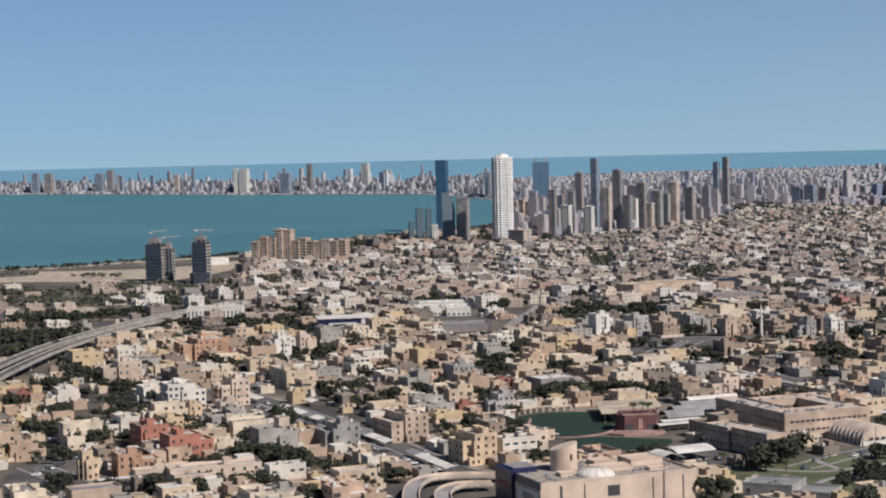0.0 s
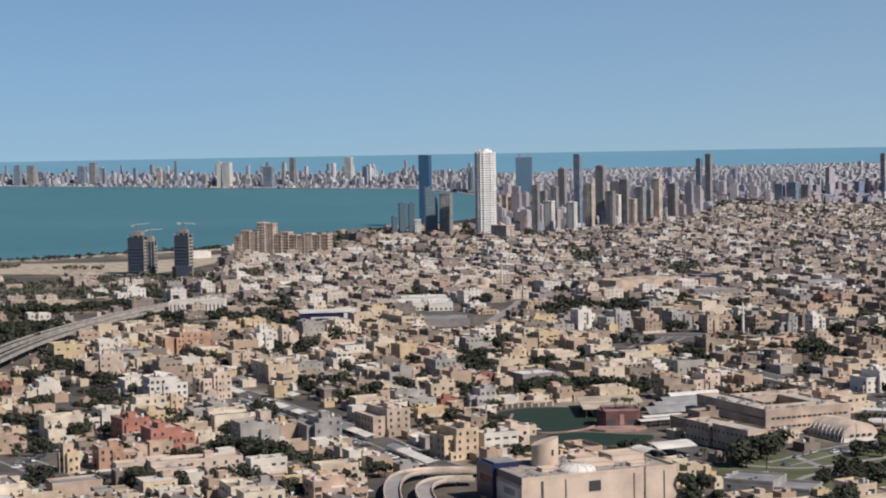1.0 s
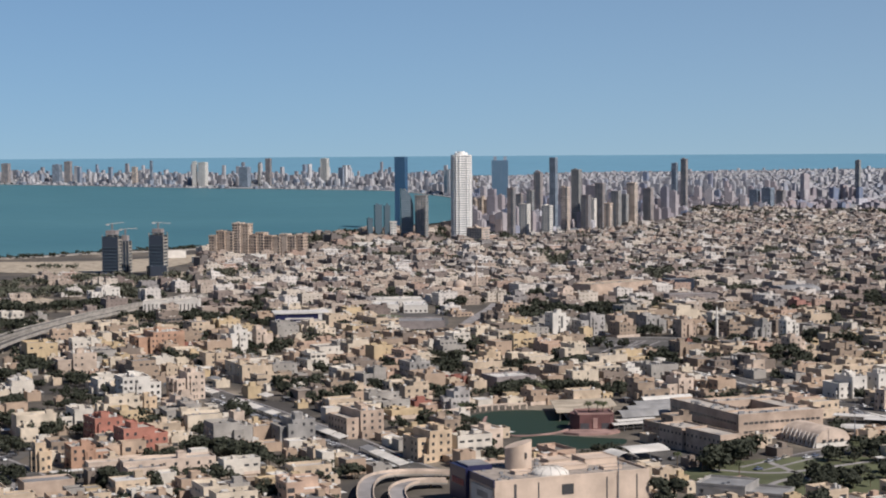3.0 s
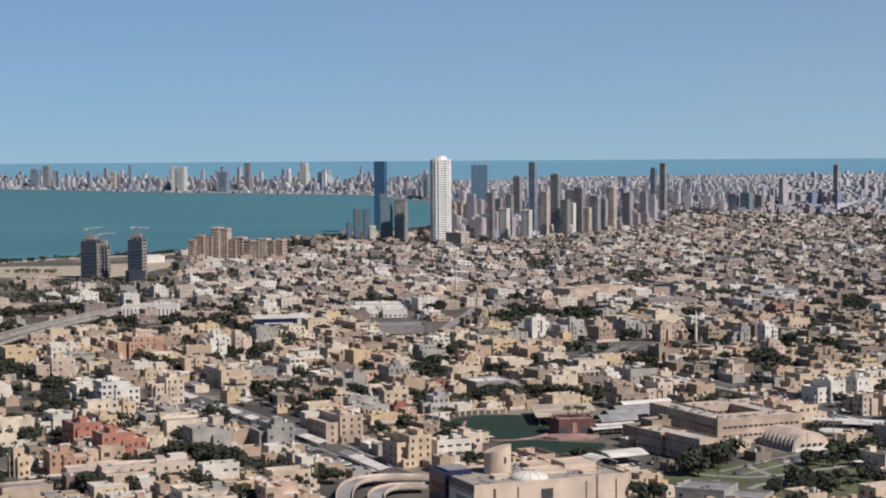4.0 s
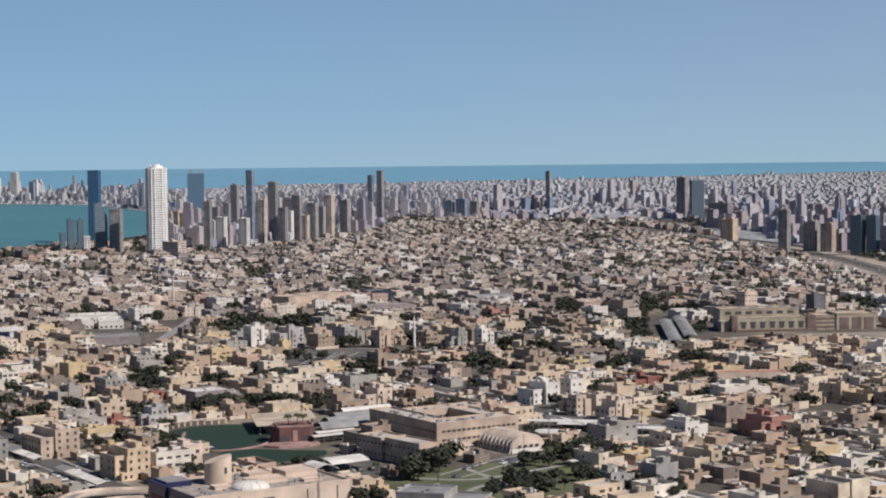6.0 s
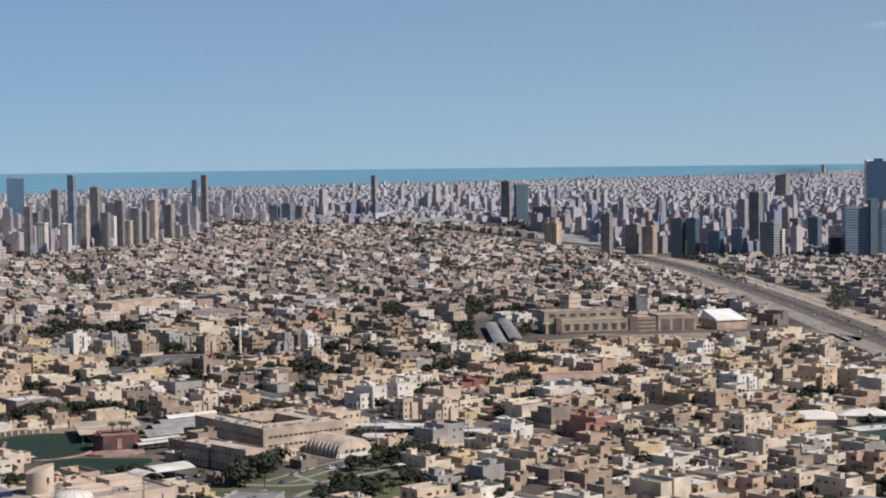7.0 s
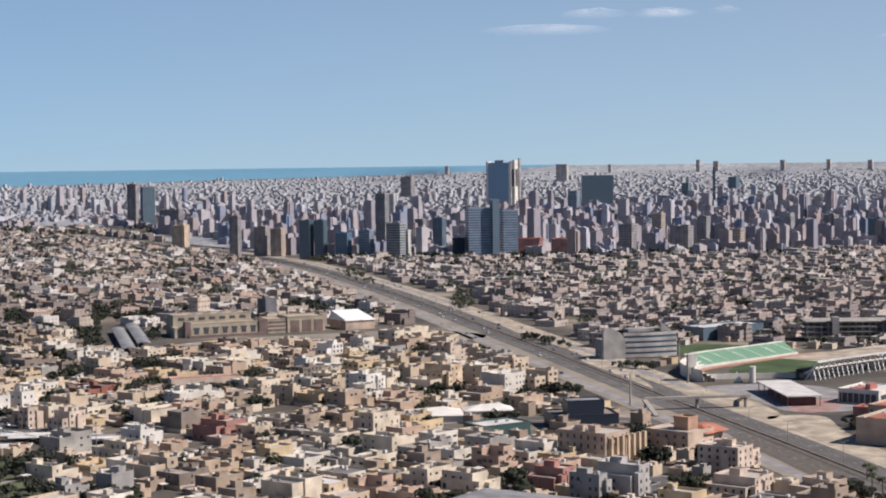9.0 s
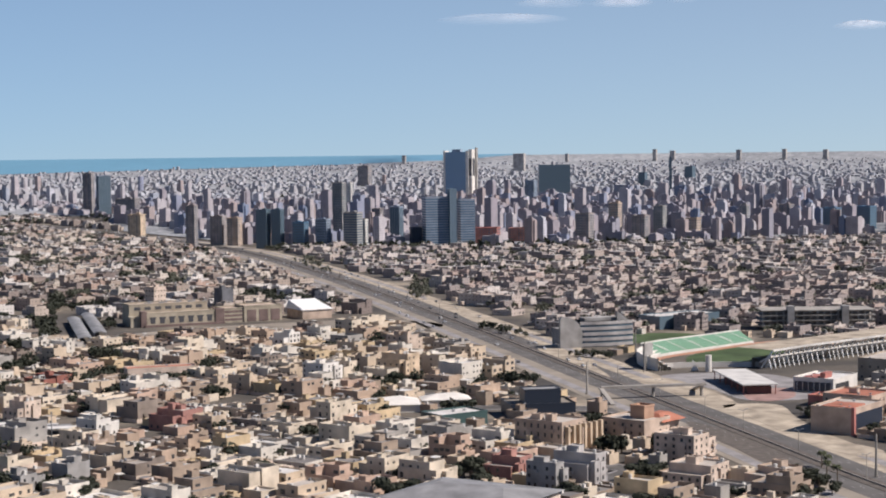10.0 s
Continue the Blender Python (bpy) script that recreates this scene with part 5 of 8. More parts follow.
for k, (x, y, l, w, arch) in enumerate(((103, 873, 22, 6, 0.5), (106, 884, 22, 6, 0.5), (110, 896, 28, 11, 3.0), (116, 912, 28, 11, 3.0), (122, 928, 30, 11, 3.0), (128, 944, 30, 11, 3.0))):
    canopy("carport", "pale curved sheet carport", x, y, 22, l, w, 3.6, "white" if k in (0, 1, 5) else "zinc", 4, 0, arch, "school carports")
keep(105, 880, 140, 945, 20)
for k, (u, v, l, w) in enumerate(((216, 900, 44, 7), (228, 886, 46, 7), (206, 862, 26, 12), (244, 876, 34, 6), (258, 864, 30, 6))):
    canopy("carport", "white flat sheet carport beside the road", u, v, -22, l, w, 3.2, "white" if k != 3 else "zinc", 5, 0.3, 0, "roadside carports")
keep(212, 890, 290, 862, 20)

# round basin with its red stage
patch("pond_round", "round green basin water", "pond", [(44.4, 911), (51.3, 927), (63.6, 936), (76.9, 936), (83, 919), (79, 892), (69, 872), (55, 868), (46, 883)], 0.14, "pond", guard=8)
patch("pond_outer", "shallow dark green outer basin below the arcade", "pond", [(34, 929), (48, 946), (66, 950), (80, 944), (86, 930), (84, 905), (74, 872), (56, 862), (44, 868), (40, 888), (38, 908)], 0.10, "pond", guard=5)
patch("pond_lower", "dark green lower basin", "pond", [(58, 862), (72, 866), (97, 856), (106, 852), (102, 836), (88, 828), (68, 824), (55, 836)], 0.08, "pond", guard=8)
b = Build()
ribbon(b, smooth([(43, 925), (41, 905), (42, 882), (53, 864), (70, 868), (82, 884), (87, 910), (84, 932)], 4), -0.7, 0.7, 0, 0.7)
solid("kerb_basin", b, [M["stage_floor"]], "rose stone kerb round the basin", "kerb", kind="structure")
stage = thing("red_stage", "dark red round-fronted stage building", "building", 86.5, 877, 0, 2)
b = Build()
n = 12
outline = [(0, 0), (14, 0), (16, 4), (16, 16), (0, 16)] + [(-3.5 * math.sin(math.pi * (i + 1) / 7), 16 - 16 * (i + 1) / 7) for i in range(6)]
b.prism([(u * 1.08, v) for u, v in outline], 0, 8.2, 0, mat_top=1)
part("wall", b, [M["stage_red"], M["stage_top"]], stage)
b = Build()
b.ring(-1, 0.2, 16.8, 15.8, 8.2, 9.0, 0.4)
part("rim", b, [M["stage_floor"]], stage, "pale rose roof rim")
b = Build()
b.box(6.6, -0.35, 1.4, 8.8, 0.05, 6.6, bottom=True)
part("sign_panel", b, [M["stage_floor"]], stage, "pale upright panel")
for x0, x1 in ((0.4, 4.6), (10.8, 14.2)):
    b = Build()
    b.box(x0, -0.12, 1.1, x1, 0.05, 4.0, bottom=True)
    part("stage_door", b, [M["dark"]], stage, "dark wide stage door")
b = Build()
b.prism([(-9, -8), (-2, -13), (12, -13), (19, -6), (18, 0), (-4, 0)], 0, 1.1)
part("platform", b, [M["stage_floor"]], stage, "rose paved platform")
keep(92, 872, r=18)
arcade = thing("arcade", "pale low arcade of square openings", "arcade")
arc_line = smooth([(19.2, 931.5), (32.1, 939.4), (47.5, 951), (66, 955)], 3.4)
b = Build()
ribbon(b, arc_line, -0.8, 0.8, 2.5, 3.2)
part("beam", b, [M["cream"]], arcade)
for i in range(0, len(arc_line)):
    b = Build()
    px, py = arc_line[i][:2]
    b.box(px - 0.45, py - 0.45, 0, px + 0.45, py + 0.45, 2.5)
    part("column", b, [M["cream"]], arcade)
keep(20, 933, 66, 956, 9)
canopy("white_tent", "white arched tent with a dark open front", 86, 790, -65, 13, 13, 3.2, "white", 2, 0, 2.6)
canopy("white_tent", "white stretched tent roof on masts", 101, 790, 25, 20, 14, 4.0, "white", 2, 0.6, 1.4)
patch("tent_yard", "dark asphalt yard under the tents", "asphalt", [(76, 776), (92, 808), (124, 818), (134, 790), (112, 768)], 0.07, "yard")
keep(95, 790, 120, 800, 14)
keep(60, 810, 100, 830, 12)

oblong("grey_low_house", "low dark grey house with a pale roof", "house", 113.6, 694.4, -28, 34, 18, 8, "grey", 2, 4, roof="zinc", room=False)

pav = thing("basin_pavilion", "open pavilion under a wide pale roof", "pavilion")
b = Build()
b.prism([(78, 908), (90, 908), (111, 931), (111, 957), (78, 951)], 4.6, 5.1)
part("roof", b, [M["sand_pale"]], pav)
for x, y in ((80, 911), (90, 911), (109, 933), (109, 954), (81, 948)):
    b = Build()
    b.tube(x, y, 0, 4.6, 0.4, n=8)
    part("post", b, [M["cream"]], pav)
b = Build()
b.box(84, 916, 0, 104, 948, 4.0)
part("inner_room", b, [M["taupe"]], pav)
keep(94, 915, 96, 950, 18)

# park with lawns
patch("lawn_park", "dry green park lawn with paths", "dry_grass", [(120, 765), (150, 790), (200, 800), (212, 770), (190, 705), (150, 700), (128, 730)], 0.10, "lawn", guard=10)
for pts in ([(140, 715), (160, 745), (190, 758)], [(132, 770), (160, 760), (205, 785)], [(165, 700), (170, 740), (160, 790)]):
    b = Build()
    ribbon(b, smooth(pts, 6), -1.5, 1.5, 0.1, 0.16)
    solid("path", b, [M["plaza"]], "pale paved park path", "path", kind="structure")

# houses that stand out
oblong("red_house", "brick red plastered house with a flat roof", "house", -145.5, 856, 30, 21, 16, 11, "rose", 3, 3.6, tanks=2)
oblong("red_house", "rose red plastered house with white window strips", "house", -127.2, 824, 28, 22, 14, 11, "rose", 3, 3.4, tanks=2)
oblong("orange_house", "orange-brown plastered three-storey house", "house", -143.9, 784.3, 23, 19, 13, 9.5, "brick", 3, 3.4, tanks=1)
oblong("grey_house", "pale grey house with a stepped roof", "house", -57.1, 850.5, 23, 17, 16, 10, "grey", 3, 3.4, tanks=2)
oblong("yellow_apartment_house", "pale yellow four-storey apartment house", "house", 7.6, 793, 26, 16, 17, 13, "yellow", 4, 3.0, tanks=3)
oblong("tan_apartment_house", "tan apartment house on the street corner", "house", -26.1, 858.9, 26, 19, 23, 12.5, "tan", 4, 3.6, tanks=3)
oblong("low_school", "low cream school block with a long roof", "school", -118, 762, 20, 40, 11, 6.5, "cream", 2, 5, tanks=0)
oblong("peach_house", "peach plastered villa row", "house", -212, 1118, 23, 24, 16, 12, "peach", 3, 3.6, tanks=3)
oblong("white_apartment_house", "white four-storey apartment house with dark windows", "house", -152, 985, 24, 22, 16, 14, "white_stone", 4, 3.0, (0.8, 0.8), tanks=3)
oblong("cream_apartment_house", "cream four-storey apartment house", "house", -126, 998, 24, 18, 15, 14.5, "cream", 4, 3.0, tanks=3)
oblong("pale_hall", "long pale hall with upright fins", "hall", -216, 1515, 0, 46, 22, 11, "white_stone", 1, 3.2, (0.5, 3.5), 2.0)
bw = oblong("blue_shop", "blue and white flat-roofed shop hall", "shop", -98.1, 1403.4, 8, 42, 24, 10, "shop_blue", roof="white", parapet=0, room=False)
for name, box, mat, word in (("roof_slab", (-1, -1, 10.0, 43, 25, 10.9), "white", "white overhanging roof"), ("end_wall", (33.5, -0.4, 0, 36.5, 0.05, 10), "white", "white upright panel"), ("glazing", (1, -0.3, 0.5, 33, 0.05, 2.6), "glass", "")):
    b = Build()
    b.box(*box, bottom=True)
    part(name, b, [M[mat]], bw, word)
b = Build()
b.box(8, -0.6, 3.6, 30, 0.05, 6.8, bottom=True)
part("sign_panel", b, [M["white"]], bw, "white panel across the front")
b = Build()
b.box(10, -0.75, 4.6, 28, -0.55, 5.8, bottom=True)
part("sign_bar", b, [M["shop_blue"]], bw, "blue bar of a shop sign")
keep(-95, 1372, -62, 1368, 12)
patch("lawn_pitch", "worn green sports pitch", "dry_pitch", [(-29, 1414), (-3, 1410), (0, 1486), (-28, 1494)], 0.1, "pitch", guard=10)
oblong("sports_shed", "long grey-roofed shed beside the pitch", "shed", -4, 1378, 2, 37, 30, 5.5, "taupe", roof="zinc", room=False)
oblong("market_hall", "long cream market hall with a flat roof", "hall", 170.6, 1626.1, 36, 76, 24, 13, "tan", roof="sand_pale", room=False, extra=10)
oblong("dark_hall", "long dark shaded hall", "hall", 232, 1560, 10, 44, 16, 9, "taupe", roof="zinc", room=False)
b = Build()
ribbon(b, smooth([(37, 1329), (50, 1412), (62, 1480), (73, 1530), (84, 1600)], 20), -4.5, 4.5, 0.05, 0.12)
solid("road_side", b, [M["plaza"]], "pale grey street between houses", "road", kind="structure")
keep(38, 1330, 82, 1590, 7)
for x, y, l, w in ((-24, 1518, 22, 40), (2, 1512, 20, 46), (-22, 1575, 40, 22)):
    oblong("club_house", "low club house under a pale grey roof", "hall", x, y, 2, l, w, 6, "white_stone", 1, 3.6, (0.9, 0.8), roof="white", room=False, extra=4)
mosque = thing("mosque", "cream mosque with a dome and a slim minaret", "mosque", 55, 1690, 0, 20, 0.85)
b = Build()
b.box(-14, -12, 0, 14, 12, 9)
part("prayer_hall", b, [M["cream"]], mosque)
b = Build()
b.tube(0, 0, 9, 11, 7, n=16)
b.dome(0, 0, 11, 7, 6, 16, 6)
part("dome", b, [M["cream"]], mosque)
b = Build()
b.tube(17, -6, 0, 20, 1.6, 1.4, 10)
b.tube(17, -6, 20, 21, 2.2, 2.2, 10)
b.tube(17, -6, 21, 31, 1.1, 0.9, 10)
b.tube(17, -6, 31, 37, 1.0, 0.05, 10)
part("minaret", b, [M["cream"]], mosque)
keep(58, 1690, r=22)

# shore flats
patch("sand_lot", "pale sandy lot among dark trees", "sand_pale", [(-363, 1651), (-342, 1707), (-305, 1630), (-328, 1575)], 0.2, "sand", guard=4)
patch("sand_lot", "sandy yard beside the elevated road", "sand_pale", [(-272, 1440), (-240, 1432), (-236, 1380), (-256, 1350)], 0.2, "sand", guard=4)
patch("sand_lot", "pale open lot behind the hall", "sand_pale", [(-275, 1904), (-245, 2040), (-215, 1973), (-246, 1850)], 0.2, "sand", guard=4)
patch("sand_shore", "bare pale sand flat by the shore", "sand_pale", [(-640, 2230), (-519, 2240), (-352, 2250), (-240, 2400), (-270, 2120), (-330, 2010), (-452, 2050), (-620, 2080)], 0.3, "sand", guard=20)
b = Build()
ribbon(b, smooth([(-700, 2180), (-560, 2285), (-480, 2312), (-400, 2405), (-262, 2505), (-150, 2820)], 40), -14, 6, 0.0, 1.2)
solid("sea_wall", b, [M["concrete"]], "grey stone shore edge", "shore", kind="structure")
for x, y, l, w in ((-250, 2190, 60, 18), (-205, 2235, 40, 14), (-120, 2330, 44, 20), (-60, 2480, 60, 26), (-20, 2540, 70, 22)):
    oblong("shore_shed", "long low white shed near the shore", "shed", x, y, 15, l, w, 6, "white", roof="white", room=False, extra=2)

# --- beyond the bend: shopping hall, white roof, stadium quarter ---
M["joint"] = weathered("dark_red_stone", (0.19, 0.135, 0.12))
M["hall_stone"] = weathered("olive_tan_stone", (0.40, 0.345, 0.26))
hall2 = thing("arched_shopping_hall", "long tan stone hall with flared window bays", "shop", 490, 1338, 0, -4)
for name, box, mat, word in (("front_wing", (0, 0, 0, 56, 14, 10.4), "hall_stone", ""), ("upper_wing", (-10, 14, 0, 54, 34, 16.2), "hall_stone", ""), ("corner_pier", (-4.6, -0.8, 0, 0, 5, 12.5), "joint", "dark red stone pier"), ("corner_pier", (56, -1, 0, 63, 6, 11.8), "joint", "dark red stone pier"),
                             ("banded_wing", (63, 1, 0, 80, 22, 10.8), "hall_stone", ""), ("end_wing", (80, 0, 0, 112, 24, 12), "hall_stone", ""), ("side_block", (-12, 3, 0, -4.6, 14, 8), "hall_stone", ""), ("front_step", (-2, -3, 0, 63, 0, 1.6), "joint", "dark stone plinth")):
    b = Build()
    b.box(*box)
    part(name, b, [M[mat]], hall2, word)
for x0, y0, x1, y1, z in ((0, 0, 56, 14, 10.4), (-10, 14, 54, 34, 16.2), (63, 1, 80, 22, 10.8), (80, 0, 112, 24, 12)):
    b = Build()
    b.ring(x0 - 0.2, y0 - 0.2, x1 + 0.2, y1 + 0.2, z, z + 1.0, 0.5)
    part("parapet", b, [M["hall_stone"]], hall2)
    b = Build()
    b.box(x0 + 0.5, y0 + 0.5, z, x1 - 0.5, y1 - 0.5, z + 0.08)
    part("roof", b, [M["tan"]], hall2)
for k in range(7):
    b = Build()
    c = 5 + k * 7.7
    pts = [(c - 1.9, 2.6), (c + 1.9, 2.6), (c + 1.9, 5.6), (c + 2.9, 7.6), (c - 2.9, 7.6), (c - 1.9, 5.6)]
    b.add([(u, -0.16, v) for u, v in pts] + [(u, 0.05, v) for u, v in pts], [tuple(range(6))] + [(i, 6 + i, 6 + (i + 1) % 6, (i + 1) % 6) for i in range(6)])
    part("flared_window", b, [M["dark"]], hall2)
for k in range(7):
    b = Build()
    b.box(-6 + k * 8.4, 13.85, 12.4, -1 + k * 8.4, 14.05, 14.8, bottom=True)
    part("window", b, [M["dark"]], hall2)
for k in range(3):
    b = Build()
    b.box(64, 0.8, 1.8 + k * 3.1, 79, 1.05, 3.4 + k * 3.1, bottom=True)
    part("window_band", b, [M["joint"]], hall2, "dark band of glazing")
    b = Build()
    b.box(82.5 + k * 10, -0.25, 0.6, 90 + k * 10, 0.05, 9.6, bottom=True)
    part("entrance_bay", b, [M["joint"]], hall2, "dark tall entrance bay")
for k in range(14):
    b = Build()
    cx, cy = (4 + k * 3.9, 18 + k % 3 * 5)
    b.box(cx, cy, 16.2, cx + 1.8, cy + 1.6, 17.4 + k % 2 * 0.6)
    part("air_conditioner", b, [M["metal"]], hall2)
for u in (0, 28, 56, 88):
    keep(490 + u, 1350 - u * 0.07, r=24)
oblong("dark_block", "dark grey block above the hall", "building", 585, 1414, 10, 11, 13, 20, "grey_dark", 0, room=True)
oblong("cream_block", "cream block above the hall", "building", 534.6, 1440.8, 20, 13, 12, 22, "cream", 5, 3.2)
keep(470, 1270, 640, 1235, 24)
keep(618, 1300, 650, 1312, 18)
keep(395, 800, 470, 775, 16)
keep(640, 770, 760, 850, 26)
keep(600, 700, 660, 760, 24)
keep(690, 860, 800, 940, 30)
patch("sand_lot", "bare sandy lot before the hall", "sand", [(470, 1300), (560, 1310), (660, 1290), (690, 1230), (660, 1200), (600, 1255), (520, 1270), (470, 1280)], 0.1, "sand", guard=14)
wr = oblong("white_roofed_hall", "hall with a bright white peaked roof", "hall", 617, 1324, 0, 26, 30, 7, "tan", roof="white", room=False, extra=0)
b = Build()
b.add([(-1, -1, 7.3), (27, -1, 7.3), (27, 31, 7.3), (-1, 31, 7.3), (0, 1, 8.2), (26, 1, 8.2), (25, 29, 14), (1, 29, 14)], [(0, 1, 5, 4), (1, 2, 6, 5), (2, 3, 7, 6), (3, 0, 4, 7), (4, 5, 6, 7), (3, 2, 1, 0)])
part("tent_roof", b, [M["tower_white"]], wr)
for k in range(2):
    canopy("parking_canopy", "long grey arched parking roof", 416 + k * 22, 1248 + k * 32, 75, 168 - 6 * k, 10, 4, "zinc", 12, 0, 1.2, "parking roofs")
keep(412, 1252, 456, 1408, 15)
keep(434, 1284, 476, 1436, 15)

HX, HY = 672.0, 1029.0
patch("sand_lot", "bare pale sand between office and highway", "sand_pale", [(612, 884), (634, 930), (662, 1000), (676, 1060), (650, 1020), (630, 960), (606, 900)], 0.17, "sand", guard=4)
patch("sand_lot", "dusty pale strip along the highway", "sand_pale", [(716, 1170), (744, 1240), (782, 1360), (800, 1440), (776, 1400), (744, 1300), (712, 1200)], 0.17, "sand", guard=4)
hq = thing("curved_office", "grey office with a swept sail wall and banded floors", "office", HX, HY, 0, -12)
b = Build()
prof = [(0, 0), (16, 0), (16, 9)] + [(16 * math.sin(math.pi / 2 * (1 - i / 8)) ** 0.8, 9 + 12.5 * math.sin(math.pi / 2 * i / 8)) for i in range(1, 8)] + [(1.5, 21.5), (0, 20)]
m = len(prof)
b.add([(u, 0, v) for u, v in prof] + [(u, 3, v) for u, v in prof], [tuple(range(m)), tuple(range(2 * m - 1, m - 1, -1))] + [(i, m + i, m + (i + 1) % m, (i + 1) % m) for i in range(m)])
part("sail_wall", b, [M["grey"]], hq, "swept grey wall")
b = Build()
b.box(0.5, 3, 0, 15.5, 17, 13)
part("rear_block", b, [M["grey"]], hq)


def bowed(z0, z1, out, mat, name):
    """A floor band with a front that bows out towards its middle."""
    bb = Build()
    front = [(15 + 39 * i / 10, -2.2 * math.sin(math.pi * i / 10) + 1.5 - out) for i in range(11)]
    bb.prism(front + [(54 + out, 17), (15, 17)], z0, z1, 0)
    return part(name, bb, [M[mat]], hq)


bowed(0, 17.5, 0.0, "slate_glass", "glazing")
for k in range(5):
    bowed(0.6 + k * 3.7, 2.7 + k * 3.7, 0.5, "lilac", "floor_band")
b = Build()
b.box(20, 5, 17.5, 47, 15, 19.5)
part("roof_room", b, [M["grey"]], hq)
b = Build()
prof = [(43, 15)] + [(43 + 12 * (1 - math.cos(math.pi / 2 * i / 6)), 15 + 9 * math.cos(math.pi / 2 * i / 6)) for i in range(7)]
m = len(prof)
b.add([(u, 3, v) for u, v in prof] + [(u, 5, v) for u, v in prof], [tuple(range(m)), tuple(range(2 * m - 1, m - 1, -1))] + [(i, m + i, m + (i + 1) % m, (i + 1) % m) for i in range(m)])
part("end_sail", b, [M["grey"]], hq, "pale quarter-round sail")
keep(675, 1030, 735, 1015, 26)

stadium = thing("stadium", "open stadium with green seats and white trusses", "stadium")
patch("stadium_pitch", "green stadium pitch", "grass", [(694, 912), (712, 898), (740, 888), (784, 930), (788, 962), (756, 962), (716, 944)], 0.2, "pitch", guard=16)
line = smooth([(696, 951, 0), (720, 960, 0), (745, 966, 0), (770, 972, 0), (800, 981, 0)], 4)
b = Build()
ribbon(b, line, -13.6, -12.6, 0, 8.6)
part("outer_wall", b, [M["white_stone"]], stadium)
for k in range(11):
    b = Build()
    ribbon(b, line, -12.6 + 1.15 * k, -12.6 + 1.15 * (k + 1), 0, 7.8 - k * 0.62)
    part("seat_step", b, [M["stand_green"] if k < 10 else M["white_stone"]], stadium, "green seat step")
for i in range(0, len(line), 4):
    x, y, z, sx, sy = line[i]
    x2, y2 = line[max(0, i - 2)][:2]
    for k in range(10):
        p, q = -12.4 + 1.15 * k, (9 - k) / 10
        b = Build()
        b.place(x + (x2 - x) * q + sx * p, y + (y2 - y) * q + sy * p, 7.8 - k * 0.62, math.degrees(math.atan2(sx, -sy)))
        b.box(-0.8, -0.55, 0, 2.6 if i % 8 and 2 < k < 8 else 0.8, 0.55, 0.3)
        part("stair", b, [M["white"]], stadium, "white stair between seat blocks")
b = Build()
ribbon(b, smooth([(672, 906, 0), (682, 936, 0), (704, 950, 0), (745, 962, 0), (800, 977, 0), (840, 975, 0)], 5), -1, 3.4, 0.1, 0.7)
part("track_edge", b, [M["orange"]], stadium, "orange running edge")
line = smooth([(655, 893, 0), (659, 912, 0), (670, 936, 0), (684, 952, 0), (698, 962, 0)], 4)
for k, (e0, e1, z1) in enumerate(((-9, -8.4, 7.5), (-8.4, -5.5, 5.6), (-5.5, -2.6, 4.0), (-2.6, 0, 2.4))):
    b = Build()
    ribbon(b, line, e0 + 8, e1 + 8, 0, z1)
    part("end_tier", b, [M["white_stone"]], stadium, "pale concrete tier of the curved end")
b = Build()
ribbon(b, smooth([(655, 893, 0), (666, 902, 0), (684, 896, 0), (706, 884, 0), (724, 870, 0)], 5), -0.3, 0.3, 0, 3.2)
part("perimeter_wall", b, [M["white_stone"]], stadium, "low pale wall on the open side")
line = smooth([(716, 862, 0), (745, 870, 0), (777, 877, 0), (832, 888, 0), (900, 903, 0), (970, 920, 0)], 5)
b = Build()
ribbon(b, line, -26, 1.5, 11.4, 11.9)
part("stand_roof", b, [M["sand_pale"]], stadium, "pale beige stand roof")
b = Build()
ribbon(b, line, 1.5, 2.1, 10.9, 12.1)
part("roof_fascia", b, [M["white"]], stadium, "white roof edge")
b = Build()
ribbon(b, line, -14, -9, 0, 6)
part("main_stand", b, [M["concrete"]], stadium)
for k in range(5):
    b = Build()
    ribbon(b, line, -9 + 1.8 * k, -7.2 + 1.8 * k, 3.0 + k * 1.0, 4.0 + k * 1.0)
    part("stand_tier", b, [M["white_stone"]], stadium)
for i in range(0, len(line) - 1):
    x, y, z, sx, sy = line[i]
    b = Build()
    b.beam((x - sx * 7, y - sy * 7, 0), (x + sx * 1.2, y + sy * 1.2, 10.9), 0.7, 0.8)
    b.beam((x + sx * 0.4, y + sy * 0.4, 0), (x - sx * 1.6, y - sy * 1.6, 7.4), 0.6, 0.6)
    b.beam((x - sx * 8, y - sy * 8, 3.6), (x + sx * 0.6, y + sy * 0.6, 8.4), 0.6, 0.7)
    part("truss", b, [M["tower_white"]], stadium, "white slanted frame")
keep(700, 880, 900, 905, 40)
keep(660, 900, 800, 975, 36)
board = thing("scoreboard", "large pale scoreboard on two legs", "scoreboard", 655, 905, 0, 25)
for u in (-2.5, 2.5):
    b = Build()
    b.tube(u, 0, 0, 12, 0.7, n=8)
    part("leg", b, [M["concrete"]], board)
b = Build()
b.box(-4.8, -0.8, 8.6, 4.8, 0.8, 16.2, bottom=True)
part("panel", b, [M["grey"]], board)
sp = thing("concrete_pylon", "pale round concrete pylon", "pylon", 678, 874.3, 0.1)
b = Build()
b.tube(0, 0, 0, 10, 1.9, n=14)
part("shaft", b, [M["white_stone"]], sp)
sail_sign = thing("sail_sculpture", "white steel sail sculpture on a low plinth", "sculpture", 672, 880, 0.1, -25)
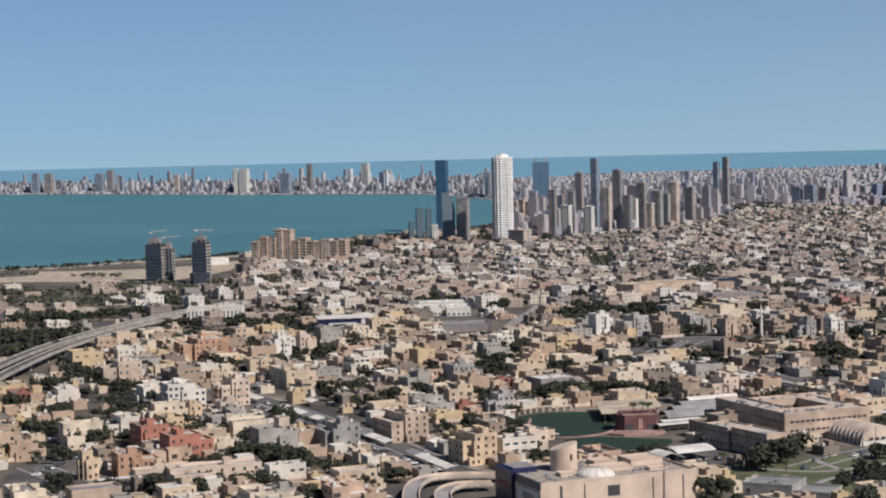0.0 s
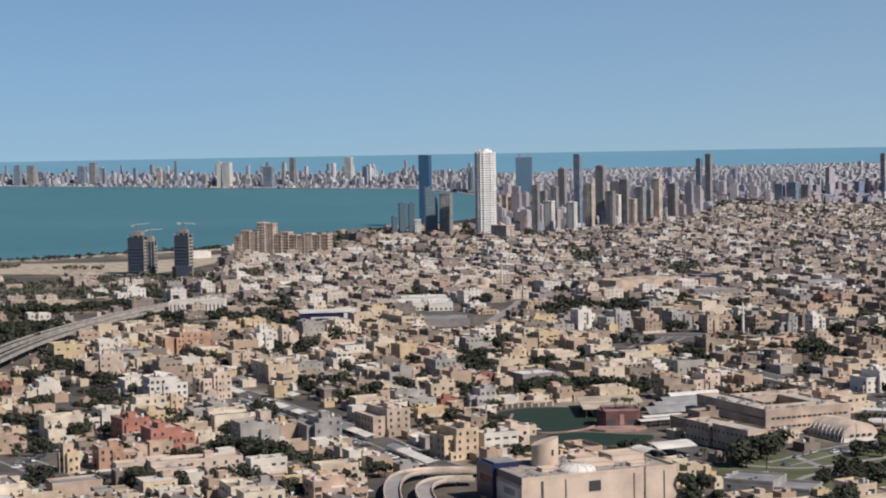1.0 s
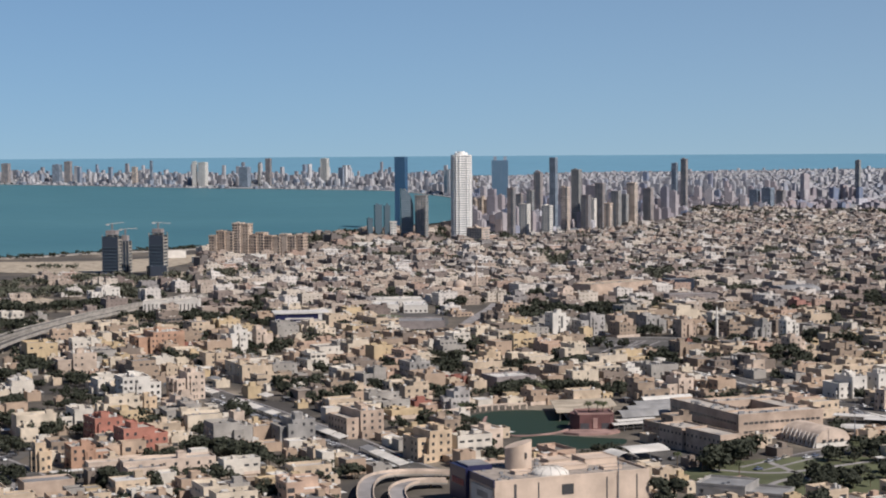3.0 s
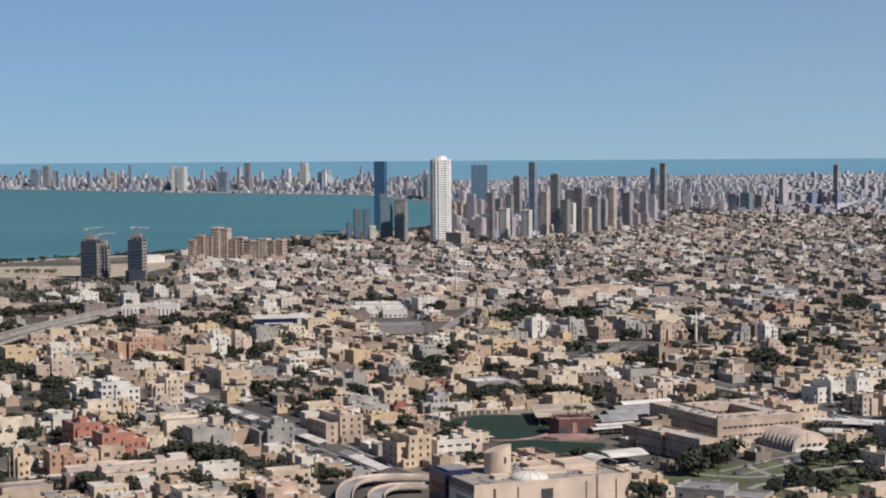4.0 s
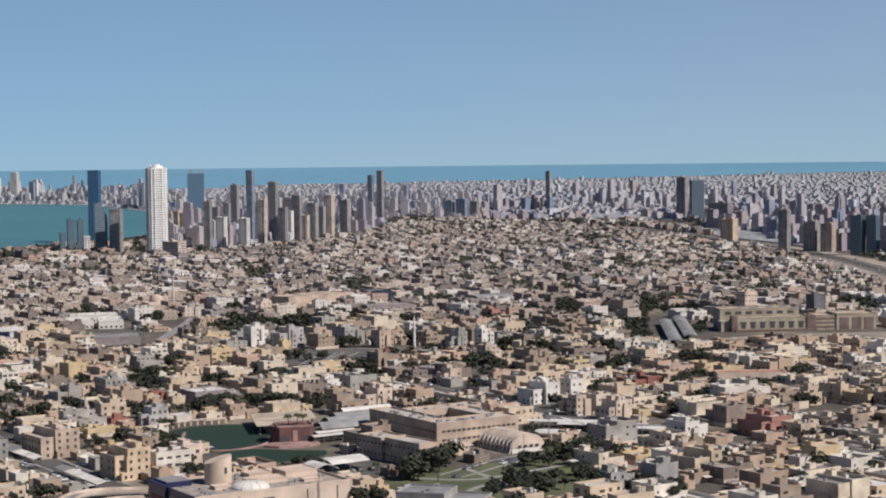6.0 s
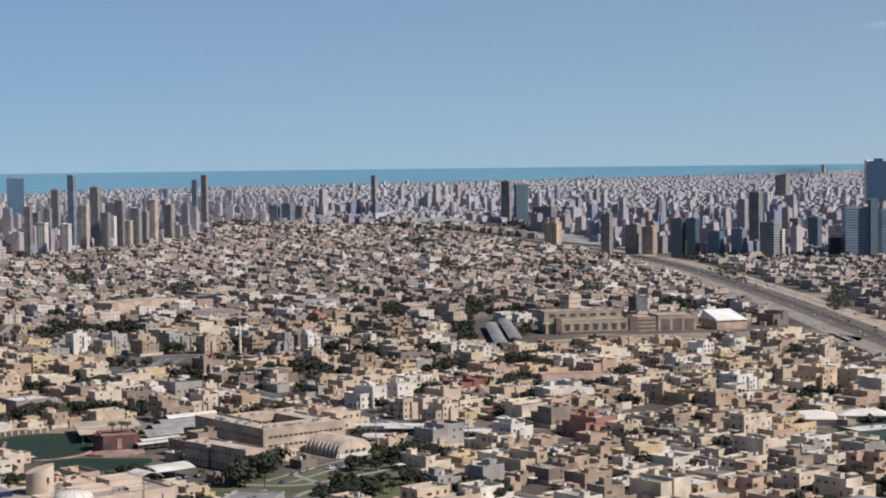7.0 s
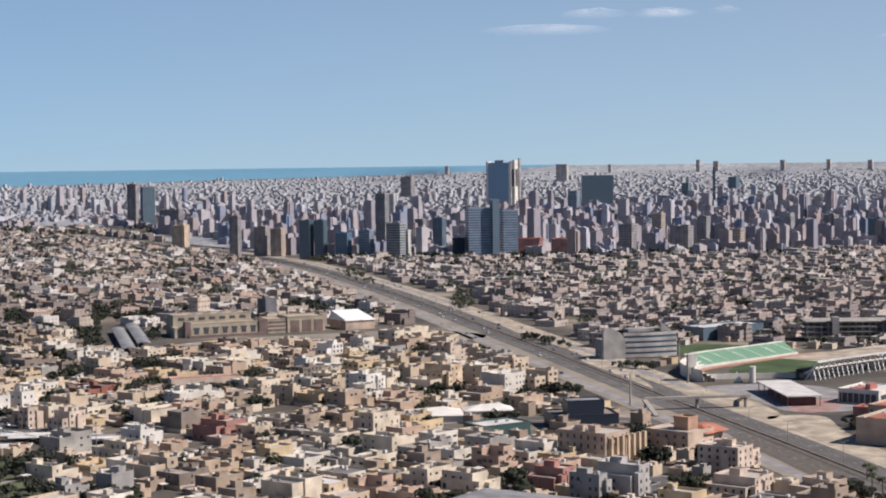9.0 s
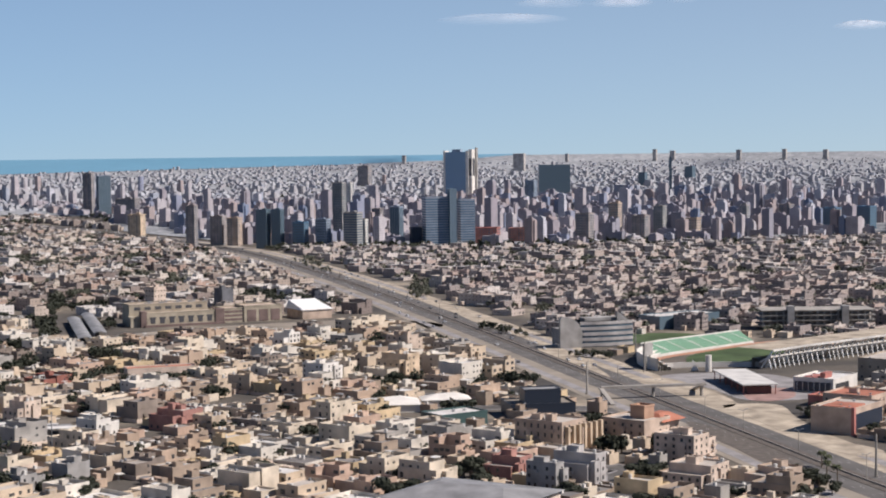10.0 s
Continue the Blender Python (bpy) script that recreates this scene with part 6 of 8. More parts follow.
b = Build()
b.box(-2.4, -0.8, 0, 2.4, 0.8, 0.6)
part("plinth", b, [M["concrete"]], sail_sign)
b = Build()
b.add([(-2.2, -0.15, 0.6), (2.2, -0.15, 0.6), (-1.4, -0.15, 7.2), (-2.2, 0.15, 0.6), (2.2, 0.15, 0.6), (-1.4, 0.15, 7.2)], [(0, 1, 2), (5, 4, 3), (0, 3, 4, 1), (1, 4, 5, 2), (2, 5, 3, 0)])
part("blade", b, [M["white"]], sail_sign)
frame_block = thing("car_park_block", "grey open concrete parking block with rows of columns", "building", 858, 1042, 0, -30)
for k in range(4):
    b = Build()
    b.box(-1, -1, k * 3.7 + 3.0, 83, 29, k * 3.7 + 3.7, bottom=True)
    part("slab", b, [M["concrete"]], frame_block)
    for u in range(17):
        b = Build()
        b.box(u * 5, 0, k * 3.7, u * 5 + 1.2, 1.2, k * 3.7 + 3.0)
        part("column", b, [M["concrete"]], frame_block)
b = Build()
b.box(2, 6, 0, 80, 27, 14.6)
part("core", b, [M["taupe"]], frame_block, "dark inner wall")
for u in (18, 58):
    b = Build()
    b.box(u, -3, 0, u + 5, 4, 18)
    part("stair_tower", b, [M["grey"]], frame_block)
keep(865, 1045, 925, 1010, 22)
patch("plaza", "grey paved plaza between stadium and highway", "plaza", [(640, 872), (676, 868), (700, 838), (684, 785), (655, 752), (620, 764), (632, 815)], 0.14, "paving", guard=14)
patch("plaza_rose", "rose paved corner of the plaza", "stage_floor", [(645, 796), (668, 790), (651, 763), (629, 755), (622, 768)], 0.18, "paving")
patch("sand_lot", "bare pale sand beside the highway", "sand_pale", [(617, 863), (639, 859), (613, 769), (589, 752), (604, 810)], 0.17, "sand", guard=6)
patch("sand_lot", "bare pale sand with worn tracks", "sand_pale", [(597, 757), (622, 744), (600, 701), (573, 643), (569, 608), (553, 592), (550, 629), (566, 672), (583, 722)], 0.17, "sand", guard=6)
patch("sand_lot", "trodden dusty verge before the houses", "yard", [(549, 722), (541, 667), (516, 598), (500, 596), (518, 650), (534, 700)], 0.17, "sand")
st = thing("filling_station", "red filling station with a flat white roof", "shop", 646, 777, 0, 66)
b = Build()
b.box(0, 0, 0, 50, 14, 4.4)
part("wall", b, [M["stage_red"]], st)
b = Build()
b.box(-3, -3, 5.4, 66, 17, 6.0, bottom=True)
part("roof", b, [M["white"]], st)
for k in range(6):
    b = Build()
    b.tube(-1 + k * 13, -2, 0, 5.4, 0.3, n=8)
    b.tube(-1 + k * 13, 16, 0, 5.4, 0.3, n=8)
    part("column", b, [M["rust"]], st)
keep(640, 775, 665, 830, 18)
gs = oblong("dark_glass_shop", "white shop with a blue glazed side and a red roof sign", "shop", 672.9, 757, 24, 32, 24, 7.5, "white_stone", roof="white", room=False)
for name, box, mat, word in (("glazing", (-0.3, 1, 0.8, 0.05, 23, 6), "steel_blue", "dark blue glazed side"), ("glazing", (3, -0.3, 1, 20, 0.05, 5.4), "glass", ""), ("roof_sign", (7, 8, 7.5, 16, 11, 10.5), "rust", "red sign wall on the roof"), ("roof_sheet", (4, 12, 7.5, 19, 20, 8.1), "rust", "red roof panel")):
    b = Build()
    b.box(*box, bottom=True)
    part(name, b, [M[mat]], gs, word)
for k in range(7):
    b = Build()
    b.box(-0.5, 1 + k * 3.4, 0.5, -0.2, 1.35 + k * 3.4, 6.2, bottom=True)
    part("mullion", b, [M["white"]], gs)
rs = oblong("red_cornered_shop", "tan shop with a dark glass front and a red corner", "shop", 586, 645, 24, 34, 22, 12, "tan", roof="roof", room=False, extra=8)
for name, box, mat, word in (("glazing", (2, -0.3, 1, 33, 0.05, 10), "steel_blue", "dark glass front"), ("corner_band", (-0.35, -0.4, 0, 1.6, 1.2, 13.4), "rust", "red corner band"), ("roof_sheet", (3, 3, 12, 20, 18, 12.8), "red_roof", "red roof panel")):
    b = Build()
    b.box(*box, bottom=True)
    part(name, b, [M[mat]], rs, word)
oblong("tan_shop_house", "tan and red shop house", "shop", 622, 672, 24, 26, 26, 12, "tan", 3, 4, roof="red_roof")
oblong("red_kiosk", "small red kiosk with a flat roof", "shop", 637, 724, 24, 14, 9, 5, "rust", roof="red_roof", room=False, extra=1)
oblong("dark_hall", "long dark stone hall beside the stadium", "hall", 740, 770, 25, 60, 30, 12, "brown", 2, 5)
oblong("white_roofed_club", "green glazed club with a white roof", "hall", 800, 1090, 5, 60, 24, 9, "slate_glass", roof="white", room=False)
patch("lawn_training", "green training pitch", "grass", [(735, 1020), (790, 1010), (800, 1060), (745, 1080)], 0.1, "pitch", guard=12)

oblong("white_corner_house", "bright white corner house on the main street", "house", 239.5, 979, 24, 18, 16, 11, "white_stone", 3, 3.6, tanks=2)
oblong("white_blue_house", "white house with blue shadowed openings", "house", 503, 1109, 24, 16, 14, 13, "white_stone", 4, 3.4, (0.8, 0.9), tanks=2)
oblong("white_low_house", "white low house with a roof terrace", "house", 279.5, 835.9, 24, 16, 14, 8.5, "white_stone", 2, 4, tanks=2)
oblong("red_house", "brick red house with a pale roof edge", "house", 319.4, 836, 24, 20, 18, 9, "rose_far", 2, 4, tanks=1)
oblong("white_apartment_house", "white apartment house with even windows", "house", 456.7, 952.8, 24, 20, 16, 11.5, "white_stone", 4, 2.9, tanks=2)
oblong("yellow_apartment_house", "ochre yellow apartment house", "house", 506, 946.8, 24, 17, 20, 14, "yellow", 4, 3.6, tanks=2)
oblong("rose_apartment_house", "pale rose apartment house beside the highway", "house", 565.3, 1049.8, 24, 19, 18, 13, "peach", 4, 4.0, tanks=2)
oblong("red_roofed_market", "long low market under a red roof", "shop", 368, 1040, -10, 42, 14, 6, "cream", roof="red_roof", room=False)
keep(468, 764, 512, 750, 9)
oblong("navy_shop", "navy blue shop with a raised box", "shop", 479, 780, -19, 34, 24, 6.5, "steel_blue", roof="sand", room=False)
oblong("navy_box", "navy blue box on the shop roof", "shop", 488, 781, -19, 19, 12, 7, "steel_blue", room=False, z=6.6, parapet=0.6, extra=0, roof="zinc")
for x, y, l, w in ((425, 838, 29, 24), (460, 838, 25, 15)):
    t = oblong("white_tent_hall", "white hipped tent hall on low walls", "tent", x, y, -24, l, w, 4, "white_stone", roof="white", room=False, extra=0, parapet=0)
    b = Build()
    b.add([(-1, -1, 4.2), (l + 1, -1, 4.2), (l + 1, w + 1, 4.2), (-1, w + 1, 4.2), (l * 0.3, w * 0.35, 7), (l * 0.7, w * 0.65, 7)], [(0, 1, 4), (1, 5, 4), (1, 2, 5), (2, 3, 5), (3, 4, 5), (3, 0, 4), (3, 2, 1, 0)])
    part("tent_roof", b, [M["white_stone"]], t)
oblong("green_shop", "dark green fronted shop with a pale roof", "shop", 431.9, 768, 6, 28, 18, 6.5, "teal", roof="white", room=False)
t = oblong("zinc_roofed_hall", "wide hall under a grey zinc roof", "hall", 332, 548, 28, 44, 52, 9, "cream", roof="zinc", room=False, extra=0, parapet=0)
b = Build()
b.add([(-1.5, -1.5, 9.1), (45.5, -1.5, 9.1), (45.5, 53.5, 9.1), (-1.5, 53.5, 9.1), (22, 12, 12.5), (22, 40, 12.5)], [(0, 1, 4), (1, 2, 5, 4), (2, 3, 5), (3, 0, 4, 5), (3, 2, 1, 0)])
part("hipped_roof", b, [M["zinc"]], t)
beige = oblong("beige_apartment_house", "beige apartment house with tall recessed strips", "house", 438, 670, 22, 31, 26, 15, "tan", 4, 3.3, (0.5, 1.0), tanks=4)
for k in range(7):
    b = Build()
    b.box(2 + k * 4.4, -2.1, 0, 3.5 + k * 4.4, -0.1, 13.6)
    part("pilaster", b, [M["yellow"]], beige, "ochre upright strip")
redroof = oblong("red_roofed_house", "tan house with a red tile roof", "house", 487.7, 676.9, 20, 32, 24, 10.5, "tan", 3, 4.5, room=False)
for name, box, mat, word in (("stair_tower", (9, 6, 10.5, 17, 14, 16), "brick", "brick red stair tower"),):
    b = Build()
    b.box(*box)
    b.ring(8.8, 5.8, 17.2, 14.2, 16, 16.9, 0.3)
    part(name, b, [M[mat]], redroof, word)
b = Build()
b.add([(14, -1.5, 9), (33, -1.5, 9), (33, 16, 9), (14, 16, 9), (19, 5, 12.2), (28, 5, 12.2), (28, 10, 12.2), (19, 10, 12.2)], [(0, 1, 5, 4), (1, 2, 6, 5), (2, 3, 7, 6), (3, 0, 4, 7), (4, 5, 6, 7), (3, 2, 1, 0)])
part("tile_roof", b, [M["red_roof"]], redroof, "red hipped tile roof")
oblong("cream_apartment_house", "cream apartment house by the highway", "house", 474.6, 622.4, 23, 22, 20, 12, "cream", 4, 3.8, tanks=2)
oblong("cream_villa", "cream villa with arched windows and a cornice", "house", 441.2, 572, 24, 21, 19, 9, "cream", 3, 3.2, tanks=2)
oblong("tan_villa", "low tan villa with a flat roof", "house", 462, 556, 10, 19, 14, 8, "tan", 2, 3.2, tanks=2)
oblong("grey_white_apartment_house", "white and grey apartment house", "house", 403.1, 597, 24.5, 13, 20, 14, "lilac", 4, 3.0, tanks=3)
oblong("grey_apartment_house", "grey apartment house with dark windows", "house", 384, 592, 24.5, 10, 14, 13.6, "grey", 4, 2.6, tanks=2)
oblong("rose_house", "brick red villa beside the apartment houses", "house", 388.3, 631.3, 26, 15, 14, 9, "rose_far", 3, 3.4)
bridge = thing("footbridge", "grey footbridge over the highway on thick legs", "bridge")
b = Build()
b.beam((556, 812, 6.5), (612, 792, 6.5), 3.5, 1.4)
part("span", b, [M["concrete"]], bridge)
for x, y in ((557, 812), (584, 802), (610, 793)):
    b = Build()
    b.tube(x, y, 0, 6.0, 0.9, n=8)
    part("leg", b, [M["concrete"]], bridge)
for x, y, dx, dy in ((556, 812, -7, -22), (611, 792, 9, 22)):
    b = Build()
    b.beam((x, y, 6.4), (x + dx, y + dy, 0.3), 2.6, 0.8)
    part("stair", b, [M["concrete"]], bridge)
for x, y in ((562, 834), (646, 896), (685, 960), (521, 560)):
    pole("light_mast", "tall pale concrete light mast", x, y, 18, 0.6, False)
for i in range(0, len(main_line), 2):
    x, y, z, sx, sy = main_line[i]
    if 500 < y < 1900:
        pole("street_lamp", "grey street lamp with two arms on the median", x, y, 11, 0.16)
for x, y, h in ((206, 815, 22), (248, 805, 20), (244, 740, 20), (83, 690, 20)):
    pole("light_mast", "tall thin dark light mast", x, y, h, 0.25, False, "metal")

# houses that stand out among the plain ones
oblong("apartment_house", "lilac-grey apartment house with balcony rows", "house", 24.0, 941.8, 24, 12.6, 10, 10.4, "lilac", 3, 2.6, (0.7, 0.7), tanks=2)
oblong("waterside_house", "cream house with a white roof by the basin", "house", 31.5, 822, 26, 16.5, 13, 9, "cream", 2, 3.4, (0.9, 0.8), roof="white", tanks=1)
oblong("apartment_house", "grey apartment house with many small windows", "house", 4.6, 1050.5, 24, 19.1, 15.3, 13.2, "grey", 4, 2.8, tanks=3)
oblong("pavilion", "low pavilion under a wide pale flat roof", "hall", 53.9, 1022.3, 24, 24.8, 19.8, 7.5, "taupe", roof="white", room=False, extra=3)
oblong("ochre_house", "ochre house with a flat roof", "house", 48.0, 1127.1, 24, 15.5, 12.4, 9.6, "yellow", 3, 3.6, tanks=2)
oblong("orange_apartment_house", "wide orange apartment house", "house", -177.9, 1227.0, 24, 31.9, 25.5, 13.5, "brick", 4, 3.8, tanks=4)
oblong("white_apartment_house", "white apartment house beside an orange one", "house", -118.0, 1221.7, 24, 14.8, 11.8, 15.5, "white_stone", 4, 3.4, tanks=2)
oblong("white_apartment_house", "pale apartment house with a flat roof", "house", -99.0, 1233.7, 24, 12, 9.6, 14.5, "cream", 4, 3.4, tanks=2)
oblong("white_house", "broad white house among dark trees", "house", -282.3, 1657.0, 24, 25.9, 20.7, 11, "white_stone", 3, 4, tanks=2)
oblong("navy_annex", "low navy building at the foot of a tower", "hall", -272.2, 1970.0, 24, 18.4, 14.7, 10, "steel_blue", roof="zinc", room=False, extra=2)
oblong("white_shed", "long white shed on the shore lot", "shed", -293.9, 2288.3, 24, 23.6, 14, 8, "white_stone", roof="white", room=False, extra=0)
oblong("low_schoolhouse", "long low cream building with a pale flat roof", "hall", -133.0, 764.5, 24, 32.3, 7, 5.8, "cream", 1, 4.2, (0.9, 0.8), roof="roof", room=False, extra=3)
oblong("grey_roofed_shed", "low shed under a grey ribbed roof", "shed", -151.5, 722.4, 24, 20.4, 12, 5.5, "tan", roof="zinc", room=False, extra=1)
oblong("low_cream_house", "low cream house behind a long building", "house", -114.8, 754.3, 24, 16, 8, 4.8, "cream", 1, 4, roof="zinc", room=False, extra=2)
canopy("yard_canopy", "long white canopy over a yard", -147.1, 756.3, 24, 17, 4.5, 4.2, "white", 4)
oblong("yellow_house", "pale yellow house with dark window holes", "house", -140.7, 953.6, 24, 11.7, 9.4, 7.5, "yellow", 2, 3.4, tanks=1)
oblong("cream_house", "large cream house with a roof terrace", "house", -121.7, 936.3, 24, 14.2, 11.3, 10.3, "cream", 3, 3.4, tanks=2)
oblong("ochre_house", "narrow tall ochre house", "house", -158.6, 780.7, 24, 7.3, 6.5, 12.0, "yellow", 3, 3.2, room=False, tanks=1)
oblong("cream_house", "cream house with paired windows", "house", -85.5, 878.6, 24, 9.1, 7.3, 10.0, "cream", 3, 2.9, room=False, tanks=1)
oblong("white_house", "tall bright white house above the main street", "house", 262.0, 985.0, 24, 12.9, 10.3, 12.0, "white_stone", 3, 3.6, tanks=2)
oblong("cream_house", "cream house with white window surrounds", "house", 250.7, 930.9, 24, 9.4, 7.5, 10.4, "cream", 3, 2.9, room=False, tanks=2)
oblong("cream_house", "broad cream house with a grey side", "house", 262.0, 906.0, 24, 14.9, 11.9, 10.0, "cream", 3, 3.4, tanks=2)
oblong("grey_house", "plain grey house with a high blank wall", "house", 229.7, 725.2, 24, 12.1, 9.7, 8.4, "grey", 0, 3.4, tanks=2)
oblong("grey_house", "low grey house with white roof units", "house", 209.0, 722.0, 24, 14, 12, 6.2, "grey", 2, 4, tanks=3)
oblong("tan_house", "tan house with a stepped roof", "house", 257.7, 774.0, 24, 11, 8.8, 9.0, "tan", 3, 3.4, tanks=2)
oblong("cream_house", "cream house behind the school", "house", 146.4, 989.1, 24, 16.7, 13.3, 9.8, "cream", 3, 3.6, tanks=2)
# the cross avenue and the halls beyond it
oblong("apartment_house", "dull white apartment house along the avenue", "house", 111.1, 1325.2, 24, 15.2, 12.1, 15.5, "white_stone", 4, 3.4, tanks=2)
oblong("apartment_house", "pale lilac apartment house along the avenue", "house", 131.9, 1317.3, 24, 19.3, 15.5, 14, "lilac", 4, 3.4, tanks=2)
oblong("tan_house", "tan house facing the avenue", "house", 160.1, 1348.9, 24, 16.8, 13.4, 11, "tan", 3, 3.8, tanks=2)
oblong("apartment_house", "dull grey apartment house behind trees", "house", 180.6, 1328.4, 24, 18.5, 14.8, 12.5, "grey", 3, 3.8, tanks=2)
oblong("tan_house", "wide tan house facing the avenue", "house", 202.2, 1300.2, 24, 14.8, 11.9, 12.2, "tan", 3, 3.8, tanks=2)
oblong("zinc_hall", "long hall under a pale zinc roof", "hall", 246.3, 1562.3, 24, 31.7, 25.4, 7.4, "taupe", roof="zinc", room=False, extra=1)
oblong("dark_blue_hall", "low dark blue hall among houses", "hall", 254.9, 1703.5, 24, 26.2, 20.9, 10.9, "steel_blue", roof="zinc", room=False, extra=1)
oblong("red_house", "dull red house among cream ones", "house", 326.9, 1485.8, 24, 14.7, 11.8, 9.4, "rose_far", 2, 3.8, tanks=1)
oblong("white_house", "bright white house with square windows", "house", 275.5, 1286.5, 24, 12.1, 9.7, 12.5, "white_stone", 4, 3.6, tanks=2)
oblong("cream_house", "cream house below a white one", "house", 259.7, 1201.3, 24, 13.1, 10.5, 9.5, "cream", 3, 3.6, tanks=1)
oblong("slate_house", "slate grey house with a flat roof", "house", 254.6, 1290.4, 24, 13.1, 10.5, 10.5, "grey", 3, 3.8, tanks=1)
oblong("white_house", "low white house with a roof terrace", "house", 151.7, 1091.0, 24, 13.6, 10.8, 5.9, "white_stone", 2, 3.8, tanks=2)
oblong("white_house", "white house among garden trees", "house", 132.7, 1056.8, 24, 13.1, 10.5, 7.7, "white_stone", 2, 3.8, tanks=2)
oblong("cream_house", "cream house with a set-back top", "house", 137.8, 1567.2, 24, 13.2, 10.6, 14.5, "cream", 4, 3.8, tanks=2)
oblong("peach_house", "peach house beside the tree lot", "house", 208.5, 1081.2, 24, 12.1, 9.7, 8.7, "peach", 2, 3.6, tanks=1)
barrel = thing("barrel_roofed_hall", "long hall under an arched grey zinc roof", "hall", 345.9, 1619.5, 0, 24)
b = Build()
b.box(0, 0, 0, 38, 28, 6)
part("wall", b, [M["taupe"]], barrel)
b = Build()
b.vault(-0.6, 38.6, -0.6, 28.6, 6.0, 5.0, 12)
part("roof", b, [M["zinc"]], barrel)
keep(355, 1635, 375, 1645, 20)
mina = thing("minaret", "slim white minaret of a small mosque", "minaret", 227.3, 1297, 0)
b = Build()
b.tube(0, 0, 0, 14, 1.1, 0.95, 10)
part("shaft", b, [M["white_stone"]], mina)
b = Build()
b.tube(0, 0, 14, 14.8, 1.7, 1.7, 12)
part("gallery", b, [M["white_stone"]], mina)
b = Build()
b.tube(0, 0, 14.8, 20, 0.75, 0.65, 10)
b.tube(0, 0, 20, 24, 0.75, 0.04, 10)
part("spire", b, [M["white_stone"]], mina)
keep(227, 1297, r=5)

# ---- groves: places kept for trees ----
GROVES = []


def grove(x0, y0, x1, y1, w, n, h):
    """Trees strewn along a line."""
    GROVES.append((x0, y0, x1, y1, w, n, h))
    keep(x0, y0, x1, y1, w * 0.85)


grove(-330, 1395, -292, 1410, 25, 74, 8)
grove(-318, 1553, -246, 1621, 22, 88, 8)
grove(-366, 1563, -318, 1560, 22, 66, 8)
grove(-342, 1908, -215, 1842, 25, 154, 8)
grove(-300, 1740, -235, 1700, 22, 88, 8)
grove(-420, 1760, -340, 1700, 25, 88, 8)
grove(-195, 1370, -138, 1402, 19, 57, 7)
grove(-230, 1480, -150, 1470, 12, 44, 7)
grove(-132, 2763, -100, 2700, 41, 132, 9)
grove(-60, 2640, 40, 2552, 18, 105, 9)
grove(-96, 829, -49, 780, 9, 36, 8)
grove(-74, 811, -60, 795, 8, 15, 9)
grove(-100, 760, -70, 745, 8, 12, 7)
grove(130, 765, 158, 808, 6, 30, 10)
grove(172, 742, 182, 728, 8, 13, 7)
grove(186, 790, 196, 780, 5, 6, 7)
grove(204, 800, 224, 812, 8, 15, 8)
grove(160, 720, 205, 760, 14, 21, 6)
grove(205, 730, 240, 700, 9, 15, 7)
grove(100, 1130, 118, 1150, 8, 21, 7)
grove(60, 1010, 110, 1015, 8, 24, 8)
grove(20, 985, 60, 1000, 6, 15, 7)
grove(110, 1000, 130, 1010, 6, 12, 8)
grove(170, 1545, 235, 1600, 6, 24, 7)
grove(300, 1700, 360, 1720, 10, 39, 7)
grove(330, 1350, 345, 1500, 9, 45, 7)
grove(392, 1270, 434, 1430, 8, 70, 7)
grove(452, 1470, 512, 1630, 10, 60, 7)
grove(462, 1340, 480, 1400, 5, 14, 6)
grove(380, 1160, 420, 1180, 8, 21, 7)
grove(640, 1480, 690, 1400, 8, 27, 7)
grove(500, 860, 545, 915, 5, 9, 5)
grove(596, 655, 616, 714, 7, 30, 6)
grove(480, 540, 500, 580, 8, 24, 5)
grove(430, 600, 452, 620, 7, 18, 6)
grove(400, 640, 430, 640, 6, 9, 6)
grove(770, 1200, 830, 1300, 8, 24, 6)
grove(790, 1440, 900, 1640, 12, 36, 7)
grove(860, 1800, 960, 2050, 12, 30, 7)
grove(940, 1300, 1020, 1290, 16, 60, 8)
grove(1080, 1500, 1200, 1480, 18, 75, 8)
grove(1250, 1600, 1400, 1560, 18, 75, 8)
grove(1000, 1760, 1150, 1720, 20, 90, 8)
grove(900, 1120, 980, 1080, 12, 51, 8)
grove(390, 1500, 430, 1640, 10, 45, 7)
grove(520, 1650, 640, 1700, 12, 60, 7)
grove(420, 1900, 560, 1880, 14, 60, 7)
grove(250, 1950, 360, 1960, 14, 60, 8)
grove(330, 2200, 470, 2230, 14, 66, 8)
grove(150, 2150, 240, 2160, 12, 45, 8)
grove(640, 2150, 760, 2120, 14, 60, 8)
grove(280, 1200, 300, 1230, 7, 15, 7)
grove(330, 960, 350, 985, 6, 15, 7)
grove(-60, 1290, 20, 1310, 7, 24, 7)
grove(-20, 1100, 0, 1120, 6, 12, 7)
grove(-440, 1480, -330, 1480, 22, 70, 8)
grove(-470, 1860, -400, 1830, 20, 60, 8)
grove(-300, 1300, -330, 1260, 20, 40, 8)
grove(-250, 1930, -160, 1990, 14, 50, 8)
grove(55, 800, 100, 812, 4, 16, 5)
grove(36, 880, 30, 910, 4, 10, 6)
grove(165, 905, 175, 900, 5, 6, 6)
grove(205, 850, 214, 880, 5, 10, 6)
grove(-10, 905, 10, 880, 5, 10, 6)
grove(150, 1110, 175, 1140, 8, 16, 8)
grove(240, 1110, 262, 1130, 7, 12, 8)
grove(350, 1230, 372, 1250, 7, 14, 8)
grove(560, 1130, 590, 1110, 7, 14, 7)
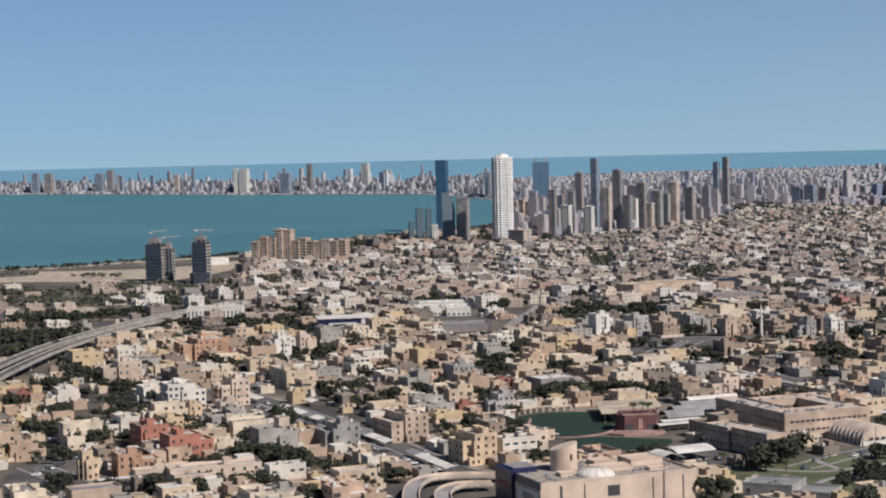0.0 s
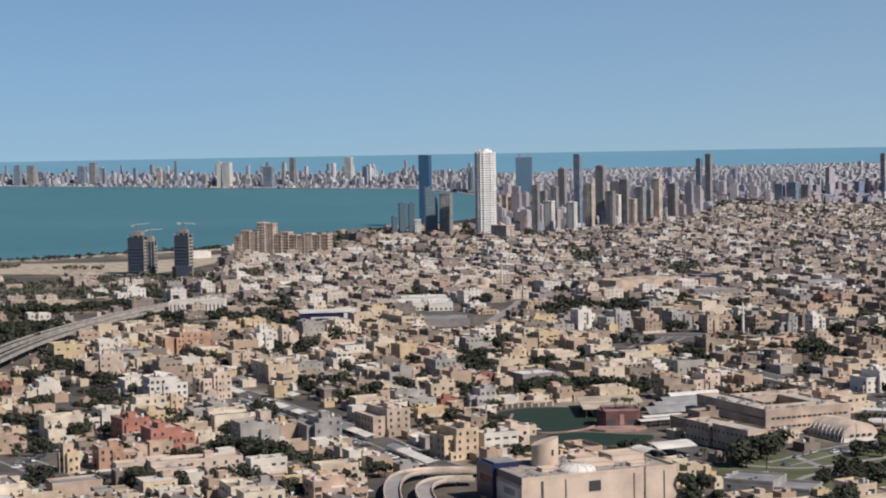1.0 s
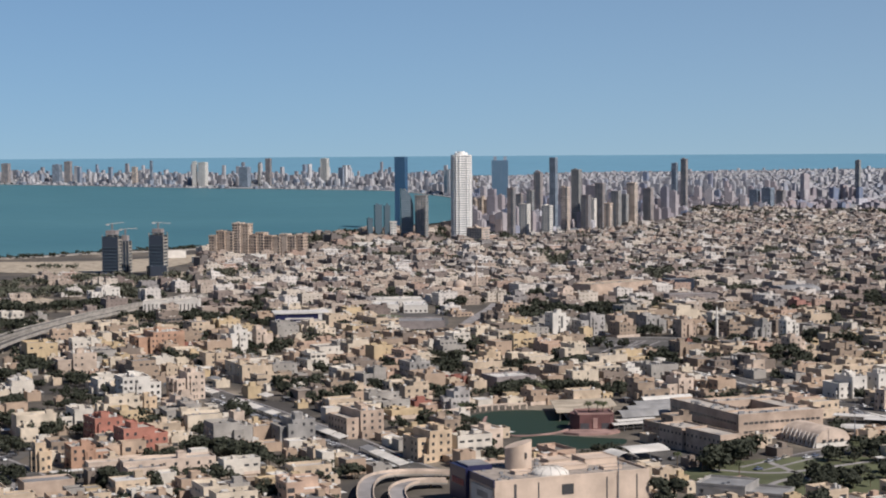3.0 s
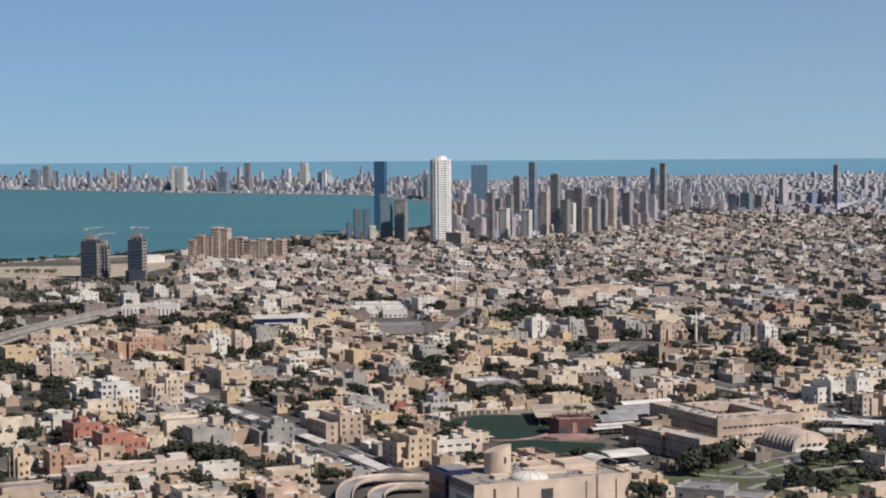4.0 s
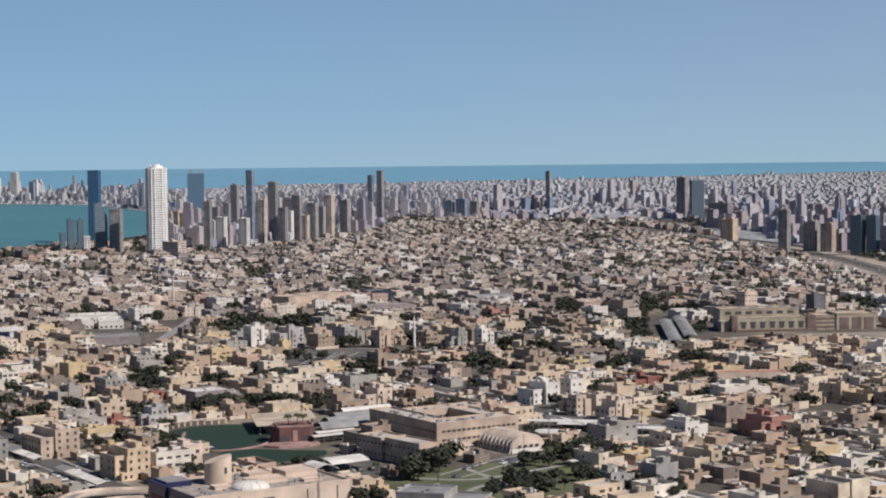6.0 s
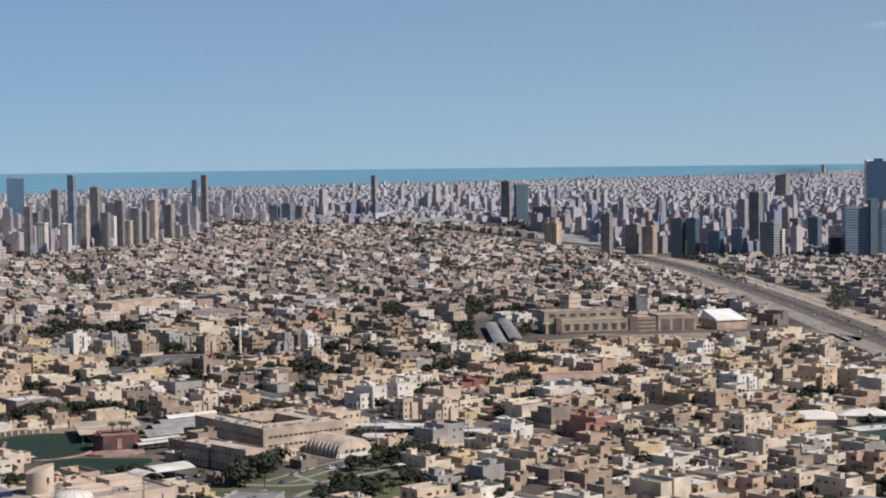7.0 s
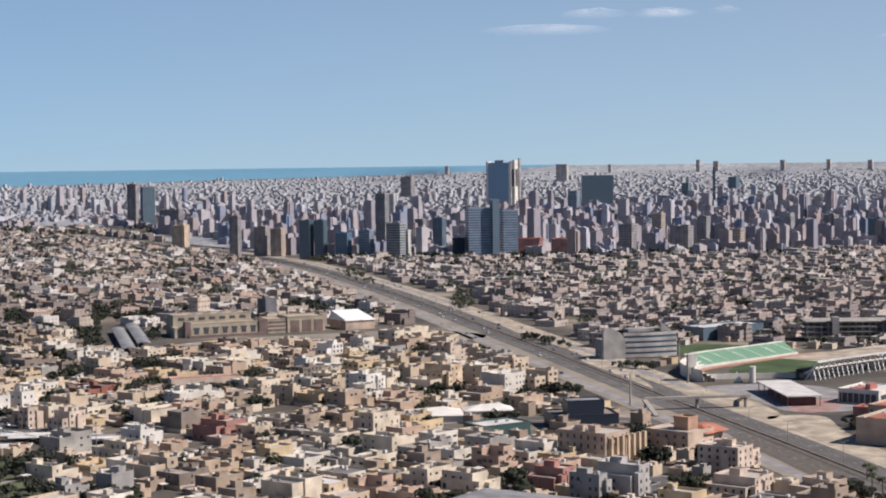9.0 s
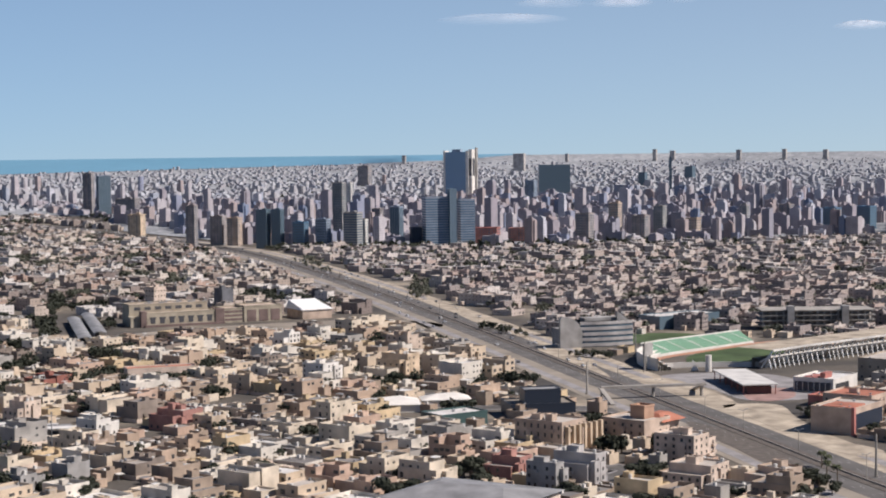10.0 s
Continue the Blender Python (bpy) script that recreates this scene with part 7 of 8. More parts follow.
grove(420, 1050, 440, 1070, 6, 10, 7)
grove(130, 1400, 170, 1420, 9, 20, 8)
grove(240, 1420, 280, 1440, 9, 20, 8)
grove(60, 1230, 90, 1260, 8, 16, 8)
grove(-120, 1180, -90, 1200, 7, 14, 8)
grove(-200, 900, -185, 930, 6, 12, 8)
grove(640, 1700, 700, 1760, 12, 30, 8)
grove(500, 2050, 600, 2100, 12, 36, 8)
grove(1150, 1250, 1280, 1180, 16, 50, 8)
grove(1000, 1000, 1100, 960, 14, 40, 8)
grove(1300, 1350, 1450, 1280, 16, 50, 8)
grove(1350, 1850, 1600, 1750, 18, 60, 8)
grove(1050, 2000, 1250, 1950, 18, 60, 8)
grove(-232, 1060, -205, 1050, 8, 14, 6)
grove(-196, 1036, -172, 985, 7, 16, 6)
grove(-246, 1180, -225, 1150, 10, 26, 7)
grove(-205, 1100, -185, 1060, 8, 18, 7)
grove(-186, 850, -176, 820, 6, 12, 6)
grove(-172, 775, -165, 750, 6, 12, 6)
grove(112, 1085, 124, 1098, 7, 14, 7)
grove(208, 802, 222, 798, 5, 10, 9)
grove(650, 1000, 664, 960, 5, 14, 6)
grove(700, 1180, 690, 1100, 6, 18, 6)
grove(128, 1246, 140, 1252, 4, 9, 7)
grove(226, 1246, 236, 1244, 5, 10, 8)
grove(172, 1318, 196, 1312, 4, 14, 8)
for x0, y0, x1, y1, w, n, h in ((-199, 866, -182, 848, 5, 12, 6), (-245, 1102, -236, 1090, 7, 16, 7), (-190, 966, -165, 973, 5, 9, 6), (-217, 970, -205, 985, 6, 16, 7), (-212, 912, -206, 925, 6, 12, 7),
                                 (-45, 772, -18, 756, 6, 16, 7), (56, 1004, 87, 1020, 8, 34, 8), (20, 958, 40, 944, 4, 14, 7), (14, 1010, 24, 1006, 5, 10, 7), (140, 1232, 152, 1240, 4, 6, 6), (196, 1240, 205, 1246, 4, 7, 6),
                                 (-600, 2150, -480, 2170, 9, 36, 6), (-440, 2120, -380, 2100, 8, 24, 6), (-210, 1462, -150, 1436, 10, 50, 9), (-336, 1745, -262, 1775, 14, 70, 8), (-140, 905, -118, 895, 6, 14, 7), (-150, 760, -138, 745, 5, 10, 6), (-112, 800, -100, 812, 5, 10, 6), (-160, 880, -150, 892, 5, 10, 6), (-100, 868, -88, 880, 5, 10, 7), (-92, 955, -80, 930, 5, 12, 7),
                                 (20, 1180, 60, 1170, 6, 20, 7), (240, 1180, 262, 1196, 6, 18, 7), (318, 1120, 340, 1140, 6, 18, 7), (280, 1010, 300, 1030, 6, 16, 7), (-110, 1240, -80, 1228, 6, 20, 7), (350, 1050, 366, 1062, 6, 14, 7)):
    grove(x0, y0, x1, y1, w, n, h)
patch("street_corner", "dark asphalt street corner with parked cars", "asphalt", [(-196, 795), (-190, 830), (-178, 852), (-171, 838), (-172, 800), (-166, 745), (-182, 740)], 0.07, "road", guard=9)
patch("junction", "wide dark asphalt junction with planted islands", "asphalt", [(124, 1232), (150, 1300), (200, 1306), (206, 1250), (178, 1196), (146, 1200)], 0.075, "road", guard=13)
patch("parking_lot", "grey paved lot behind the shore sand", "asphalt_old", [(-640, 2236), (-520, 2246), (-500, 2160), (-620, 2126)], 0.36, "lot")
patch("dark_yard", "dark paved yard between the sheds", "asphalt", [(-6, 1440), (30, 1385), (36, 1470), (6, 1535)], 0.08, "yard", guard=9)

# streets and lots that stay open
for pts, w in (([(-128, 1072), (-60, 930), (-27, 861), (2, 788), (20, 760)], 9), ([(150, 770), (198, 813), (268, 831), (330, 800)], 7), ([(270, 843), (246, 930), (214, 1014), (190, 1090)], 9),
               ([(100, 1296), (164, 1293), (224, 1282), (280, 1268)], 14), ([(128, 1172), (140, 1212), (163, 1280)], 6), ([(144, 1169), (158, 1226), (178, 1278)], 6), ([(-190, 820), (-160, 770), (-150, 720)], 9), ([(420, 630), (445, 637), (428, 609)], 9), ([(360, 900), (480, 880), (540, 850)], 10), ([(470, 830), (520, 800), (540, 770)], 9)):
    line = smooth(pts, 10)
    b = Build()
    ribbon(b, line, -w * 0.7, w * 0.7, 0.0, 0.08)
    solid("road_street", b, [M["asphalt"]], "dark asphalt street between the houses", "road", kind="structure")
    for s in (-1, 1):
        b = Build()
        e0, e1 = sorted((s * w * 0.7, s * (w * 0.7 + 1.6)))
        ribbon(b, line, e0, e1, 0.0, 0.22)
        solid("pavement", b, [M["plaza"]], "pale paved footway with a kerb", "pavement", kind="structure")
    for i in range(len(pts) - 1):
        keep(*pts[i], *pts[i + 1], r=w * 0.7)
for pts, off, flank in (([(-128, 1072), (-60, 930), (-27, 861), (2, 788)], 8.5, 1), ([(270, 843), (246, 930), (214, 1014), (190, 1090)], 8.5, -1)):
    b = Build()
    e0, e1 = sorted((flank * 8.0, flank * 16.5))
    ribbon(b, smooth(pts, 10), e0, e1, 0.0, 0.05)
    solid("parking_strip", b, [M["asphalt"]], "dark asphalt parking strip beside the street", "road", kind="structure")
    flanked = [(x + sx * flank * 13, y + sy * flank * 13) for x, y, z, sx, sy in smooth(pts, 40)]
    for p, q in zip(flanked, flanked[1:]):
        keep(*p, *q, r=4)
    for i, (x, y, z, sx, sy) in enumerate(smooth(pts, 13.0)):
        side = flank if i % 6 else -flank
        if i % 7 == 5:
            continue
        turn = math.degrees(math.atan2(sx, -sy))
        o = off if side > 0 else off + 4.4
        canopy("street_canopy", "low white car shade along the street", x + sx * side * o, y + sy * side * o, turn, 12.6, 4.8, 2.8, "white_stone" if i % 5 else "zinc", 1, 0.9, 0, "car shades")

# ---- villas on their plots ----
rng = random.Random(11)
houses, gardens = [], []
for d, a, x, y, grid in PLOTS:
    if not free(x, y, 8.0):
        continue
    patch = noise.noise((x / 75, y / 110, 3.3)) + 0.6 * noise.noise((x / 28, y / 28, 7.1))  # open lots and gardens lie together
    if patch > (0.50 if d < 1050 else 0.36 if 4 < a < 16 else 0.46 if d < 1300 else 0.42) or rng.random() < 0.035:
        gardens.append((d, a, x, y))
        continue
    houses.append((d, a, x, y, grid))
# low annexes, garages and shops in the gaps between the plots
cells = {}
for d, a, x, y, grid in houses:
    cells.setdefault((int(x // 20), int(y // 20)), []).append((x, y, 8.5))


def gap(x, y, r):
    i, j = int(x // 20), int(y // 20)
    return all(math.hypot(x - p, y - q) > r + e for u in (-1, 0, 1) for v in (-1, 0, 1) for p, q, e in cells.get((i + u, j + v), ()))


annexes = []
ra = random.Random(77)
for k in range(5000):
    a, d = ra.uniform(-16, 44), 1 / ra.uniform(1 / 1350, 1 / 640)
    x, y = d * math.sin(radians(a)), d * math.cos(radians(a))
    e = ra.uniform(3.2, 5.6)
    if d > villa_end(a) or not gap(x, y, e + 0.5) or not free(x, y, e):
        continue
    annexes.append((d, a, x, y, e))
    cells.setdefault((int(x // 20), int(y // 20)), []).append((x, y, e))
low = Build()
for d, a, x, y, e in annexes:
    low.place(x, y, 0, (114 if a < 16 else 112) + ra.choice((0, 90)) + ra.uniform(-2, 2), 1.0, ra.random())
    h, u, v = ra.choice((2.9, 3.2, 3.4, 3.8, 4.2, 6.4)), e * ra.uniform(0.75, 1.0), e * ra.uniform(0.6, 1.0)
    low.box(-u, -v, 0, u, v, h)
    low.ring(-u - 0.06, -v - 0.06, u + 0.06, v + 0.06, h, h + ra.choice((0.3, 0.6, 0.9)), 0.25)
    low.box(-u + 0.25, -v + 0.25, h, u - 0.25, v - 0.25, h + 0.05, 1)
    if ra.random() < 0.5:
        low.box(-u * 0.6, -v * 0.4, h, 0, v * 0.5, h + ra.uniform(1.0, 2.6))
    if ra.random() < 0.5:
        low.box(u * 0.2, -0.7, h, u * 0.2 + 1.2, 0.5, h + 1.2, 3)
    for q in (-0.5, 0.5):
        if ra.random() < 0.6:
            window_box(low, q * u, -v, 1.1, 0.7, 0.6, 0, 1)
            window_box(low, q * v, -u, 1.1, 0.6, 0.6, 1, 1)
    if ra.random() < 0.4:
        low.box(-u, -v - 2.6, 2.5, u * ra.uniform(-0.2, 1), -v, 2.65, 3, True)
solid("annexes", low, [M["houses"], M["roof"], M["glass"], M["white"]], "low flat-roofed annexes and garages between villas", "houses", kind="stuff")
VILLA_WORDS = ["tan", "beige", "dull brown", "pale cream", "ochre", "peach", "white", "dark brown", "grey", "brick red"]


def villa_tone(r, a, d=0):
    k = r.random()
    # nearly half the walls in this sector go darker, in place of cloud shade
    if 4 < a < 17 and 1050 < d < 3600 and r.random() < 0.45:
        return r.choice((0.95, 0.35, 0.9, 0.35, 0.2))
    if a > 28 and r.random() < 0.7:
        return r.choice((0.95, 0.5, 0.2, 0.05, 0.95, 0.76))
    return k


def villa_thing(seed, tone_index, windows):
    r = random.Random(seed)
    t = thing("villa", "flat-roofed %s plastered villa with roof tanks" % VILLA_WORDS[tone_index], "house", group="villas")
    builds, order = {}, []
    wins = []
    wall_mat = WALL_MATS[tone_index]

    def put(name, mat, win=None):
        if win:
            wins.append(win)
            return None
        if not windows and name in ("air_conditioner", "roof_shade", "water_tank"):
            name = "roof_clutter"
        if not windows and name in ("balcony", "string_course", "roof", "parapet"):
            name = "roof_edges"
        key = (name, len(order)) if name in ("water_tank", "air_conditioner") else (name, mat) if name in ("stair_room", "balcony", "wall") else name
        if key not in builds:
            builds[key] = Build().place(tone=r.random())
            order.append(key)
        return builds[key]
    villa(put, r)
    for key in order:
        name = key if isinstance(key, str) else key[0]
        part(name, builds[key], [wall_mat, M["roof"], M["glass"], M["white"], M["yard"], M["metal"]], t, kind="stuff" if name in ("roof_clutter", "roof_edges") else "")
    if windows:
        shared = {}
        for c, fixed, q, ww, wh, axis, sgn in wins:
            if axis not in shared:
                b = Build()
                window_box(b, 0, 0, 0, ww, wh, axis, 1, 0)
                if axis == 0:
                    b.box(-ww - 0.15, -0.16, -0.14, ww + 0.15, 0.16, 0.0, 1, True)
                    b.box(-ww - 0.15, -0.2, 2 * wh, ww + 0.15, 0.2, 2 * wh + 0.14, 1, True)
                else:
                    b.box(-0.16, -ww - 0.15, -0.14, 0.16, ww + 0.15, 0.0, 1, True)
                    b.box(-0.2, -ww - 0.15, 2 * wh, 0.2, ww + 0.15, 2 * wh + 0.14, 1, True)
                shared[axis] = b.mesh("window", [M["glass"], wall_mat])
            ob = part("window", shared[axis], [], t)
            ob.location = (c, fixed, q) if axis == 0 else (fixed, c, q)
    else:
        b = Build()
        for win in wins:
            window_box(b, *win, 0)
        part("window_panes", b, [M["glass"]], t, kind="stuff")
    return t


NEAR_FULL, NEAR_THING = 5, 215


def tone_index(tone):
    k = 0
    for i, (p, c) in enumerate(WALLS):
        if tone >= p:
            k = i
    return k


protos = {}
for i, (d, a, x, y, grid) in enumerate(houses[:NEAR_THING]):
    tone = villa_tone(rng, a if d > 1000 else 0)
    full = i < NEAR_FULL
    key = (rng.randrange(5), tone_index(tone), full)
    m = pose(x, y, 0.0, 0, 0, grid + rng.choice((0, 90, 180, 270)) + rng.uniform(-2, 2))
    if key not in protos:
        protos[key] = villa_thing(100 + key[0] * 31 + key[1], key[1], full)
        protos[key].matrix_basis = m
    else:
        copy_thing(protos[key], m)

rest_near, rest_far, rest_east = Build(), Build(), Build()
for i, (d, a, x, y, grid) in enumerate(houses[NEAR_THING:]):
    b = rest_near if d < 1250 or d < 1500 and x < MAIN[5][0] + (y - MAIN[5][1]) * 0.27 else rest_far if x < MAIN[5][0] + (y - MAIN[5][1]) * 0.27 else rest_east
    gx, gy, gz, s = spot(a, d)
    b.place(gx, gy, gz, grid + rng.choice((0, 90, 180, 270)) + rng.uniform(-2, 2), s, villa_tone(rng, a if d > 1000 else 0, d))
    kept = b

    def put(name, mat, win=None):
        if win:
            window_box(kept, *win)
        return kept
    villa(put, rng, 1 if d < 1500 else 0 if d < 1900 else -1)
mats = [M["houses"], M["roof"], M["glass"], M["white"], M["yard"], M["metal"]]
solid("villas_mid", rest_near, mats, "closely built flat-roofed beige and cream villas", "houses", kind="stuff")
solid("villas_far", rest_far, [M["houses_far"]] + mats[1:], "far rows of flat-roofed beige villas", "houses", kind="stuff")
solid("villas_east", rest_east, [M["houses_grey"], M["roof_hazed"]] + mats[2:4] + [M["sand"], M["metal"]], "grey and rose villas of the outer quarters, paled as by haze", "houses", kind="stuff")
yards = Build()
for d, a, x, y, grid in houses:
    if d < 2600:
        yards.place(x, y, 0, grid)
        # yards past 1500 m get a paler colour, standing in for haze
        yards.box(-8.6, -9.6, -0.1, 8.6, 9.6, 0.14, 6 if d > 1500 else 0)
        if d < 1500:
            yards.ring(-8.6, -9.6, 8.6, 9.6, 0.14, 2.1, 0.2, 1)
        for side in (-1, 1):
            q = rng.random()
            if q < 0.45 and d < 2000:  # shades for cars at the street
                c, e, top = rng.uniform(-5, 3), rng.uniform(3, 6.5), rng.uniform(2.5, 3.2)
                y0, y1 = sorted((side * 9.9, side * 14.0))
                mat = rng.choice((2, 2, 3, 3, 4))
                yards.add([(c, y0, top), (c + e, y0, top + 0.2), (c + e, y1, top + 0.2), (c, y1, top), (c, y0, top - 0.12), (c + e, y0, top + 0.08), (c + e, y1, top + 0.08), (c, y1, top - 0.12)],
                          [(0, 1, 2, 3), (7, 6, 5, 4), (0, 4, 5, 1), (1, 5, 6, 2), (2, 6, 7, 3), (3, 7, 4, 0)], mat)
                if d < 1300:
                    for u in (c + 0.2, c + e - 0.2):
                        for v in (y0 + 0.2, y1 - 0.2):
                            yards.box(u - 0.07, v - 0.07, 0, u + 0.07, v + 0.07, top - 0.05, 4)
            elif q < 0.68 and d < 2000:  # outhouses
                c, e = rng.uniform(-6, 2), rng.uniform(2.5, 6)
                y0, y1 = sorted((side * 9.7, side * 13.0))
                yards.box(c, y0, 0, c + e, y1, rng.uniform(2.6, 4.0), rng.choice((1, 1, 5, 2)))
solid("yards", yards, [M["yard"], M["cream"], M["white"], M["zinc"], M["metal"], M["tan"], M["sand"]], "paved villa yards behind low plastered walls", "yard", kind="stuff")

# ---- trees ----
def crown(b, r, high, wide, leaves, size):
    """Leaf clumps on uneven boughs, with gaps between."""
    lobes = []
    for k in range(r.randrange(5, 9)):
        a = r.uniform(0, 2 * math.pi)
        q = r.uniform(0.1, 0.62) * wide
        lobes.append((q * math.cos(a), q * math.sin(a), high * r.uniform(0.4, 0.8), wide * r.uniform(0.3, 0.5)))
    for k in range(leaves):
        lx, ly, lz, lr = r.choice(lobes)
        v = Vector((r.gauss(0, 1), r.gauss(0, 1), r.gauss(0.15, 0.8))).normalized() * lr * r.uniform(0.6, 1.06)
        c = Vector((lx, ly, lz)) + Vector((v.x, v.y, v.z * 0.75))
        n = (v.normalized() + Vector((r.uniform(-0.7, 0.7), r.uniform(-0.7, 0.7), r.uniform(-0.3, 0.9)))).normalized()
        u = n.orthogonal().normalized()
        w = n.cross(u)
        s = size * r.uniform(0.6, 1.3)
        ph = r.uniform(0, 6.28)
        u, w = u * math.cos(ph) + w * math.sin(ph), w * math.cos(ph) - u * math.sin(ph)
        b.add([tuple(c - s * u), tuple(c - 0.55 * s * w + 0.15 * s * n), tuple(c + s * u), tuple(c + 0.55 * s * w - 0.12 * s * n)], [(0, 1, 2, 3)])
    return lobes


def tree_thing(seed, high, wide, label):
    r = random.Random(seed)
    t = thing("tree", label, "tree", group="street and garden trees")
    bc = Build()
    lobes = crown(bc, r, high, wide, 620, 0.62)
    bt = Build()
    bt.tube(0, 0, 0, high * 0.36, 0.26, 0.16, 7)
    for lx, ly, lz, lr in lobes:
        bt.beam((0, 0, high * 0.3), (lx * 0.8, ly * 0.8, lz), 0.14, 0.14)
    part("trunk", bt, [M["bark"]], t)
    part("crown", bc, [M["leaf"]], t)
    return t


def palm_tree(x, y, z, high, seed):
    """A date palm: a leaning tapered trunk and arching fronds."""
    r = random.Random(seed)
    t = thing("palm_tree", "date palm with a tapered trunk and arching fronds", "palm tree", x, y, z, r.uniform(0, 360), group="date palms")
    b = Build()
    lean = r.uniform(-0.5, 0.5)
    for k in range(5):
        b.tube(lean * (k / 5) ** 2, 0, high * k / 5, high * (k + 1) / 5 + 0.05, 0.3 - 0.03 * k, 0.27 - 0.03 * k, 7)
    part("trunk", b, [M["bark"]], t)
    b = Build()
    for k in range(26):
        a, up = 2 * math.pi * k / 26 + r.uniform(-0.1, 0.1), r.uniform(0.1, 1.1)
        reach = r.uniform(2.0, 2.9)
        ca, sa = math.cos(a), math.sin(a)
        spine = [(lean + ca * reach * q, sa * reach * q, high + up * math.sin(2.2 * q) * 1.6 - 1.6 * q * q) for q in (0.05, 0.35, 0.7, 1.0)]
        for (x0, y0, z0), (x1, y1, z1), w0, w1 in zip(spine, spine[1:], (0.15, 0.42, 0.36), (0.42, 0.36, 0.05)):
            for e in (-1, 1):
                b.add([(x0, y0, z0), (x1, y1, z1), (x1 - sa * w1 * e, y1 + ca * w1 * e, z1 - w1 * 0.5), (x0 - sa * w0 * e, y0 + ca * w0 * e, z0 - w0 * 0.5)], [(0, 1, 2, 3)])
    part("crown", b, [M["palm"]], t)


for k, (x, y, z, high) in enumerate(((92, 886, 8.25, 4.2), (96, 884, 8.25, 4.8), (99, 887, 8.25, 4.0), (74, 985, 0.05, 9), (77, 981, 0.05, 8), (30, 925, 0.05, 7), (118, 770, 0.05, 7), (140, 745, 0.05, 7.5), (200, 792, 0.05, 7), (505, 572, 0.05, 6), (512, 580, 0.05, 6.5), (518, 590, 0.05, 6), (500, 560, 0.05, 6.5))):
    palm_tree(x, y, z, high, 40 + k)
tree_kinds = [tree_thing(1, 7.5, 5.2, "broad dark green tree with a dense crown"), tree_thing(2, 6.0, 4.4, "low round dark green tree"), tree_thing(3, 8.5, 5.4, "tall dark green tree with an uneven crown"), tree_thing(4, 5.5, 4.6, "wide olive green garden tree")]
placed = [False] * 4
rng = random.Random(21)
tree_spots = []
for x0, y0, x1, y1, w, n, h in GROVES:
    for k in range(n):
        q = rng.random()
        x, y = x0 + (x1 - x0) * q + rng.gauss(0, w * 0.5), y0 + (y1 - y0) * q + rng.gauss(0, w * 0.5)
        tree_spots.append((math.hypot(x, y), x, y, h / 7.5 * rng.uniform(0.7, 1.25)))
for d, a, x, y, grid in houses:
    for k in range(rng.choice((0, 1, 1, 2) if a < 14 else (1, 1, 2, 2) if a > 26 and d > 1150 else (0, 0, 1, 1, 2))):
        q = radians(grid)
        u, v = rng.choice(((rng.uniform(-9, 9), rng.choice((-10.2, 10.2))), (rng.choice((-9.3, 9.3)), rng.uniform(-9, 9))))
        tree_spots.append((d, x + math.cos(q) * u - math.sin(q) * v, y + math.sin(q) * u + math.cos(q) * v, rng.uniform(0.6, 1.35)))
for d, a, x, y in gardens:
    for k in range(rng.randrange(5, 11)):
        tree_spots.append((d, x + rng.uniform(-8, 8), y + rng.uniform(-8, 8), rng.uniform(0.8, 1.35)))
tree_spots.sort()
woods, hazed_woods = Build(), Build()
SINGLE = 200
for i, (d, x, y, s) in enumerate(tree_spots):
    a = polar(x, y)[0]
    gx, gy, gz, gs = spot(a, d)
    if i < SINGLE:
        k = rng.randrange(4)
        m = pose(x, y, 0.05, 0, 0, rng.uniform(0, 360))
        if not placed[k]:
            tree_kinds[k].matrix_basis = m
            placed[k] = True
        else:
            tree_kinds[k].scale = (1, 1, 1)
            o = copy_thing(tree_kinds[k], m)
            o.scale = (s, s, s)
    else:
        # trees far off or to the east take the haze-lightened foliage
        w = woods if d < 1700 and x < 720 else hazed_woods
        w.place(gx, gy, gz, rng.uniform(0, 360), gs * s)
        near = d < 1200
        crown(w, rng, 7.0, 4.8, 150 if near else 52 if d < 1800 else 22, 0.85 if near else 1.25 if d < 1800 else 1.5)
        w.tube(0, 0, 0, 3.2, 0.25, 0.16, 5, 1)
solid("trees", woods, [M["leaf"], M["bark"]], "dark green trees among the far houses", "trees", kind="stuff")
solid("hazed_trees", hazed_woods, [M["leaf_hazed"], M["bark"]], "olive trees of the outer quarters, paled as by haze", "trees", kind="stuff")

# dark planting at the foot of the far blocks
scrub = Build()
for lo, hi, d0, d1, n in ((9.2, 10.6, 3650, 3950, 220), (2.2, 9, 2640, 2760, 160), (-6, 1.9, 2450, 2850, 240), (-3, 1.5, 2780, 3000, 120), (19, 31, 2360, 2500, 260), (31, 46, 2350, 2560, 220), (11, 19, 3400, 3800, 200), (-15, 1.5, 5700, 7200, 160), (10, 30, 4200, 7000, 300)):
    for k in range(n):
        a, d = rng.uniform(lo, hi), rng.uniform(d0, d1)
        gx, gy, gz, gs = spot(a, d)
        if a < 2 and bay_near(a) - 60 < d < bay_far(a) + 40 or not free(gx, gy, 2):
            continue
        scrub.place(gx, gy, gz, 0, gs * rng.uniform(0.8, 1.5))
        crown(scrub, rng, 7.5, 5, 22, 1.7)
for k in range(170):  # a thin line of trees along the bay
    a = rng.uniform(-15, -6.2)
    gx, gy, gz, gs = spot(a, bay_near(a) - rng.uniform(14, 34))
    scrub.place(gx, gy, gz, 0, gs * rng.uniform(0.5, 1.0))
    crown(scrub, rng, 7.5, 5, 22, 1.6)
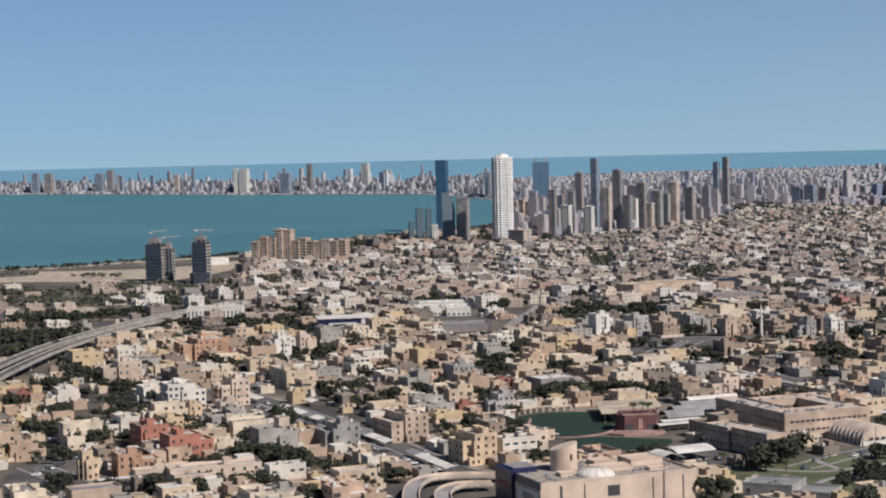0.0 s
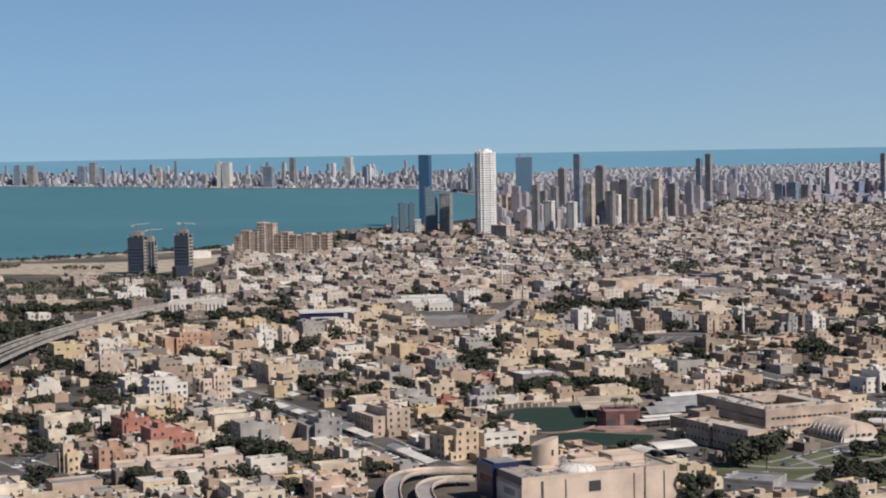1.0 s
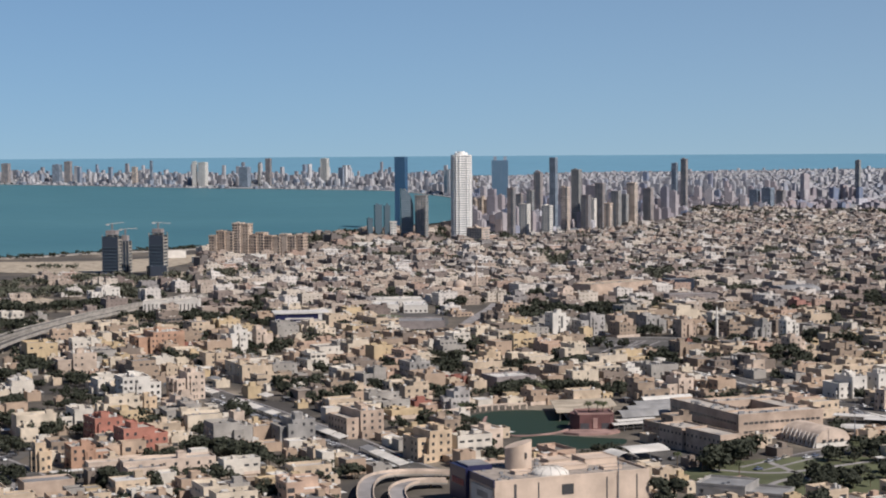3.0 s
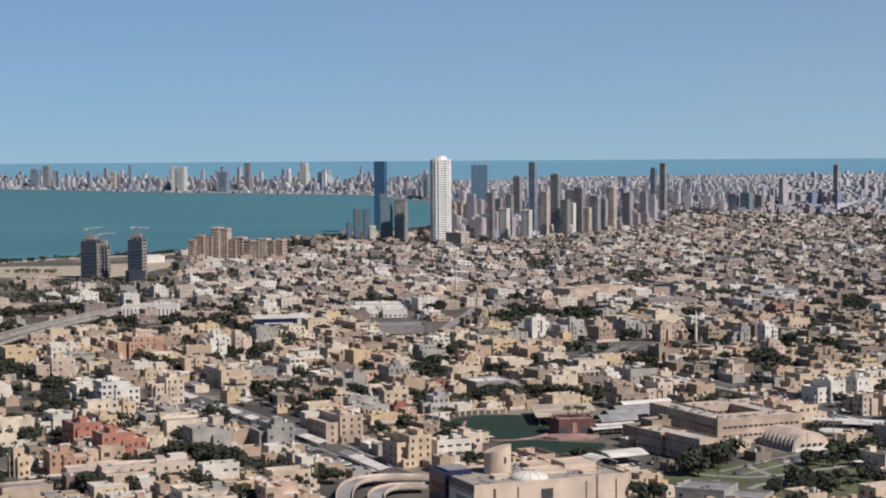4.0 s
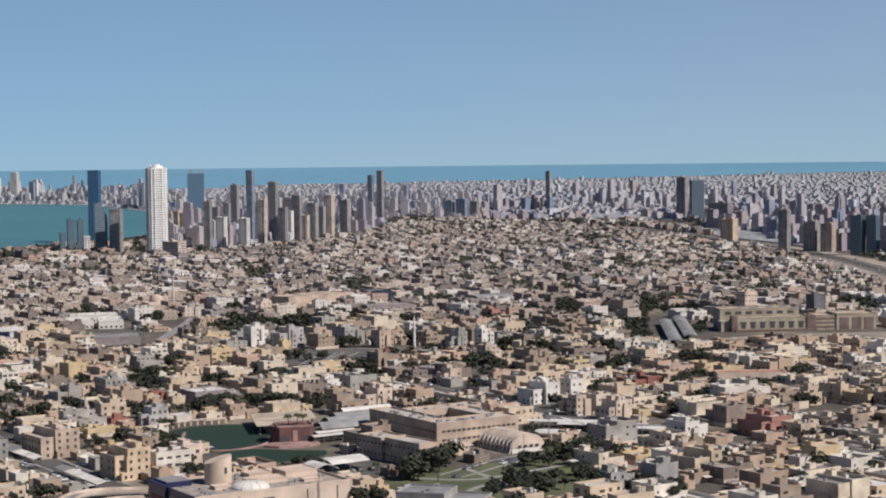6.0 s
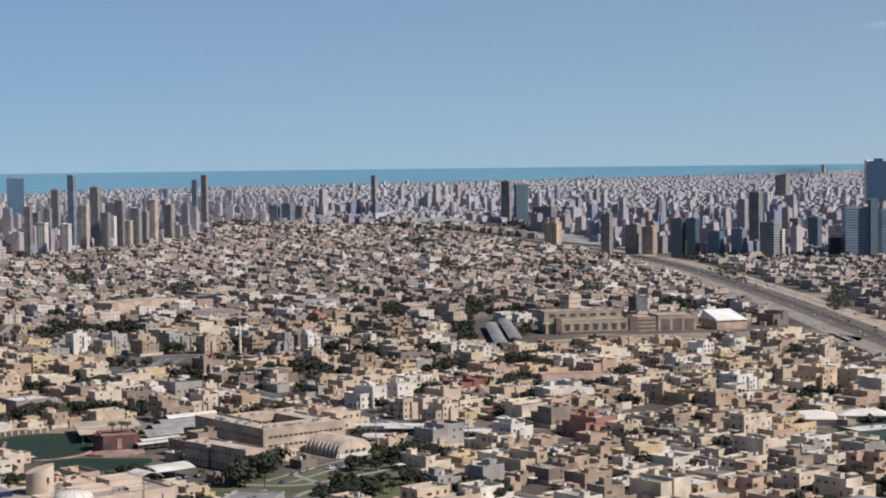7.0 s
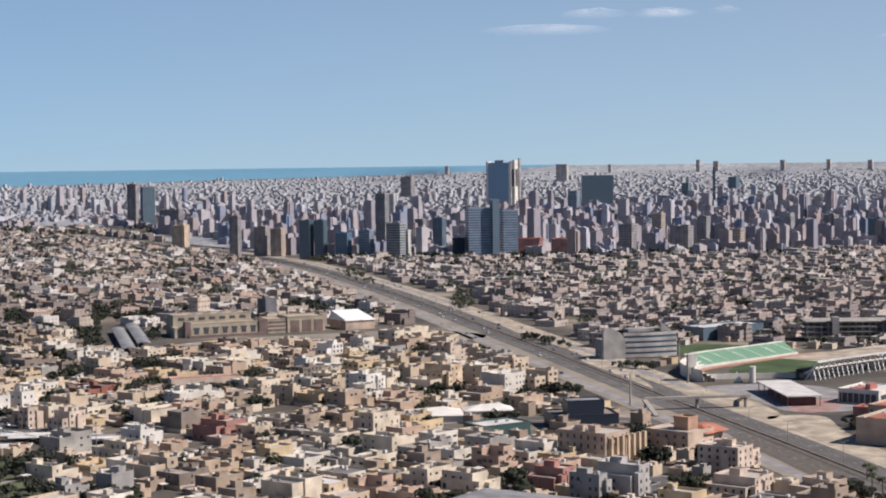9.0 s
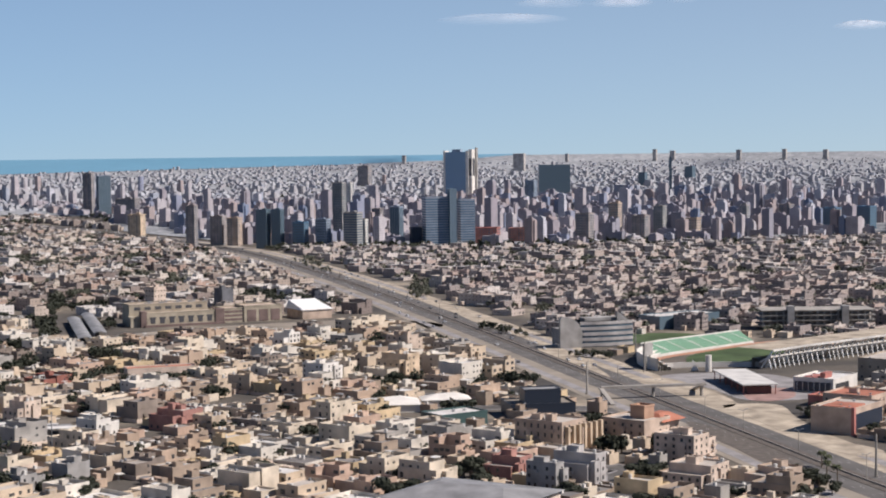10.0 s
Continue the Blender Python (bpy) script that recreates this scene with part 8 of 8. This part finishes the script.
solid("far_trees", scrub, [M["leaf"]], "dark tree belts at the foot of the far blocks", "trees", kind="stuff")

# ---- cars ----
CAR_PAINT = [plain("car_paint", c, 0.3, 0.0, 0.6) for c in ((0.75, 0.75, 0.74), (0.05, 0.05, 0.055), (0.30, 0.31, 0.33), (0.35, 0.05, 0.04), (0.10, 0.13, 0.2), (0.5, 0.46, 0.38))]
CAR_WORDS = ["white", "black", "silver grey", "dark red", "dark blue", "beige"]


def car_shape(b, mat=0):
    prof = [(-2.3, 0.35), (2.3, 0.35), (2.32, 0.75), (1.4, 0.92), (-2.1, 0.95), (-2.32, 0.8)]
    b.add([(u, -0.9, v) for u, v in prof] + [(u, 0.9, v) for u, v in prof], [tuple(range(6)), tuple(range(11, 5, -1))] + [(i, 6 + i, 6 + (i + 1) % 6, (i + 1) % 6) for i in range(6)], mat)


def cabin_shape(b, glass=0, top=1):
    lo = [(1.1, 0.82), (-1.9, 0.82), (-1.9, -0.82), (1.1, -0.82)]
    hi = [(0.4, 0.68), (-1.5, 0.68), (-1.5, -0.68), (0.4, -0.68)]
    b.add([(u, v, 0.93) for u, v in lo] + [(u, v, 1.48) for u, v in hi], [(i, (i + 1) % 4, 4 + (i + 1) % 4, 4 + i)[::-1] for i in range(4)], glass)
    b.add([(u, v, 1.485) for u, v in hi], [(3, 2, 1, 0)], top)


def car_thing(k):
    t = thing("car", "%s parked saloon car on asphalt" % CAR_WORDS[k], "car", group="cars")
    b = Build()
    car_shape(b)
    part("body", b, [CAR_PAINT[k]], t)
    b = Build()
    cabin_shape(b)
    part("cabin", b, [M["glass"], CAR_PAINT[k]], t, "dark glazed cabin")
    for u in (-1.4, 1.4):
        for v in (-0.85, 0.85):
            b = Build()
            n = 10
            ring = [(0.33 * math.cos(2 * math.pi * i / n), 0.33 * math.sin(2 * math.pi * i / n)) for i in range(n)]
            b.add([(u + p, v - 0.1, 0.33 + q) for p, q in ring] + [(u + p, v + 0.1, 0.33 + q) for p, q in ring], [(i, (i + 1) % n, n + (i + 1) % n, n + i) for i in range(n)] + [tuple(range(n)), tuple(range(2 * n - 1, n - 1, -1))])
            part("wheel", b, [M["dark"]], t)
    return t


cars = [car_thing(k) for k in range(6)]
used = [False] * 6
rng = random.Random(33)
car_spots = []
for pts, off in (([(-128, 1072), (-60, 930), (-27, 861), (2, 788), (20, 760)], 3.0), ([(150, 770), (198, 813), (268, 831), (330, 800)], 3.6), ([(270, 843), (246, 930), (214, 1014), (190, 1090)], 5), ([(-190, 820), (-160, 770), (-150, 720)], 4.6)):
    for x, y, z, sx, sy in smooth(pts, 6.0):
        for s in (-1, 1):
            if rng.random() < 0.42:
                car_spots.append((x + sx * s * off, y + sy * s * off, math.degrees(math.atan2(sx, -sy)) + rng.uniform(-2, 2), 0.09))
for x0, y0, u, v, turn in ((60, 770, 9, 3, 20), (610, 800, 8, 2, 60), (425, 615, 6, 2, 30), (205, 842, 7, 2, 68)):
    for i in range(u):
        for j in range(v):
            if rng.random() < 0.7:
                px, py = local(x0, y0, turn, i * 3.1, j * 7)
                car_spots.append((px, py, turn + 90 + rng.uniform(-3, 3), 0.15))
traffic = Build()
for x, y, z, sx, sy in main_line:
    if 450 < y < 3000:
        for off in (-13.8, -10, -6.3, 6.3, 10, 13.8, 26, -27):
            if rng.random() < (0.16 if y < 1000 else 0.22):
                spotx, spoty = x + sx * off, y + sy * off
                ang = math.degrees(math.atan2(sx, -sy)) + (180 if off > 0 else 0)
                if y < 900:
                    car_spots.append((spotx, spoty, ang, 0.165))
                else:
                    traffic.place(spotx, spoty, z + 0.165, ang, 1.0)
                    mat = rng.choice((0, 0, 0, 1, 2))
                    car_shape(traffic, mat)
                    cabin_shape(traffic, 3, mat)
                    traffic.box(-1.7, -0.8, 0, -1.1, 0.8, 0.4, 3)
                    traffic.box(1.1, -0.8, 0, 1.7, 0.8, 0.4, 3)
parked = Build()
rows = [(x + sx * f * o, y + sy * f * o, math.degrees(math.atan2(sx, -sy)) + 90) for pts, f in (([(-128, 1072), (-60, 930), (-27, 861), (2, 788)], 1), ([(270, 843), (246, 930), (214, 1014), (190, 1090)], -1)) for o in (11.5,) for x, y, z, sx, sy in smooth(pts, 3.1)]
rows += [(-186 + 2.9 * j + i * 0.9, 790 + i * 5.4, 15) for i in range(11) for j in range(2)] + [(128 + i * 4.0, 1236 + i * 7.5, 60) for i in range(9)] + [(86 + i * 3.0, 781 + i * 1.2, 110) for i in range(12)]
for x, y, ang in rows:
    if rng.random() < 0.42:
        parked.place(x, y, 0.09, ang + rng.uniform(-3, 3), 1.0)
        mat = rng.choice((0, 1, 1, 1, 2, 2))
        car_shape(parked, mat)
        cabin_shape(parked, 3, mat)
        for u in (-1.4, 1.4):
            parked.box(u - 0.3, -0.88, 0, u + 0.3, 0.88, 0.4, 3)
solid("parked_cars", parked, [CAR_PAINT[0], CAR_PAINT[1], CAR_PAINT[2], M["dark"]], "rows of parked cars beside the streets", "cars", kind="stuff")
solid("traffic", traffic, [CAR_PAINT[0], CAR_PAINT[1], CAR_PAINT[2], M["dark"]], "far cars strung along the highway lanes", "cars", kind="stuff")
for x, y, ang, z in car_spots[::2][:72]:
    k = rng.choice((0, 0, 0, 1, 2, 2, 3, 4, 5))
    m = pose(x, y, z, 0, 0, ang)
    if used[k]:
        copy_thing(cars[k], m)
    else:
        cars[k].matrix_basis = m
        used[k] = True
for k in range(6):
    if not used[k]:
        cars[k].matrix_basis = pose(-60 + 6 * k, 931, 0.09, 0, 0, 100)

# ---- thin clouds high over the far town ----
def cloud_material():
    m, t, b = nodes("thin_cloud")
    b.inputs["Base Color"].default_value = (0.9, 0.9, 0.92, 1)
    b.inputs["Roughness"].default_value = 1.0
    b.inputs["Specular IOR Level"].default_value = 0.0
    tc = t.nodes.new("ShaderNodeTexCoord")
    gr = t.nodes.new("ShaderNodeTexGradient")
    gr.gradient_type = "SPHERICAL"
    link(t, tc.outputs["Object"], gr.inputs[0])
    fade = ramp(t, gr.outputs["Fac"], [(0.0, 0.0), (0.6, 1.0)])
    n = ramp(t, noise_at(t, 0.004, 5, (1, 0.6, 1)), [(0.31, 0.0), (0.60, 1.0)])
    tr = t.nodes.new("ShaderNodeBsdfTranslucent")
    tr.inputs["Color"].default_value = (0.95, 0.95, 0.96, 1)
    clear = t.nodes.new("ShaderNodeBsdfTransparent")
    body, veil = t.nodes.new("ShaderNodeMixShader"), t.nodes.new("ShaderNodeMixShader")
    body.inputs[0].default_value = 0.7
    link(t, b.outputs[0], body.inputs[1])
    link(t, tr.outputs[0], body.inputs[2])
    link(t, calc(t, "MULTIPLY", calc(t, "MULTIPLY", fade, n), 0.42), veil.inputs[0])
    link(t, clear.outputs[0], veil.inputs[1])
    link(t, body.outputs[0], veil.inputs[2])
    link(t, veil.outputs[0], t.nodes["Material Output"].inputs["Surface"])
    return m


cloud_mat = cloud_material()


def cloud(bearing, height, wide, deep, dist=4400):
    a = radians(bearing)
    b = Build()
    n, rows = 20, 6
    pts = [(0, 0, 0.12)]
    for k in range(1, rows + 1):
        for i in range(n):
            q = 2 * math.pi * i / n
            r = k / rows
            pts.append((r * math.cos(q), r * math.sin(q), 0.12 * (1 - r * r) * (1 + 0.5 * noise.noise((3 * r * math.cos(q) + bearing, 3 * r * math.sin(q), 1)))))
    faces = [(0, 1 + i, 1 + (i + 1) % n) for i in range(n)]
    for k in range(rows - 1):
        faces += [(1 + k * n + i, 1 + (k + 1) * n + i, 1 + (k + 1) * n + (i + 1) % n, 1 + k * n + (i + 1) % n) for i in range(n)]
    b.add(pts, faces)
    ob = solid("cloud", b, [cloud_mat], "thin white streak of cloud", "cloud", kind="structure")
    ob.matrix_basis = Matrix.Translation((dist * math.sin(a), dist * math.cos(a), HIGH + dist * math.tan(radians(height)))) @ Euler((0, 0, -a)).to_matrix().to_4x4() @ Matrix.Diagonal((wide, deep, 90, 1))


cloud(31.4, 3.86, 165, 190)
cloud(32.95, 4.34, 90, 150)
cloud(35.1, 4.32, 85, 150)
cloud(37.0, 4.36, 40, 90)
cloud(42.5, 3.45, 70, 170)
